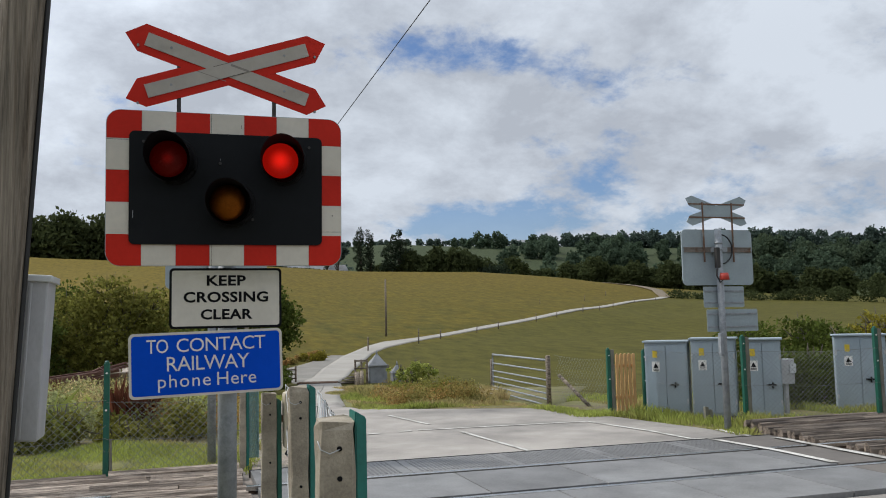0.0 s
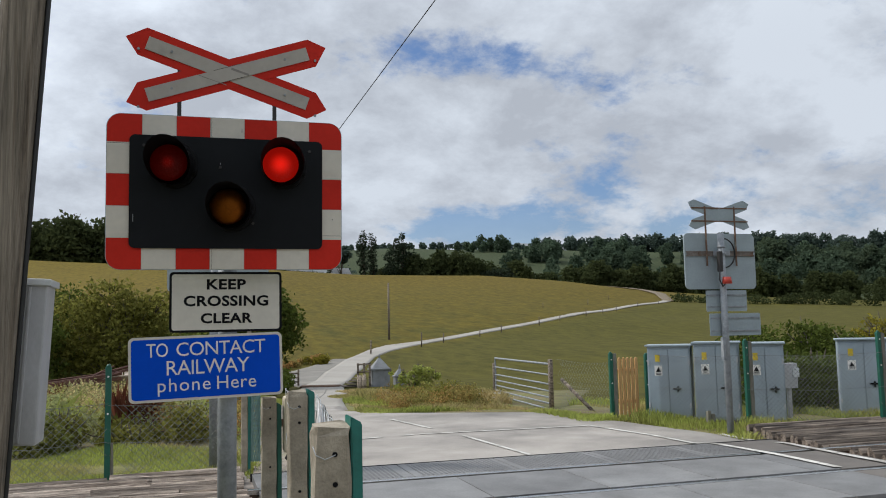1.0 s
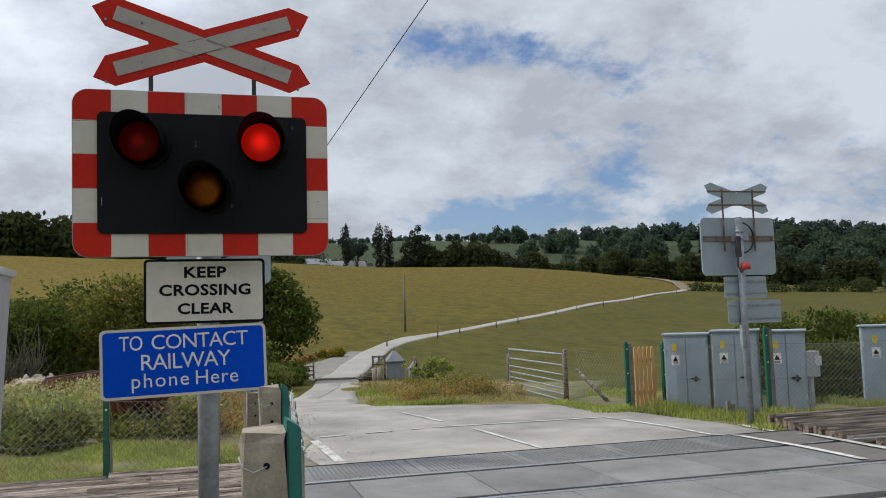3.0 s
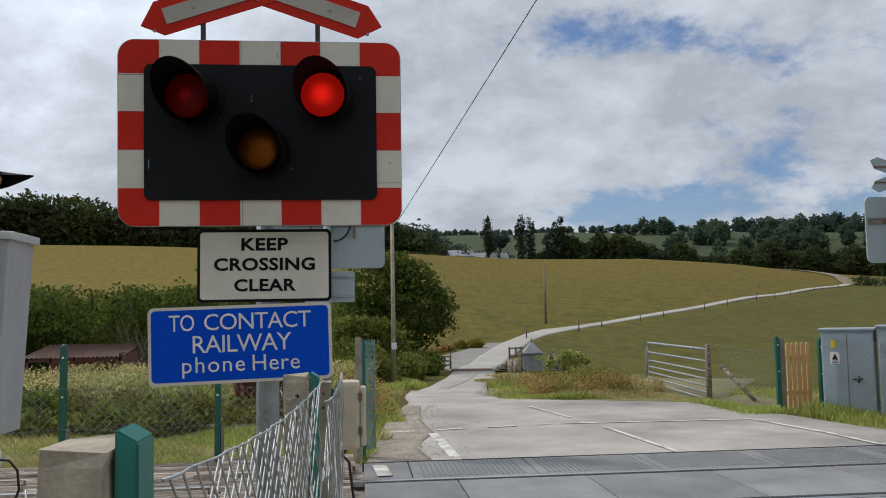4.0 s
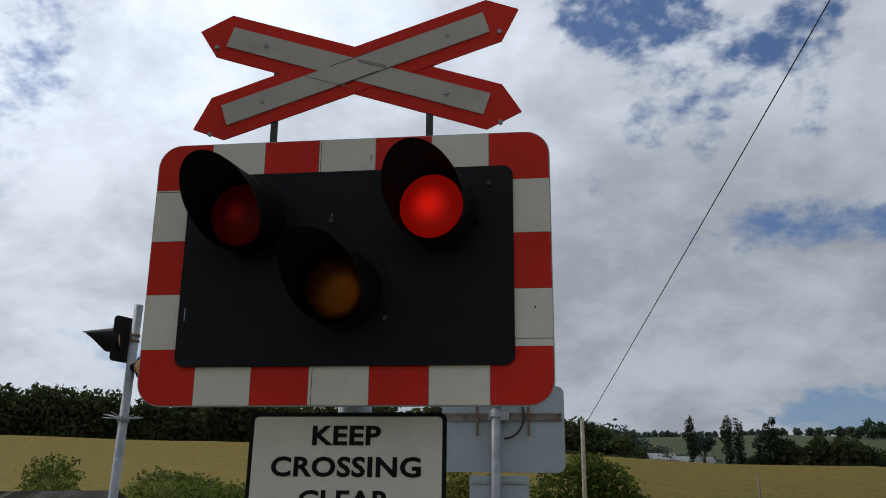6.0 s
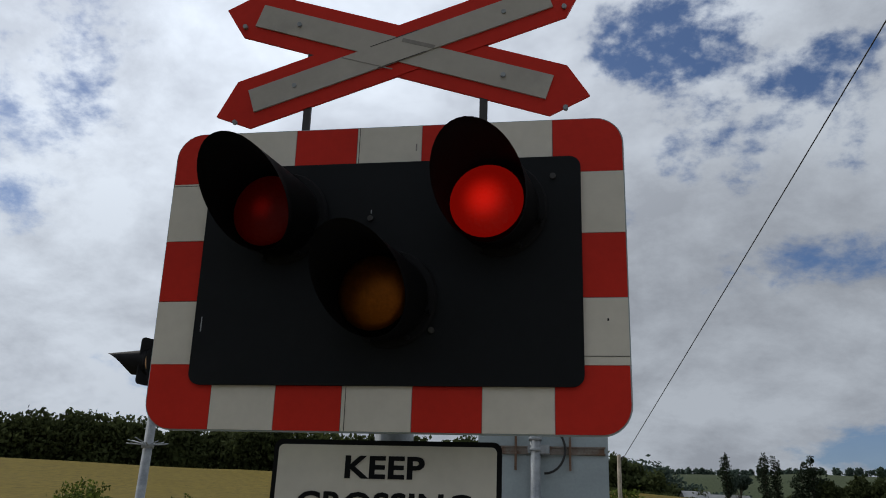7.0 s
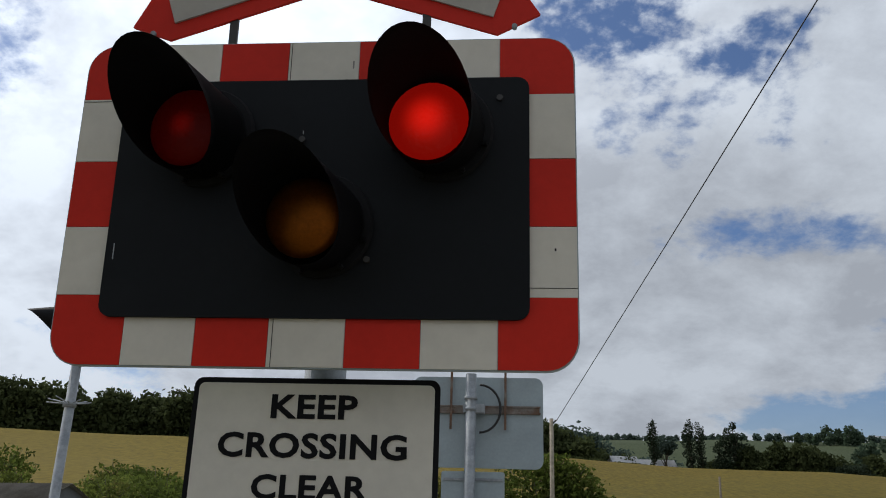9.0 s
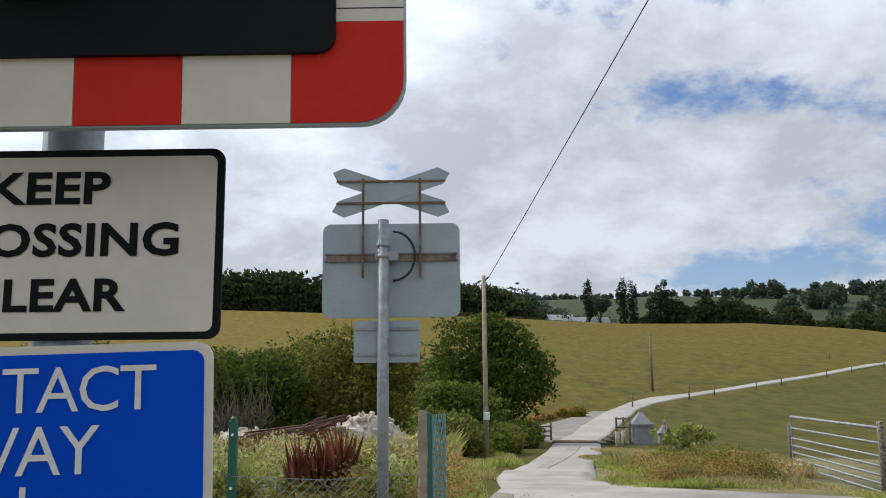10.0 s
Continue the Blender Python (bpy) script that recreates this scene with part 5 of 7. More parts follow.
def near_fence():
    for x0, x1, y, top, gx, gtop, seed, stuff in ((0.072, 0.150, -2.80, 1.395, 0.153, 1.415, 1, "teal"), (0.195, 0.270, -1.15, 1.362, 0.275, 1.372, 2, "teal"), (0.205, 0.290, 0.38, 1.235, 0.293, 1.20, 3, "green")):
        post = thing("fence_post", ((x0 + x1) / 2, y, 0), "weathered concrete fence post with a green steel post bolted to it", "fence post", "posts of the near fence")
        m = Matrix.Translation((-(x0 + x1) / 2, 0, 0))
        bm = bmesh.new()
        rough_post(bm, x0, x1, -0.04, 0.05, top, seed)
        bmesh.ops.transform(bm, matrix=m, verts=bm.verts)
        conc = part("concrete_post", bm, "concrete", post, "pitted concrete")
        bm = bmesh.new()
        green_post(bm, gx, gx + 0.026, -0.03, 0.045, gtop)
        bmesh.ops.transform(bm, matrix=m, verts=bm.verts)
        part("steel_post", bm, stuff, post, "green painted steel")
        for z in (top - 0.06, top - 0.125, top - 0.4):
            bm = bmesh.new()
            tube(bm, [((x1 - x0) * 0.05, -0.044, z), ((x1 - x0) * 0.05, -0.036, z)], 0.006, 8)
            part("bolt_hole", bm, "ink", conc)
        bm = bmesh.new()
        z = top - 0.06
        tube(bm, [(-0.045, -0.045, z + 0.02), (-0.04, -0.052, z + 0.002), (-0.02, -0.055, z - 0.008), (0.004, -0.05, z)], 0.0013, 6)
        part("tie_wire", bm, "wire", conc, "twist of galvanised wire")
    net = thing("chain_link_mesh", (0.24, -1.2, 0), "slack galvanised chain-link mesh between the concrete posts", "fence mesh")
    for a, b, z0, z1, sag, r, pitch in (((0.19, -2.76, 0), (0.315, -1.15, 0), 0.05, 1.36, lambda u: 0.015 + 0.03 * math.sin(math.pi * u), 0.0021, 0.058),
                                        ((0.315, -1.15, 0), (0.345, 0.36, 0), 0.05, 1.30, lambda u: 0.02 + 0.04 * math.sin(math.pi * u), 0.0021, 0.058)):
        bm = bmesh.new()
        mesh_fence(bm, a, b, z0, z1, pitch, r, sag, 4)
        # knuckled top wire
        A, B = Vector(a), Vector(b)
        pts = [A.lerp(B, i / 24) + Vector((0.004 * math.sin(i * 2.1), 0, z1 - sag(i / 24))) for i in range(25)]
        tube(bm, pts, r * 1.1, 5)
        bmesh.ops.transform(bm, matrix=Matrix.Translation((-0.24, 1.2, 0)), verts=bm.verts)
        part("mesh_bay", bm, "wire", net)
    ph = thing("telephone_box", (0.392, 0.36, 0.88), "small aged cream telephone housing on the fence end", "telephone")
    bm = bmesh.new()
    box(bm, -0.062, 0.035, -0.055, 0.085, 0.03, 0.355, 0.022)
    part("body", bm, "cream", ph, "aged cream plastic body")
    bm = bmesh.new()
    box(bm, 0.035, 0.064, -0.045, 0.078, 0.045, 0.325, 0.012)
    part("door", bm, "cream", ph)
    bm = bmesh.new()
    for z in (0.10, 0.26):
        box(bm, 0.028, 0.044, -0.064, -0.05, z, z + 0.04, 0.003)
    part("hinge", bm, "rust", ph)
    bm = bmesh.new()
    tube(bm, [(-0.03, 0, 0.03), (-0.05, -0.01, 0.0), (-0.02, -0.02, -0.03), (0.0, 0.0, -0.2), (-0.02, 0.02, -0.9)], 0.007, 7)
    part("cable", bm, "cable", ph)
    bm = bmesh.new()
    box(bm, -0.15, -0.06, 0.0, 0.05, 0.18, 0.22)
    part("bracket", bm, "rust", ph)


near_fence()


# ---- far fences ----
def fence_line(posts, label, group, z_top, pitch, r, stuff, conc="concrete_dark", skip=(), stand=True, stub=False):
    for i, (x, y, top) in enumerate(posts if stand else ()):
        post = thing("fence_post", (x, y, 0), "green steel fence post against a slim concrete post", "fence post", group)
        bm = bmesh.new()
        z = ground_z(x, y)
        box(bm, -0.032, 0.032, -0.03, 0.03, z - 0.05, top - 0.03, 0.006)
        tube(bm, [(0, 0, top - 0.04), (0, 0, top)], [0.033, 0.016], 10)
        part("steel_post", bm, "green", post, "dark green painted steel")
        bm = bmesh.new()
        rough_post(bm, 0.036, 0.105 if not stub else 0.06, -0.035, 0.045, top - 0.04 if not stub else 0.42, i + 11, 0.008)
        part("concrete_post", bm, conc, post)
        for zz in (top - 0.14, top - 0.55):
            bm = bmesh.new()
            tube(bm, [(0, -0.038, zz), (0, -0.028, zz)], 0.012, 8)
            part("bolt", bm, "label_white", post)
    net = thing("chain_link_mesh", (posts[0][0], posts[0][1], 0), label, "fence mesh")
    for i, (a, b) in enumerate(zip(posts, posts[1:])):
        if i in skip:
            continue
        bm = bmesh.new()
        mesh_fence(bm, (a[0], a[1] - 0.04, 0), (b[0], b[1] - 0.04, 0), 0.0, z_top, pitch, r, lambda u: 0.05 * math.sin(math.pi * u))
        for zz in (z_top - 0.02, z_top * 0.5):
            tube(bm, [(a[0], a[1] - 0.04, zz), ((a[0] + b[0]) / 2, (a[1] + b[1]) / 2 - 0.04, zz - 0.04), (b[0], b[1] - 0.04, zz)], r * 1.2, 4)
        bmesh.ops.transform(bm, matrix=Matrix.Translation((-posts[0][0], -posts[0][1], 0)), verts=bm.verts)
        part("mesh_bay", bm, stuff, net)


fence_line([(-7.4, 5.5, 1.32), (-5.8, 5.5, 1.32), (-4.23, 5.5, 1.32), (-2.66, 5.5, 1.32), (-1.08, 5.55, 1.30)], "dull chain-link mesh along the far side of the track", "posts of the left fence", 0.88, 0.085, 0.0026, "wire_dull", stub=True)
fence_line([(-1.08, 5.55, 1.30), (0.40, 5.72, 1.33)], "dull chain-link mesh by the end post", "posts of the left fence", 0.86, 0.085, 0.0026, "wire_dull", stand=False)
fence_line([(6.9, 8.85, 1.16), (7.43, 8.55, 1.13), (8.30, 6.95, 1.36), (10.35, 6.35, 1.45), (13.0, 6.0, 1.42), (16.0, 5.9, 1.42)], "dull chain-link mesh round the equipment cabinets", "posts of the cabinet fence", 1.12, 0.075, 0.0028, "wire_dull", skip=(0,))
fence_line([(6.9, 11.2, 0.9), (6.9, 8.85, 1.16)], "dull chain-link mesh beside the field gate", "posts of the gate fence", 0.98, 0.12, 0.0015, "wire_dull", stand=False)


def rolled_mesh():
    post = thing("fence_post", (0.42, 5.74, 0), "weathered brown concrete fence post", "fence post")
    bm = bmesh.new()
    rough_post(bm, -0.035, 0.035, -0.045, 0.045, 1.33, 31)
    part("concrete_post", bm, "concrete", post)
    bm = bmesh.new()
    green_post(bm, 0.04, 0.072, -0.03, 0.04, 1.32, 0.02)
    part("steel_post", bm, "teal", post)
    roll = thing("mesh_roll", (0.55, 5.72, 0), "roll of green coated fence mesh against the post", "fence mesh")
    bm = bmesh.new()
    for k in range(16):
        a = 2 * math.pi * k / 16
        for way in (1, -1):
            tube(bm, [(0.055 * math.cos(a + way * 4 * t), 0.055 * math.sin(a + way * 4 * t), 0.1 + 1.2 * t) for t in [i / 12 for i in range(13)]], 0.0045, 3, caps=False)
    part("mesh", bm, "coated", roll)


rolled_mesh()


def palings():
    gate = thing("paling_panel", (7.2, 8.9, 0), "narrow panel of fresh orange timber palings", "fence panel")
    for i in range(5):
        bm = bmesh.new()
        x = -0.13 + i * 0.082
        prism(bm, [(x, 0.0), (x + 0.055, 0.0), (x + 0.055, 1.03), (x + 0.0275, 1.05), (x, 1.03)], -0.012, 0.012)
        part("paling", bm, "new_wood", gate)
    for z in (0.25, 0.8):
        bm = bmesh.new()
        box(bm, -0.15, 0.27, 0.012, 0.045, z, z + 0.06)
        part("rail", bm, "new_wood", gate)


palings()


# ---- equipment cabinets behind the fence ----
def cabinet(x, y, w, h, turn, depth=0.50, handle=True):
    cab = thing("equipment_cabinet", (x, y, -0.05), "grey painted double-door railway equipment cabinet with warning labels", "cabinet", "cabinets behind the fence", turn)
    bm = bmesh.new()
    box(bm, -w / 2, w / 2, 0, depth, 0.06, h - 0.03, 0.012)
    part("body", bm, "cab_grey", cab)
    bm = bmesh.new()
    box(bm, -w / 2 - 0.03, w / 2 + 0.03, -0.05, depth + 0.03, h - 0.035, h, 0.012)
    part("roof", bm, "cab_grey", cab, "overhanging roof")
    bm = bmesh.new()
    box(bm, -w / 2 + 0.02, w / 2 - 0.02, 0.02, depth - 0.02, 0.0, 0.06)
    part("plinth", bm, "concrete_dark", cab)
    for x0, x1, s in ((-w / 2 + 0.02, -0.006, 1), (0.006, w / 2 - 0.02, -1)):
        bm = bmesh.new()
        box(bm, x0, x1, -0.018, 0.0, 0.10, h - 0.08, 0.005)
        door = part("door", bm, "cab_grey", cab)
        for z in (0.25, h - 0.35):
            xx = x0 if s > 0 else x1
            bm = bmesh.new()
            box(bm, xx - 0.012, xx + 0.012, -0.03, -0.018, z, z + 0.08, 0.003)
            part("hinge", bm, "box_grey", door)
        if s < 0 and handle:
            bm = bmesh.new()
            box(bm, 0.06, 0.20, -0.035, -0.018, h * 0.42, h * 0.42 + 0.03, 0.004)
            box(bm, 0.13, 0.155, -0.05, -0.018, h * 0.42 - 0.04, h * 0.42 + 0.06, 0.004)
            part("handle", bm, "ink", door, "black lever handle")
        if s > 0:
            c = (x0 + x1) / 2
            bm = bmesh.new()
            prism(bm, [(c - 0.065, h * 0.60), (c + 0.065, h * 0.60), (c + 0.065, h * 0.60 + 0.17), (c - 0.065, h * 0.60 + 0.17)], -0.021, -0.0185)
            lab = part("label", bm, "label_white", door, "white warning label")
            bm = bmesh.new()
            prism(bm, [(c - 0.045, h * 0.60 + 0.06), (c + 0.045, h * 0.60 + 0.06), (c, h * 0.60 + 0.145)], -0.0225, -0.0212)
            for k in range(2):
                prism(bm, [(c - 0.045, h * 0.60 + 0.015 + k * 0.02), (c + 0.045, h * 0.60 + 0.015 + k * 0.02), (c + 0.045, h * 0.60 + 0.025 + k * 0.02), (c - 0.045, h * 0.60 + 0.025 + k * 0.02)], -0.0225, -0.0212)
            part("symbol", bm, "ink", lab)
            bm = bmesh.new()
            prism(bm, [(c - 0.05, h * 0.78), (c + 0.03, h * 0.78), (c + 0.03, h * 0.87), (c - 0.05, h * 0.87)], -0.021, -0.0185)
            part("label", bm, "label_yellow", door, "small yellow label")
    return cab


cabinet(7.68, 8.23, 0.72, 1.32, -38)
cabinet(8.27, 7.72, 0.72, 1.36, -38)
cabinet(8.84, 7.19, 0.58, 1.34, -38)
cabinet(10.88, 7.25, 0.80, 1.36, -38)


def meter_box():
    ob = thing("meter_box", (9.52, 7.42, 0.50), "small grey electrical box on a bracket beside the cabinets", "meter box")
    bm = bmesh.new()
    box(bm, -0.13, 0.13, 0, 0.16, 0.0, 0.42, 0.012)
    part("body", bm, "box_grey", ob)
    bm = bmesh.new()
    box(bm, 0.02, 0.15, -0.02, 0.0, 0.18, 0.34, 0.006)
    part("cover", bm, "cab_roof", ob)
    bm = bmesh.new()
    box(bm, -0.03, 0.03, 0.05, 0.11, -0.5, 0.0)
    part("leg", bm, "box_grey", ob)
    st = thing("marker_stub", (7.80, 7.25, -0.05), "short dark concrete stub in the grass", "stub")
    bm = bmesh.new()
    box(bm, -0.06, 0.0, -0.03, 0.03, 0.0, 0.27, 0.006)
    box(bm, 0.02, 0.08, -0.02, 0.04, 0.0, 0.22, 0.006)
    part("stub", bm, "concrete_dark", st)


meter_box()


# ---- field gate ----
def field_gate():
    a, b = Vector((6.84, 11.35, 0)), Vector((7.22, 15.75, 0))
    z = -0.12
    gate = thing("field_gate", (a.x, a.y, z), "closed galvanised seven-bar metal field gate", "gate", "", math.degrees(math.atan2(b.y - a.y, b.x - a.x)))
    run = (b - a).length
    for i, h in enumerate((0.06, 0.18, 0.30, 0.43, 0.57, 0.76, 0.98)):
        bm = bmesh.new()
        tube(bm, [(0.08, 0, h), (run - 0.08, 0, h)], 0.019 if i < 6 else 0.024, 8)
        part("bar", bm, "galv", gate)
    for u in (0.08, run - 0.08):
        bm = bmesh.new()
        box(bm, u - 0.02, u + 0.02, -0.012, 0.012, 0.05, 1.0, 0.003)
        part("upright", bm, "galv", gate)
    for p, label, top in ((a, "thick galvanised and timber gate post", 1.08), (b, "dark timber gate post", 0.86)):
        post = thing("gate_post", (p.x, p.y, z), label, "gate post", "posts of the field gate")
        bm = bmesh.new()
        tube(bm, [(0, 0, -0.1), (0, 0, top - 0.02), (0, 0, top)], [0.052, 0.05, 0.04], 14)
        part("post", bm, "timber", post)
    brace = thing("strainer_post", (7.25, 10.75, -0.10), "leaning timber strainer strut by the gate post", "fence post")
    bm = bmesh.new()
    tube(bm, [(0.15, -0.25, 0), (-0.22, 0.5, 0.66)], 0.036, 10)
    part("strut", bm, "timber_dark", brace)


field_gate()


# ---- things down the lane ----
def pillar(x, y, w, h, cap, label):
    z = ground_z(x, y) - 0.05
    p = thing("gate_pillar", (x, y, z), label, "pillar", "pillars by the lane")
    bm = bmesh.new()
    box(bm, -w / 2, w / 2, -w / 2, w / 2, 0, h, 0.03)
    part("shaft", bm, "slate", p)
    bm = bmesh.new()
    box(bm, -w * 0.58, w * 0.58, -w * 0.58, w * 0.58, h, h + 0.08, 0.02)
    q = [bm.verts.new((sx * w * 0.5, sy * w * 0.5, h + 0.08)) for sx, sy in ((-1, -1), (1, -1), (1, 1), (-1, 1))]
    t = bm.verts.new((0, 0, h + 0.08 + cap))
    for k in range(4):
        bm.faces.new((q[k], q[(k + 1) % 4], t))
    tube(bm, [(0, 0, h + cap), (0, 0, h + cap + 0.22)], [0.06, 0.02], 8)
    part("cap", bm, "slate", p, "pyramid cap with a finial")


def lane_things():
    pillar(8.6, 36.0, 0.85, 0.85, 0.55, "grey stone pillar with a pyramid cap beside the lane")
    pillar(9.75, 36.6, 0.55, 0.45, 0.40, "smaller grey stone pillar with a pyramid cap")
    z = ground_z(7.9, 36.0)
    deck = thing("milk_stand", (7.75, 36.2, z), "small weathered timber platform with rails and steps", "platform")
    for i in range(4):
        bm = bmesh.new()
        box(bm, -0.95 + 0.22 * i, 0.15, -0.5, 0.5, 0.05 + 0.12 * i, 0.09 + 0.12 * i)
        part("step", bm, "timber_dark", deck)
    for x in (-0.25, 0.05, 0.32):
        bm = bmesh.new()
        box(bm, x - 0.04, x + 0.04, -0.45, -0.37, 0.0, 1.15)
        part("post", bm, "timber_dark", deck)
    bm = bmesh.new()
    box(bm, -0.30, 0.38, -0.46, -0.36, 1.05, 1.13)
    box(bm, -0.30, 0.38, -0.46, -0.36, 0.70, 0.76)
    part("rail", bm, "timber_dark", deck)
    grid = thing("cattle_grid", (5.85, 36.9, ground_z(5.85, 36.9) + 0.04), "dark steel bar cattle grid set across the lane", "cattle grid", "", -14)
    for i in range(6):
        bm = bmesh.new()
        tube(bm, [(-0.95, i * 0.16 - 0.4, 0.03), (0.95, i * 0.16 - 0.4, 0.03)], 0.04, 8)
        part("bar", bm, "rust", grid)
    rnd = random.Random(8)
    for i, (x, y) in enumerate(((7.6, 34.5), (7.2, 33.0), (6.9, 32.0), (6.6, 31.0))):
        post = thing("lane_post", (x, y, ground_z(x, y) - 0.05), "short grey timber post beside the lane", "post", "posts by the lane")
        bm = bmesh.new()
        tube(bm, [(0, 0, 0), (rnd.uniform(-0.03, 0.03), 0, 0.7)], 0.05, 8)
        part("post", bm, "timber", post)
    for x, y, h in ((14.6, 67.2, 1.6), (21.0, 74.2, 1.8), (24.8, 79.6, 1.3), (31.3, 86.9, 1.1), (36, 92.5, 1.2), (45.2, 102.4, 1.6), (51.5, 109.5, 1.2), (60.2, 118.6, 1.5), (68, 128, 1.3), (77, 140, 1.4), (90, 155, 1.3), (104, 170, 1.4), (80, 158, 1.5), (62, 140, 1.4), (98, 183, 1.5)):
        post = thing("field_post", (x, y, ground_z(x, y) - 0.1), "dark timber field post beside the lane", "post", "posts along the lane")
        bm = bmesh.new()
        tube(bm, [(0, 0, 0), (0.02, 0, h * 0.85)], 0.06, 8)
        part("post", bm, "timber_dark", post)
    wicket = thing("wicket_gate", (4.75, 39.6, ground_z(4.75, 39.6) - 0.03), "small dark timber wicket gate beside the lane", "gate", "", -10)
    for x in (-0.36, 0.36):
        bm = bmesh.new()
        tube(bm, [(x, 0, 0), (x, 0, 0.86), (x, 0, 0.90)], [0.05, 0.05, 0.025], 8)
        part("post", bm, "timber_dark", wicket)
    for z in (0.22, 0.44, 0.66):
        bm = bmesh.new()
        box(bm, -0.33, 0.33, -0.015, 0.015, z, z + 0.07, 0.004)
        part("rail", bm, "timber_dark", wicket)
    pole = thing("field_pole", (20.4, 85.5, ground_z(20.4, 85.5) - 0.1), "tall thin dark wooden pole standing in the pasture", "pole")
    bm = bmesh.new()
    tube(bm, [(0, 0, 0), (0, 0, 6.3)], [0.13, 0.10], 10)
    part("post", bm, "wood_pole", pole)
    tel = thing("telegraph_pole", (1.42, 20.5, -0.4), "pale wooden telegraph pole in the hedge", "telegraph pole")
    bm = bmesh.new()
    tube(bm, [(0, 0, 0), (0, 0, 4.72)], [0.07, 0.05], 14)
    part("post", bm, "concrete", tel)
    bm = bmesh.new()
    box(bm, -0.06, 0.09, -0.15, -0.06, 1.05, 1.24, 0.01)
    part("notice_box", bm, "cab_roof", tel, "small pale box")
    bm = bmesh.new()
    for k in range(5):
        tube(bm, [(0, 0, 4.55), (0.14 - 0.01 * k, -0.05, 4.68)], 0.01, 6)
    part("arm", bm, "dark_rod", tel)
    wire = thing("overhead_wire", (1.56, 20.4, 4.28), "single dark overhead wire slung across the road", "wire")
    far, near = Vector((1.56, 20.4, 4.28)), Vector((5.70, -5.5, 9.88))
    bm = bmesh.new()
    tube(bm, [far.lerp(near, i / 30) - Vector((1.56, 20.4, 4.28)) - Vector((0, 0, 0.06 * math.sin(math.pi * i / 30))) for i in range(31)], 0.0085, 6)
    part("strand", bm, "cable", wire)
    end = thing("telegraph_pole", (5.75, -5.6, -0.05), "tall wooden telegraph pole carrying the wire", "telegraph pole")
    bm = bmesh.new()
    tube(bm, [(0, 0, 0), (0, 0, 10.1)], [0.14, 0.10], 14)
    part("post", bm, "wood_pole", end)


lane_things()


# ---- farm buildings ----
def corrugated(bm, x0, x1, p, q, pitch=0.18, depth=0.035):
    """A corrugated sheet from the eaves p to the ridge q (y, z), waves across x."""
    n = int((x1 - x0) / pitch * 4)
    prev = None
    nrm = Vector((0, -(q[1] - p[1]), q[0] - p[0])).normalized()
    for i in range(n + 1):
        x = x0 + (x1 - x0) * i / n
        o = nrm * depth * math.sin(math.pi / 2 * i)
        cur = [bm.verts.new(Vector((x, y, z)) + o) for y, z in (p, q)]
        if prev:
            bm.faces.new((prev[0], cur[0], cur[1], prev[1])).smooth = True
        prev = cur
    bmesh.ops.solidify(bm, geom=bm.faces[:], thickness=0.02)


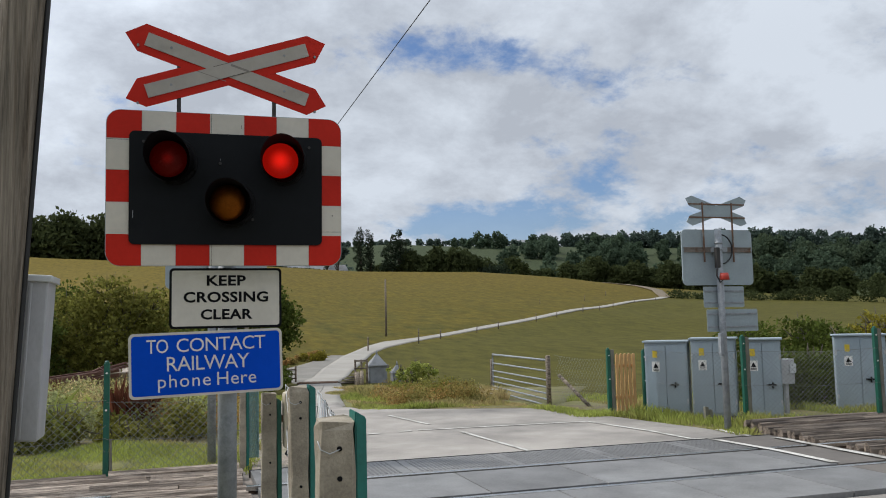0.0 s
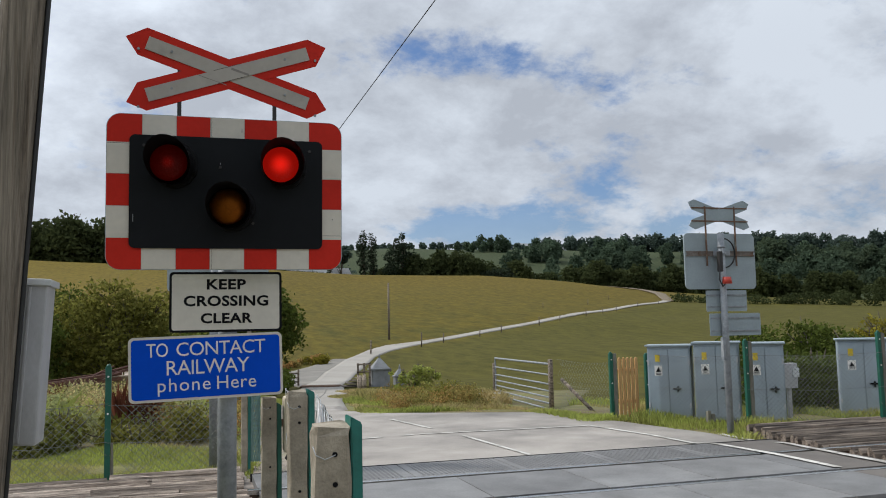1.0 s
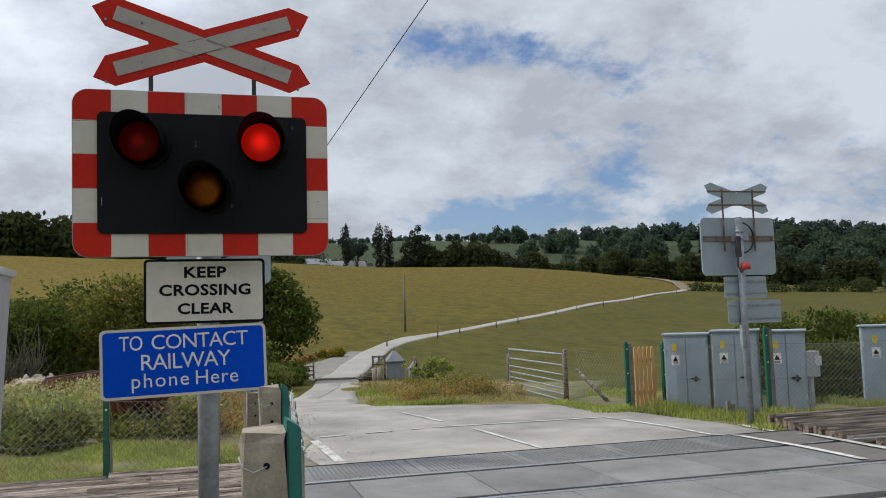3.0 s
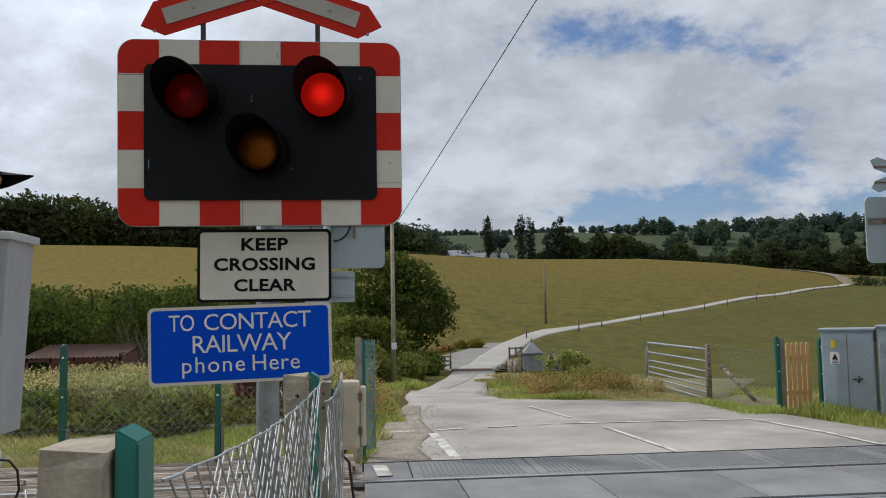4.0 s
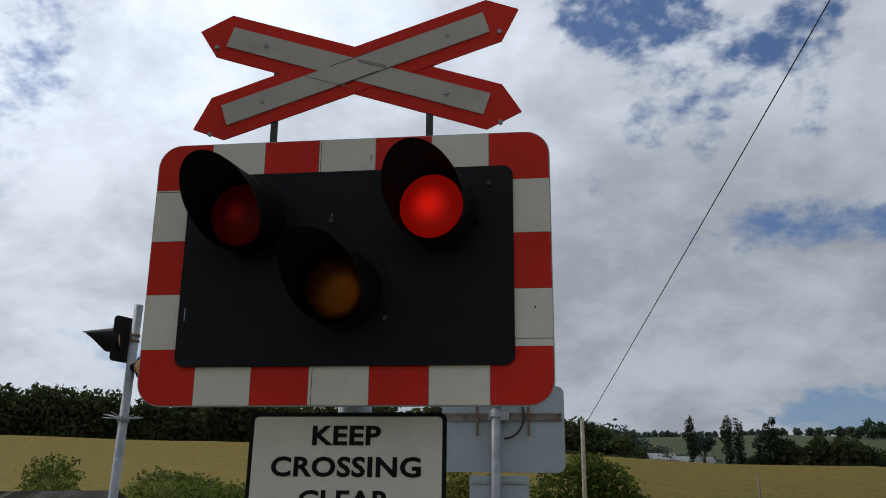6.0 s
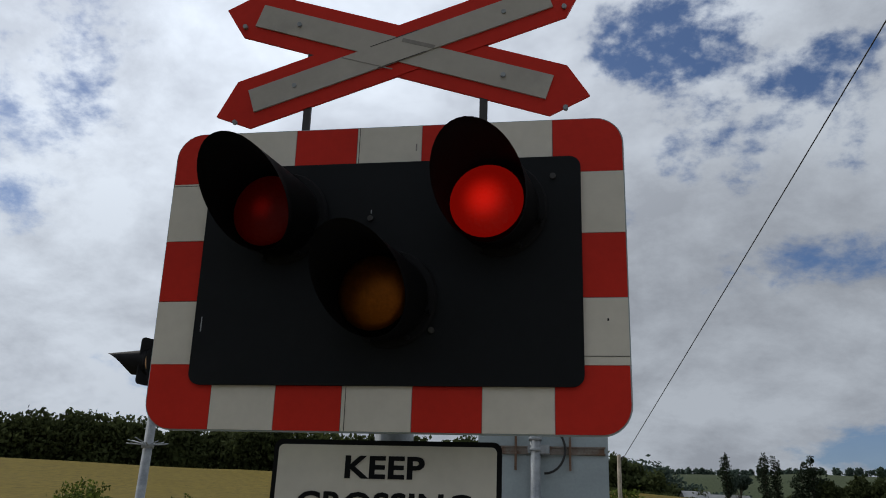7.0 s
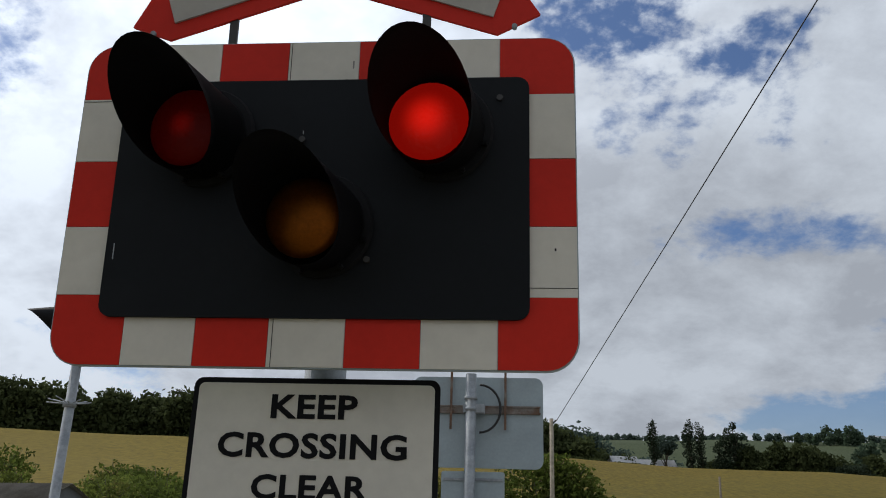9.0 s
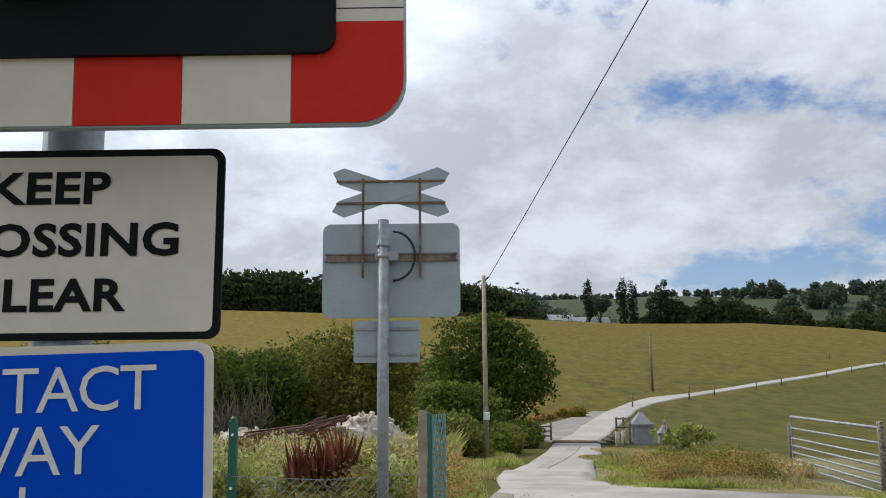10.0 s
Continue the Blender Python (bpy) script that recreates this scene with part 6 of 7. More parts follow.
def barns():
    barn = thing("barn", (-22.3, 33.6, -1.2), "low grey barn with a weathered corrugated roof", "barn", "", -23)
    h, e = 4.0, 2.6
    bm = bmesh.new()
    prism(bm, [(-7, 0), (2.6, 0), (2.6, e), (-7, e)], 0, 0.2)
    part("wall", bm, "block", barn)
    bm = bmesh.new()
    for x in (2.42,):
        b = bmesh.new()
        v = [b.verts.new(p) for p in ((0, 0.0, 0), (0, 5.0, 0), (0, 5.0, e), (0, 2.5, h), (0, 0.0, e))]
        b.faces.new(v)
        r = bmesh.ops.extrude_face_region(b, geom=b.faces[:])
        bmesh.ops.translate(b, vec=(0.2, 0, 0), verts=[g for g in r["geom"] if isinstance(g, bmesh.types.BMVert)])
        merge(bm, b, Matrix.Translation((x, 0, 0)))
    part("gable", bm, "block", barn)
    bm = bmesh.new()
    corrugated(bm, -7.3, 2.9, (-0.35, e - 0.12), (2.5, h + 0.06))
    roof = part("roof", bm, "fibre", barn, "weathered corrugated sheet roof")
    bm = bmesh.new()
    corrugated(bm, -7.3, 2.9, (5.35, e - 0.12), (2.5, h + 0.06))
    part("roof", bm, "fibre", barn)
    bm = bmesh.new()
    corrugated(bm, -3.4, -1.6, (0.5, e + 0.42), (1.5, e + 0.98))
    part("roof_light", bm, "label_white", roof, "pale roof sheet")
    z = ground_z(-7.7, 21.3) - 0.05
    shed = thing("open_shed", (-7.35, 21.3, z), "open shed with a faded red tin roof on red posts", "shed")
    shed.scale = (0.62, 0.62, 0.70)
    bm = bmesh.new()
    corrugated(bm, -2.2, 2.1, (-1.5, 1.62), (2.0, 2.05), 0.2, 0.03)
    part("roof", bm, "tin_red", shed, "faded red corrugated tin")
    for x in (-2.0, -1.0, 0.0, 1.0, 1.95):
        bm = bmesh.new()
        box(bm, x - 0.05, x + 0.05, -1.35, -1.25, 0, 1.64)
        part("post", bm, "steel_red", shed)
    bm = bmesh.new()
    box(bm, -2.1, 2.0, -1.35, -1.27, 1.45, 1.58)
    box(bm, -2.1, 2.0, -1.33, -1.29, 0.9, 0.96)
    part("beam", bm, "steel_red", shed)
    bm = bmesh.new()
    box(bm, -2.1, 2.0, 1.7, 1.8, 0, 1.95)
    box(bm, 1.92, 2.0, -1.3, 1.8, 0, 1.75)
    part("wall", bm, "steel_red", shed)
    # farmstead on the crest
    g = random.Random(5)
    for x, y, w, hh, yaw in ((38, 297, 9, 3.5, 12), (49, 300, 13, 4.0, 8), (112, 292, 6, 3, 20), (128, 290, 5, 2.4, 0), (262, 640, 14, 5, 10), (283, 632, 18, 5, -5), (306, 620, 12, 6, 15), (240, 648, 9, 5, 0)):
        z = ground_z(x, y) - 0.4
        house = thing("farm_house", (x, y, z), "pale farm building with a grey pitched roof on the crest", "house", "farm buildings on the crest", yaw)
        bm = bmesh.new()
        box(bm, -w / 2, w / 2, 0, 6, 0, hh)
        part("wall", bm, "far_wall", house)
        bm = bmesh.new()
        b = bmesh.new()
        v = [b.verts.new(p) for p in ((-w / 2 - 0.3, -0.4, hh), (w / 2 + 0.3, -0.4, hh), (w / 2 + 0.3, 3, hh + 2.4), (-w / 2 - 0.3, 3, hh + 2.4), (w / 2 + 0.3, 6.4, hh), (-w / 2 - 0.3, 6.4, hh))]
        for f in ((0, 1, 2, 3), (3, 2, 4, 5), (1, 4, 2), (0, 3, 5), (0, 5, 4, 1)):
            b.faces.new([v[i] for i in f])
        merge(bm, b)
        part("roof", bm, "far_roof", house)
        for k in range(3):
            bm = bmesh.new()
            box(bm, -w * 0.35 + k * w * 0.3, -w * 0.35 + k * w * 0.3 + 1.0, -0.05, 0.0, 1.0, 2.2)
            part("window", bm, "ink", house)


barns()


# ---- trees and hedges ----
def tree(name, x, y, blobs, count, size, stuff, seed, label, category="tree", trunk=0.14, group="", twigs=0, flat=0.0):
    """Blobs are relative to the foot: (x, y, z, rx, ry, rz)."""
    z = ground_z(x, y) - 0.05
    t = thing(name, (x, y, z), label, category, group)
    rnd = random.Random(seed)
    bm = bmesh.new()
    top = max(b[2] for b in blobs)
    tube(bm, [(0, 0, 0), (0.05 * top, 0, top * 0.35), (0.02 * top, 0.02, top * 0.7)], [trunk, trunk * 0.75, trunk * 0.35], 8)
    for b in blobs:
        tube(bm, [(0.03 * top, 0, min(top, b[2]) * 0.4), (b[0] * 0.6, b[1] * 0.6, b[2] * 0.8), (b[0], b[1], b[2] + b[5] * 0.5)], [trunk * 0.5, trunk * 0.3, trunk * 0.08], 6)
    for k in range(twigs):
        b = rnd.choice(blobs)
        a, e = rnd.uniform(0, 6.28), rnd.uniform(0.2, 1.4)
        d = Vector((math.cos(a) * math.cos(e) * b[3], math.sin(a) * math.cos(e) * b[4], math.sin(e) * b[5]))
        c = Vector(b[:3])
        tube(bm, [c, c + d * 0.7, c + d * 1.15 + Vector((0, 0, 0.1))], [0.03, 0.018, 0.005], 4)
    part("trunk", bm, "bark", t, "brown trunk and limbs")
    v, f = leaves(blobs, count, size, seed, flat)
    part_ob = raw("crown", v.tolist(), f.tolist(), stuff, t, "dense small leaves")
    return t


def lumps(seed, n, spread, low, high, r0, r1, squash=0.85):
    g = random.Random(seed)
    out = []
    for i in range(n):
        a, d = g.uniform(0, 6.28), math.sqrt(g.random())
        r = g.uniform(r0, r1)
        out.append((spread[0] * d * math.cos(a), spread[1] * d * math.sin(a), g.uniform(low, high), r, r, r * squash))
    return out


def hedges():
    # the dark round tree on the lane and the brambles round it
    tree("hawthorn_tree", 1.9, 37.0, [(0.9, 0, 3.2, 1.9, 1.8, 1.7), (-0.6, 0.4, 4.2, 1.7, 1.6, 1.5), (1.1, 0, 4.6, 1.1, 1.1, 0.9), (1.9, 0, 2.9, 1.3, 1.2, 1.3), (-1.2, 0, 2.6, 1.4, 1.4, 1.5), (0.0, 0, 1.4, 1.6, 1.5, 1.2), (0.3, 0, 5.2, 0.9, 0.9, 0.7)], 15000, 0.10, "leaf_oak", 21, "dark green rounded hawthorn tree beside the lane", twigs=30)
    tree("bramble_bush", 0.8, 27.6, lumps(22, 15, (1.15, 0.9), 0.3, 1.95, 0.45, 0.72), 15000, 0.065, "leaf_bramble", 22, "sprawling green bramble bush at the lane side", "bush", 0.05, "bushes by the lane", 20)
    tree("bramble_bush", -0.6, 32.5, lumps(23, 9, (2.0, 1.2), 0.5, 2.6, 0.6, 1.1), 9000, 0.08, "leaf_olive", 23, "olive green bramble bush below the telegraph pole", "bush", 0.05, "bushes by the lane", 20)
    tree("bramble_bush", 2.15, 27.0, lumps(24, 12, (0.45, 3.0), 0.0, 0.6, 0.35, 0.6), 8000, 0.06, "leaf_bramble", 24, "low bramble bush beside the lane", "bush", 0.04, "bushes by the lane", 15)
    tree("bramble_bush", 3.2, 33.0, lumps(38, 10, (0.6, 1.9), 0.1, 0.9, 0.4, 0.7), 8000, 0.065, "leaf_oak", 38, "dark green bramble bush at the lane edge", "bush", 0.05, "bushes by the lane", 20)
    tree("nettle_clump", 6.3, 20.4, lumps(39, 34, (0.75, 0.5), 0.05, 0.95, 0.07, 0.17), 5500, 0.034, "grass_green", 39, "tall leafy green nettle clump on the bank", "weeds", 0.015, "", 40)
    tree("willow_bush", -3.6, 31.0, [(0, 0, 2.4, 1.7, 1.4, 1.6), (-1.2, 0.3, 2.9, 1.4, 1.2, 1.3), (1.1, 0, 2.6, 1.4, 1.2, 1.6), (0.3, 0, 3.9, 1.0, 1.0, 0.9), (-2.0, 0, 1.7, 1.2, 1.2, 1.2), (2.0, 0, 3.4, 0.9, 0.9, 0.9), (0, 0, 1.0, 2.4, 1.4, 1.0)], 15000, 0.085, "leaf_olive", 25, "tall olive green willow bush behind the verge", "bush", 0.08, "bushes behind the verge", 50)
    tree("elder_bush", -7.2, 29.0, lumps(26, 10, (2.0, 1.2), 0.8, 2.9, 0.7, 1.2), 12000, 0.085, "leaf_oak", 26, "dark green elder bush behind the verge", "bush", 0.08, "bushes behind the verge", 40)
    tree("elder_bush", -11.4, 27.5, lumps(27, 13, (2.6, 1.3), 0.8, 3.5, 0.8, 1.3), 15000, 0.085, "leaf_oak", 27, "broad dark green elder bush behind the verge", "bush", 0.08, "bushes behind the verge", 40)
    tree("bramble_bush", -9.5, 17.4, lumps(33, 14, (1.3, 0.8), 0.3, 1.25, 0.35, 0.62), 12000, 0.055, "leaf_bramble", 33, "mounded bramble bush on the verge", "bush", 0.04, "bushes behind the verge", 20)
    tree("elder_bush", -16.0, 38.0, lumps(28, 14, (3.6, 1.5), 0.6, 3.6, 0.8, 1.4), 14000, 0.095, "leaf_bramble", 28, "broad mid-green bush behind the verge", "bush", 0.08, "bushes behind the verge", 40)
    tree("elder_bush", -25.0, 46.0, lumps(29, 18, (5.5, 1.8), 0.8, 4.0, 1.0, 1.7), 16000, 0.12, "leaf_bramble", 29, "long green thicket behind the barn", "bush", 0.1, "bushes behind the verge", 40)
    tree("elder_bush", -14.0, 52.0, lumps(30, 18, (9.0, 2.5), 1.5, 4.2, 1.2, 2.0), 16000, 0.14, "leaf_oak", 30, "dark green thicket below the grain field", "bush", 0.1, "bushes behind the verge", 40)
    tree("elder_bush", -30.0, 58.0, lumps(31, 18, (9.0, 2.5), 1.5, 4.6, 1.2, 2.0), 14000, 0.15, "leaf_oak", 31, "dark green thicket behind the barn", "bush", 0.1, "bushes behind the verge", 40)
    tree("elder_bush", -5.0, 47.0, lumps(32, 12, (5.0, 2.0), 0.8, 3.4, 1.0, 1.7), 12000, 0.12, "leaf_oak", 32, "dark green thicket behind the willow", "bush", 0.1, "bushes behind the verge", 40)
    tree("bramble_bush", 0.3, 21.5, lumps(40, 16, (0.9, 2.6), 0.1, 0.9, 0.4, 0.65), 11000, 0.055, "leaf_bramble", 40, "low sprawling bramble at the lane side", "bush", 0.04, "bushes by the lane", 20)
    # brambles behind the fence on the track side
    tree("bramble_bush", -3.8, 8.7, lumps(34, 22, (3.4, 0.5), 0.05, 0.45, 0.22, 0.4), 15000, 0.040, "leaf_bramble", 34, "tangled bramble bank behind the fence", "bush", 0.03, "brambles behind the fence", 40)
    tree("bramble_bush", -1.0, 9.1, lumps(35, 9, (1.2, 0.5), 0.0, 0.35, 0.2, 0.36), 6000, 0.040, "leaf_olive", 35, "low tangled bramble bank behind the fence", "bush", 0.03, "brambles behind the fence", 40)
    # the yellowing bush by the cabinets
    tree("privet_bush", 12.6, 10.6, lumps(36, 18, (2.2, 0.9), 0.3, 1.35, 0.4, 0.65), 13000, 0.05, "leaf_oak", 36, "dark green privet bush behind the mesh fence", "bush", 0.05, "bushes by the cabinets", 40)
    tree("privet_bush", 10.9, 9.0, lumps(41, 12, (1.1, 0.6), 0.1, 0.95, 0.3, 0.5), 9000, 0.045, "leaf_oak", 41, "dark green privet bush beside the meter box", "bush", 0.04, "bushes by the cabinets", 30)
    tree("privet_bush", 14.9, 11.0, lumps(37, 9, (1.2, 0.8), 0.6, 1.7, 0.4, 0.6), 7000, 0.05, "leaf_yellow", 37, "yellowing privet bush behind the mesh fence", "bush", 0.05, "bushes by the cabinets", 60)
    tree("broom_bush", 9.0, 59.8, lumps(42, 9, (0.9, 0.5), 0.15, 0.6, 0.25, 0.45), 3500, 0.06, "leaf_yellow", 42, "small yellow-green broom bush at the lane side", "bush", 0.04, "", 10)
    # a bare thorn
    x, y = -6.3, 25.5
    t = thing("thorn_bush", (x, y, ground_z(x, y)), "bare twiggy dead thorn bush", "bush")
    rnd = random.Random(3)
    bm = bmesh.new()
    for k in range(70):
        a, e = rnd.uniform(0, 6.28), rnd.uniform(0.7, 1.4)
        h = rnd.uniform(1.4, 2.9)
        p = Vector((0.2 * math.cos(a), 0.2 * math.sin(a), 0))
        q = p + Vector((math.cos(a) * math.cos(e), math.sin(a) * math.cos(e), math.sin(e))) * h * 0.6
        tube(bm, [p, q, q + Vector((rnd.uniform(-0.4, 0.4), rnd.uniform(-0.4, 0.4), h * 0.4))], [0.03, 0.018, 0.004], 4)
        for j in range(3):
            r = p.lerp(q, rnd.uniform(0.5, 1))
            tube(bm, [r, r + Vector((rnd.uniform(-0.5, 0.5), rnd.uniform(-0.3, 0.3), rnd.uniform(0.1, 0.6)))], [0.01, 0.004], 3)
    part("branch_tangle", bm, "twig", t)


hedges()


def crest_trees():
    def poplar(x, y, h, seed):
        g = random.Random(seed)
        blobs = [(g.uniform(-0.03, 0.03) * h, 0, h * (0.16 + 0.082 * i), h * 0.088 * w * g.uniform(0.8, 1.25), h * 0.08 * w, h * g.uniform(0.06, 0.10)) for i, w in enumerate((0.45, 0.7, 0.95, 1.15, 1.0, 1.2, 1.05, 1.0, 0.85, 0.5))]
        tree("poplar_tree", x, y, blobs, 2000, 0.30, "leaf_dark", seed, "slender dark poplar tree on the crest", trunk=0.25, group="poplars on the crest", twigs=30)
    poplar(46.5, 293, 18.0, 51)
    poplar(58.8, 295, 20.0, 52)
    poplar(62.6, 296, 19.6, 53)
    # its haze is only the bluish leaf colour
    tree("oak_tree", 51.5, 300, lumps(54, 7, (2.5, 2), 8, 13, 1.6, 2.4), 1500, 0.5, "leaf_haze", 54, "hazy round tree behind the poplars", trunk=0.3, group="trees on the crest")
    cedar = [(0.4, 0, 16.6, 1.2, 1.0, 1.4), (-1.8, 0, 15.0, 1.2, 1.0, 1.2), (-1.5, 0, 12.5, 3.0, 2.5, 1.6), (1.6, 0, 13.2, 2.6, 2.2, 1.5), (-3.0, 0, 10.0, 3.4, 2.8, 2.0), (2.8, 0, 9.8, 3.6, 3, 2.0), (0, 0, 7.0, 5.6, 4, 2.6), (-3.5, 0, 4.5, 3.6, 3, 2.4), (3.8, 0, 4.2, 3.6, 3, 2.6), (0, 0, 2.5, 6.5, 3, 2.4)]
    tree("cedar_tree", 73.5, 296, [(a, b, c * 1.1, d, e, f * 1.08) for a, b, c, d, e, f in cedar], 5200, 0.42, "leaf_dark", 55, "broad dark ragged cedar on the crest", trunk=0.5, group="trees on the crest", twigs=80)
    tree("oak_tree", 109.5, 287, [(0, 0, 5.4, 4.6, 5, 2.6), (-3.5, 0, 4.6, 4, 4, 2.6), (4.2, 0, 4.7, 4.0, 4, 2.6), (0, 0, 3.8, 6.5, 5, 3.0), (6.5, 0, 4.5, 3.2, 3, 2.8), (-6.0, 0, 4.2, 3.2, 3, 2.8)], 5200, 0.45, "leaf_dark", 56, "broad dark domed oak on the crest", trunk=0.6, group="trees on the crest")
    for i, (x, y, h) in enumerate(((84, 297, 5.5), (89, 300, 6.5), (95, 296, 6), (100, 292, 5.5), (119, 288, 5.5), (125, 284, 5), (37, 302, 6), (66, 300, 7), (80, 299, 6))):
        tree("oak_tree", x, y, lumps(60 + i, 9, (4.2, 2.5), h * 0.25, h * 0.8, 2.0, 3.0), 2000, 0.45, "leaf_far", 60 + i, "dull green tree in the belt along the crest", trunk=0.3, group="trees on the crest")


crest_trees()


def wood(name, line, count, leaf, tall, size, stuff, seed, label, depth=10, step=5.0, lift=0.0, vary=0.35):
    """A belt of far woodland along (x, y, height factor): crowns of many small leaf faces."""
    g = random.Random(seed)
    blobs = []
    for (x0, y0, a), (x1, y1, b) in zip(line, line[1:]):
        n = max(1, int(math.hypot(x1 - x0, y1 - y0) / step))
        for i in range(n):
            t = (i + g.random()) / n
            x, y = x0 + (x1 - x0) * t + g.uniform(-1, 1) * step * 0.4, y0 + (y1 - y0) * t + g.uniform(0, depth)
            h = tall * (a + (b - a) * t) * g.uniform(1 - vary, 1 + vary * 0.5)
            z = ground_z(x, y) + lift
            r = max(step * g.uniform(0.5, 0.85), h * g.uniform(0.26, 0.42))
            for q, k in ((0.08, 0.9), (0.25, 1.05), (0.45, 1.1), (0.64, 0.98), (0.80, 0.68)):
                blobs.append((x + g.uniform(-1, 1) * r * 0.4, y, z + h * q, r * k, r * k, h * 0.20))
    v, f = leaves(blobs, count, size, seed)
    tagged(raw(name, v.tolist(), f.tolist(), stuff), label, "wood", kind="stuff")


wood("wood_left", [(-270, 200, 1), (-190, 250, 1.0), (-140, 275, 1.0), (-100, 288, 1.0), (-60, 295, 0.95), (-25, 298, 0.9), (2, 299, 0.86), (22, 300, 0.72), (28, 301, 0.5)], 220000, 0.5, 21, 0.85, "leaf_far", 71, "dark far wood along the hilltop", step=3.4, vary=0.16)
# leaf_haze and leaf_slope belts: air haze is painted into the leaf tint
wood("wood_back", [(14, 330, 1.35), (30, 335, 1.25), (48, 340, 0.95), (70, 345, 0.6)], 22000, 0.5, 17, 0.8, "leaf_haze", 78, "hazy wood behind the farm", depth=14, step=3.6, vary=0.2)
wood("wood_middle", [(76, 288, 0.95), (90, 288, 1.15), (104, 288, 1.05), (114, 284, 0.95), (121, 279, 0.78), (131, 272, 0.72), (136, 270, 0.95), (150, 260, 1.0), (165, 246, 1.0), (180, 232, 1.0)], 130000, 0.5, 11.5, 0.55, "leaf_far", 72, "dark far wood below the ridge", step=2.6, vary=0.25)
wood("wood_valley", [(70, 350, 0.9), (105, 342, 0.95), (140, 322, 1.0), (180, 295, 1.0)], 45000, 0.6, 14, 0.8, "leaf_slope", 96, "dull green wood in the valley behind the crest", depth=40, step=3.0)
wood("wood_farm", [(34, 306, 0.7), (48, 307, 0.8), (62, 306, 0.9), (78, 303, 0.9)], 16000, 0.5, 6, 0.45, "leaf_far", 79, "dark shrubs behind the farm buildings", depth=5, step=2.4, vary=0.3)
wood("wood_right", [(150, 262, 0.6), (165, 246, 0.68), (185, 225, 0.75), (198, 207, 0.68), (206, 198, 0.45)], 50000, 0.5, 14.5, 0.6, "leaf_far", 73, "dark far wood behind the lower pasture", depth=26, step=4.2, vary=0.42)
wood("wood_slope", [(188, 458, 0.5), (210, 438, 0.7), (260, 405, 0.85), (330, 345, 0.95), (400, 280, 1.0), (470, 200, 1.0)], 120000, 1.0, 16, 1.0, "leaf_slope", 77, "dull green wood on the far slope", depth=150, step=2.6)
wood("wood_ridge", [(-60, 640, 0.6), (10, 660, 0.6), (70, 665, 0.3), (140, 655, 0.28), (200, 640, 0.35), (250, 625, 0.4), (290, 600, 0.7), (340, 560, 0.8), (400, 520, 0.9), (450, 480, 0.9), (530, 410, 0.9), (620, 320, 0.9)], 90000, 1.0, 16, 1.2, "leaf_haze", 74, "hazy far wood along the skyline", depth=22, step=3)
wood("hedge_low", [(118, 186, 0.3), (134, 176, 0.35), (150, 168, 0.5), (172, 160, 0.9), (190, 148, 0.9)], 9000, 0.4, 7, 0.32, "leaf_far", 75, "dark hedge at the foot of the pasture", depth=4, step=4)
wood("hedge_crest", [(-12, 276, 0.5), (20, 280, 0.35), (44, 282, 0.3), (80, 281, 0.3), (112, 272, 0.3)], 6000, 0.4, 4.5, 0.3, "leaf_far", 76, "low ragged hedge along the crest", depth=3, step=4)


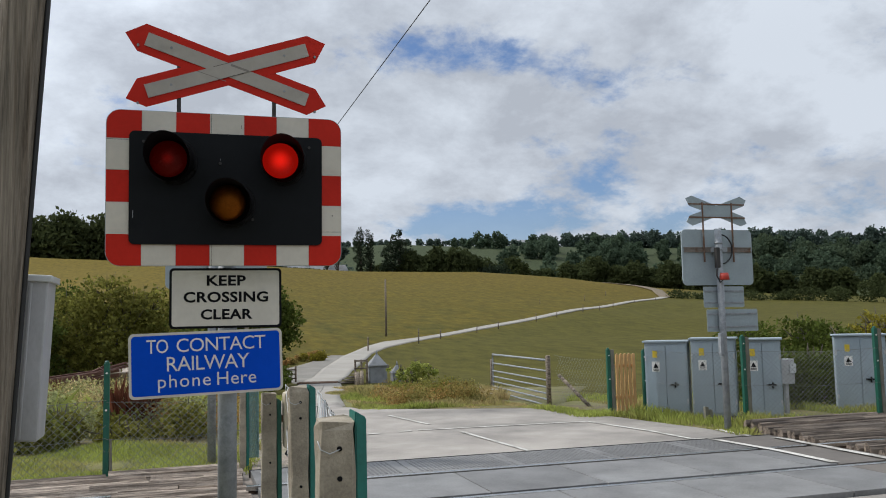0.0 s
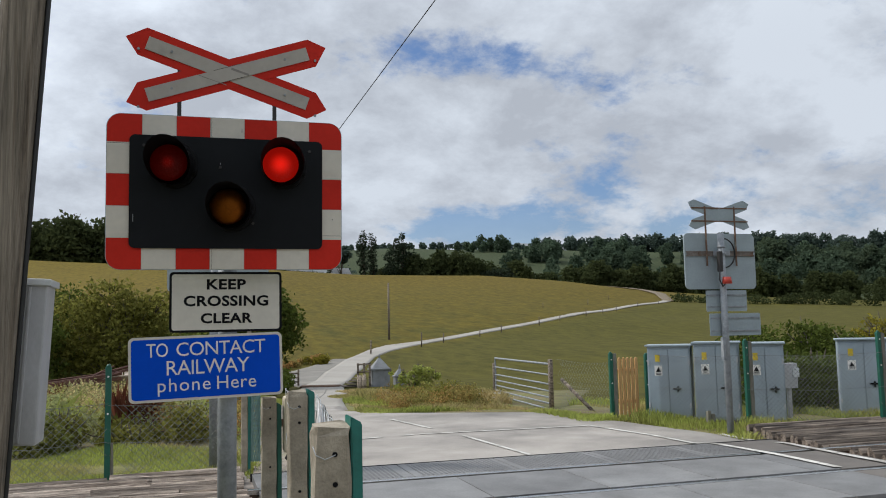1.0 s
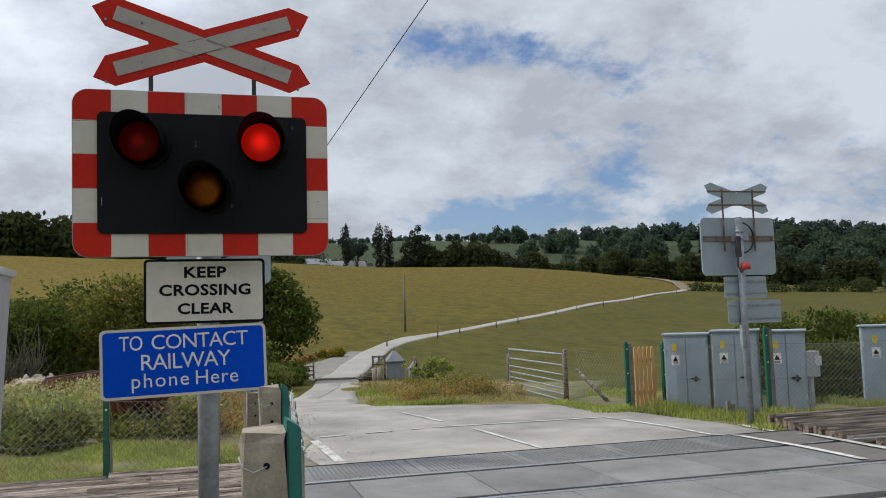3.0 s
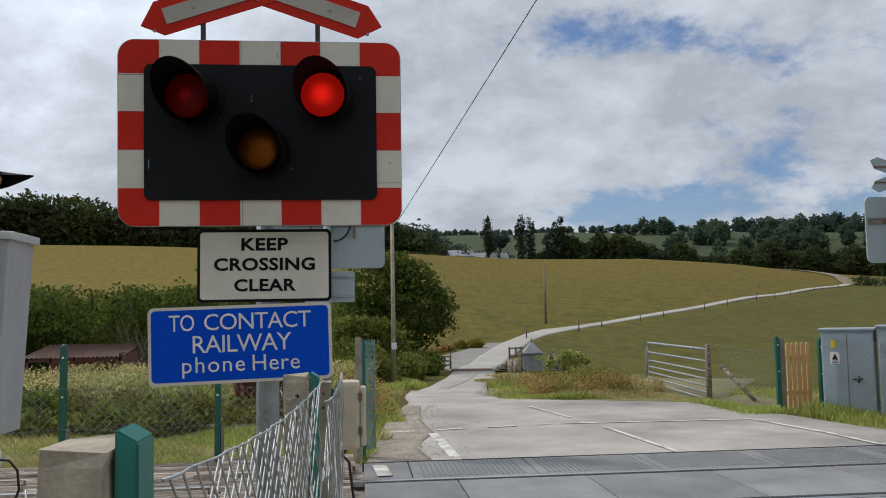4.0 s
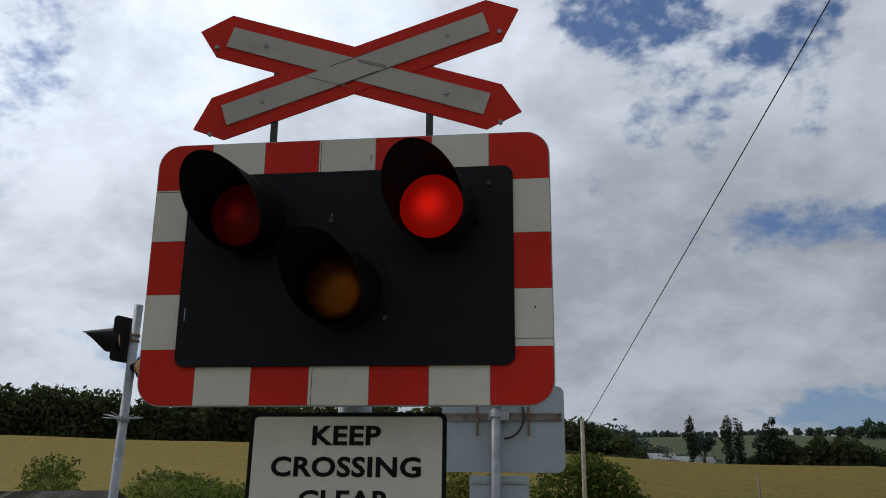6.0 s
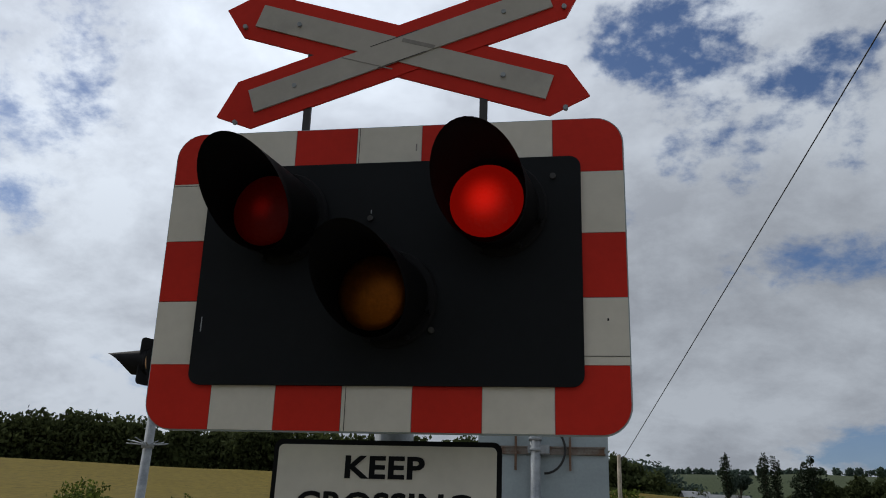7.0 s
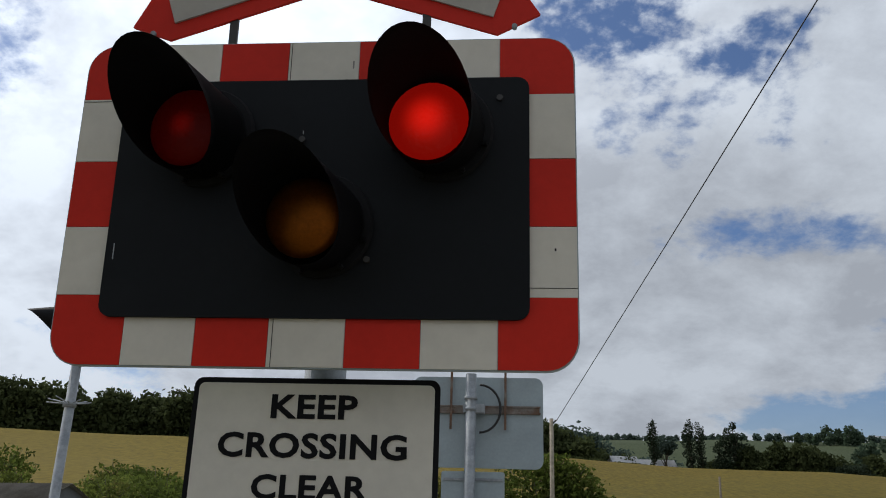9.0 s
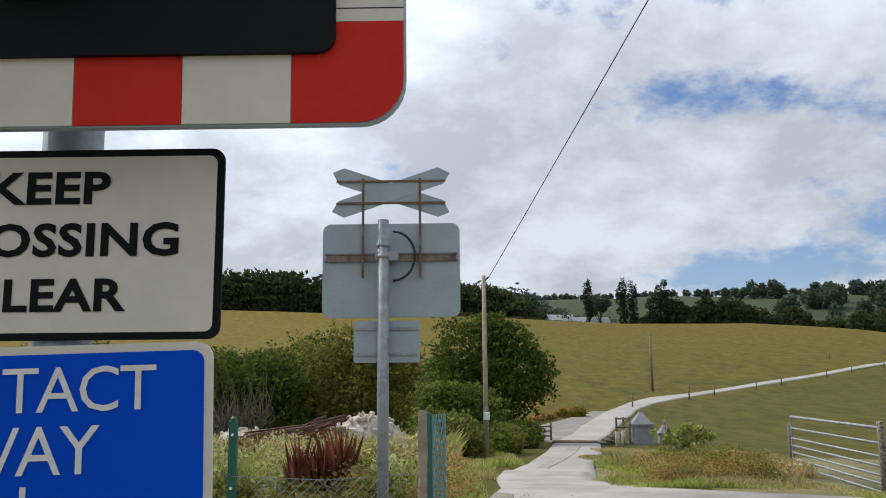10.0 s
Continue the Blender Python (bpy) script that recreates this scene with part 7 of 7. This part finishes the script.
# ---- grasses and weeds ----
def herbs():
    def grass(name, areas, count, tall, stuff, seed, label, width=0.008, lean=0.5):
        v, f = blades(areas, count, tall, seed, width, lean)
        tagged(raw(name, v.tolist(), f.tolist(), stuff), label, "grass", kind="stuff")
    grass("verge_grass", [(-7, 0.3, 5.55, 8.3, 1.0)], 110000, 0.12, "grass_green", 81, "short green and yellowing verge grass")
    grass("tall_grass", [(-9, 0.1, 10.6, 15, 1.0), (-0.7, 0.45, 6.6, 9.5, 0.22), (-6, 0.2, 14, 20, 1.1)], 42000, 0.55, "grass_straw", 82, "tall dry grass gone to seed", 0.0045, 0.8)
    grass("weeds", [(-9, 0.0, 10.0, 15, 1.0), (-5, 0.6, 15, 24, 1.0)], 30000, 0.6, "grass_green", 83, "tall green weeds among dry grass", 0.008, 0.9)
    grass("lane_grass", [(0.3, 0.85, 8.5, 11, 0.6), (0.4, 1.1, 11, 14, 0.7), (0.6, 1.4, 14, 18, 1.1), (0.8, 2.2, 18, 26, 1.0)], 16000, 0.17, "grass_green", 84, "dry grass at the edge of the lane")
    grass("bank_grass", [(3.25, 5.0, 13.2, 14, 0.5), (3.5, 4.4, 14, 16, 0.35), (3.9, 5.3, 16, 22, 0.35), (5.3, 6.4, 22, 29, 0.5), (4.2, 6.2, 12.1, 13.0, 0.7), (5.2, 6.4, 11.4, 12.2, 0.4), (4.2, 7.0, 14.0, 18.5, 0.9), (5.4, 8.5, 18.5, 25, 0.6)], 150000, 0.30, "grass_straw", 85, "tall dry grass on the bank beside the gate", 0.0035, 0.7)
    grass("bank_weeds", [(4.3, 6.3, 11.9, 13.2, 0.5), (6.1, 6.7, 10.2, 11.4, 0.3), (3.7, 6.5, 14.2, 18, 0.6), (5.9, 6.9, 19.5, 21.5, 0.8)], 26000, 0.30, "grass_green", 86, "green weeds on the bank beside the gate", 0.008, 0.9)
    grass("fence_grass", [(7.35, 8.4, 6.1, 6.9, 0.9), (7.0, 7.9, 6.9, 8.5, 1.0), (6.3, 7.3, 8.5, 10.4, 0.6), (8.2, 13.0, 6.05, 6.4, 0.9), (10.3, 12.8, 6.5, 8.2, 1.0), (8.0, 12.0, 8.2, 13.0, 0.8)], 44000, 0.20, "grass_green", 87, "short green grass along the fence")
    grass("dock_heads", [(-1.35, -0.75, 9.5, 10.1, 2.3), (-3.2, -2.6, 12, 12.8, 0.8)], 3600, 0.95, "dock", 88, "rust-brown dock seed heads", 0.022, 0.3)
    g = np.random.default_rng(19)
    for name, n, x0, x1, y0, y1, h0, h1, size, stuff, label in (("weed_bank", 260, -8.5, 0.1, 9.5, 14.0, 0.1, 0.62, 0.034, "leaf_weed", "leafy grey-green weeds behind the brambles"),
                                                       ("weed_bank", 90, -8.5, 0.1, 9.3, 14.5, 0.15, 0.55, 0.03, "leaf_olive", "olive green weeds behind the brambles"),
                                                       ("weed_tops", 120, -8.5, 0.2, 9.6, 13.5, 0.4, 0.7, 0.022, "grass_straw", "dry seed heads among the weeds"),
                                                       ("dry_weeds", 46, -0.6, 0.9, 9.2, 13.5, 0.08, 0.42, 0.026, "leaf_dry", "orange-brown dry weeds beside the road"),
                                                       ("dry_weeds", 64, 4.0, 6.0, 12.4, 15.0, 0.05, 0.34, 0.024, "leaf_dry", "orange-brown dry weeds on the bank by the gate"),
                                                       ("weed_bank", 30, 4.4, 5.9, 13.0, 16.0, 0.05, 0.38, 0.028, "leaf_olive", "olive green weeds on the bank by the gate")):
        lumps_ = [(x, y, ground_z(x, y) + h, r, r, r * 0.8) for x, y, h, r in zip(g.uniform(x0, x1, n), g.uniform(y0, y1, n), g.uniform(h0, h1, n), g.uniform(0.14, 0.34, n))]
        v, f = leaves(lumps_, n * 170, size, 91 + n)
        tagged(raw(name, v.tolist(), f.tolist(), stuff), label, "weeds", kind="stuff")
    # ragged strip of dry growth between the gravel turning and the pasture
    strip = []
    for k in range(120):
        t = g.random()
        x, y = 4.6 + 6.2 * t + g.normal() * 0.35, 50.5 + 13.5 * t + g.normal() * 0.4
        if x < 4.4 + 0.47 * (y - 50.5):
            r = g.uniform(0.15, 0.38)
            strip.append((x - 0.6, y, ground_z(x, y) + g.uniform(0.05, 0.35), r, r, r * 0.7))
    v, f = leaves(strip, 9000, 0.07, 95)
    tagged(raw("dry_weeds", v.tolist(), f.tolist(), "leaf_dry"), "ragged dry brown growth along the gravel turning", "weeds", kind="stuff")
    g = np.random.default_rng(9)
    heads = [(x, y, ground_z(x, y) + h, 0.03, 0.03, 0.012) for x, y, h in zip(g.uniform(4.6, 6.6, 24), g.uniform(13.4, 15.5, 24), g.uniform(0.15, 0.38, 24))]
    v, f = leaves(heads, 700, 0.010, 90)
    tagged(raw("flower_heads", v.tolist(), f.tolist(), "label_white"), "small white umbel flower heads", "flowers", kind="stuff")


herbs()


def pebbles():
    """Loose chippings and crumbs strewn along the gravel edge of the road."""
    g = np.random.default_rng(44)
    verts, faces = [], []
    for k in range(1100):
        y = g.uniform(5.2, 11.0)
        x = 0.5 + 0.09 * (y - 5.2) + abs(g.normal()) * 0.45
        r = g.uniform(0.006, 0.018) * (1.8 if k % 25 == 0 else 1)
        z = ground_z(x, y) + 0.056
        i = len(verts)
        a = g.uniform(0, 6.28)
        for q in range(4):
            verts.append((x + r * math.cos(a + q * 1.57) * g.uniform(0.7, 1.2), y + r * math.sin(a + q * 1.57), z))
        verts.append((x + r * 0.2, y, z + r * g.uniform(0.5, 1.0)))
        faces += [(i + q, i + (q + 1) % 4, i + 4) for q in range(4)]
    tagged(raw("loose_chippings", verts, faces, "stone"), "loose stone chippings along the road edge", "gravel", kind="stuff")
    v, f = blades([(0.42, 0.62, 5.3, 7.4, 0.7), (0.5, 0.8, 7.0, 9.2, 0.9), (0.75, 1.1, 8.8, 11.0, 1.0), (7.15, 7.45, 5.5, 6.6, 1.0), (6.2, 6.9, 8.6, 10.4, 1.0), (3.1, 4.4, 11.8, 13.0, 0.9)], 9000, 0.16, 47, 0.004, 0.9)
    tagged(raw("edge_grass", v.tolist(), f.tolist(), "grass_green"), "ragged green grass creeping over the road edge", "grass", kind="stuff")


pebbles()


# ---- rubble and scrap behind the verge ----
def rubble():
    g = random.Random(12)
    heap = thing("rubble_heap", (-1.3, 16.3, -0.15), "heap of pale broken stone and brick", "rubble")
    meshes = []
    for k in range(6):
        b = bmesh.new()
        bmesh.ops.create_icosphere(b, subdivisions=1, radius=1.0)
        for v in b.verts:
            v.co *= g.uniform(0.7, 1.15)
            v.co.z *= 0.75
        me = bpy.data.meshes.new("stone")
        b.to_mesh(me)
        b.free()
        me.materials.append(M["stone"])
        meshes.append(me)
    for i in range(290):
        t, d = g.uniform(0, 6.28), math.sqrt(g.random())
        c, a, top = ((0.15, 0.95, 1.2), (-1.1, 1.1, 0.92), (-2.4, 1.0, 0.9))[i % 5 // 2]
        x, y = c + a * d * math.cos(t), 0.7 * d * math.sin(t)
        h = (top - 0.10) * math.sqrt(max(0.0, 1 - (0.98 * d) ** 2)) + g.uniform(0.0, 0.04)
        ob = new("stone", meshes[i % 6])
        ob.parent = heap
        s = g.uniform(0.03, 0.085) * (1.5 if i % 17 == 0 else 1.0)
        ob.matrix_local = pose(x, y, h, g.uniform(0, 360), g.uniform(0, 360), g.uniform(0, 360)) @ Matrix.Diagonal((s * 1.2, s * g.uniform(0.7, 1.2), s * 0.8, 1))
    bm = bmesh.new()
    for c, a, top in ((0.15, 0.95, 1.2), (-1.1, 1.1, 0.92), (-2.4, 1.0, 0.9)):
        b = bmesh.new()
        bmesh.ops.create_icosphere(b, subdivisions=4, radius=1.0)
        for v in b.verts:
            v.co = Vector((v.co.x * a, v.co.y * 0.72, v.co.z * (top - 0.12))) * (1 + 0.10 * noise.noise(v.co * 4) + 0.09 * noise.noise(v.co * 13))
        merge(bm, b, Matrix.Translation((c, 0, 0)))
    part("core", bm, "stone", heap, "packed stone and mortar fragments")
    scrap = thing("scrap_pile", (-2.3, 15.0, -0.20), "pile of long rusty steel bars and girders on the rubble", "scrap")
    for i in range(16):
        bm = bmesh.new()
        y, z = g.uniform(-0.3, 0.1), g.uniform(-0.12, 0.04)
        r = g.uniform(0.010, 0.022)
        tube(bm, [(-1.0 + g.uniform(-0.3, 0.3), y, 0.86 + z), (0.1, y, 0.98 + z), (0.75 + g.uniform(-0.3, 0.2), y + g.uniform(-0.2, 0.2), 1.16 + z)], r, 6)
        part("bar", bm, "steel_red", scrap)
    for dz in (0.0, -0.10):
        bm = bmesh.new()
        box(bm, -0.95, 0.7, -0.36, -0.30, -0.035, 0.035, 0.005, Matrix.Translation((0, 0, 0.93 + dz)) @ Matrix.Rotation(math.radians(-8), 4, "Y"))
        part("girder", bm, "steel_red", scrap)
    bm = bmesh.new()
    for k in range(5):
        box(bm, -1.0 + 0.35 * k, -0.55 + 0.35 * k, -0.28, 0.35, 0.0, 0.72 + 0.06 * k, 0.02)
    part("base", bm, "earth", scrap, "earth and debris below the bars")


rubble()
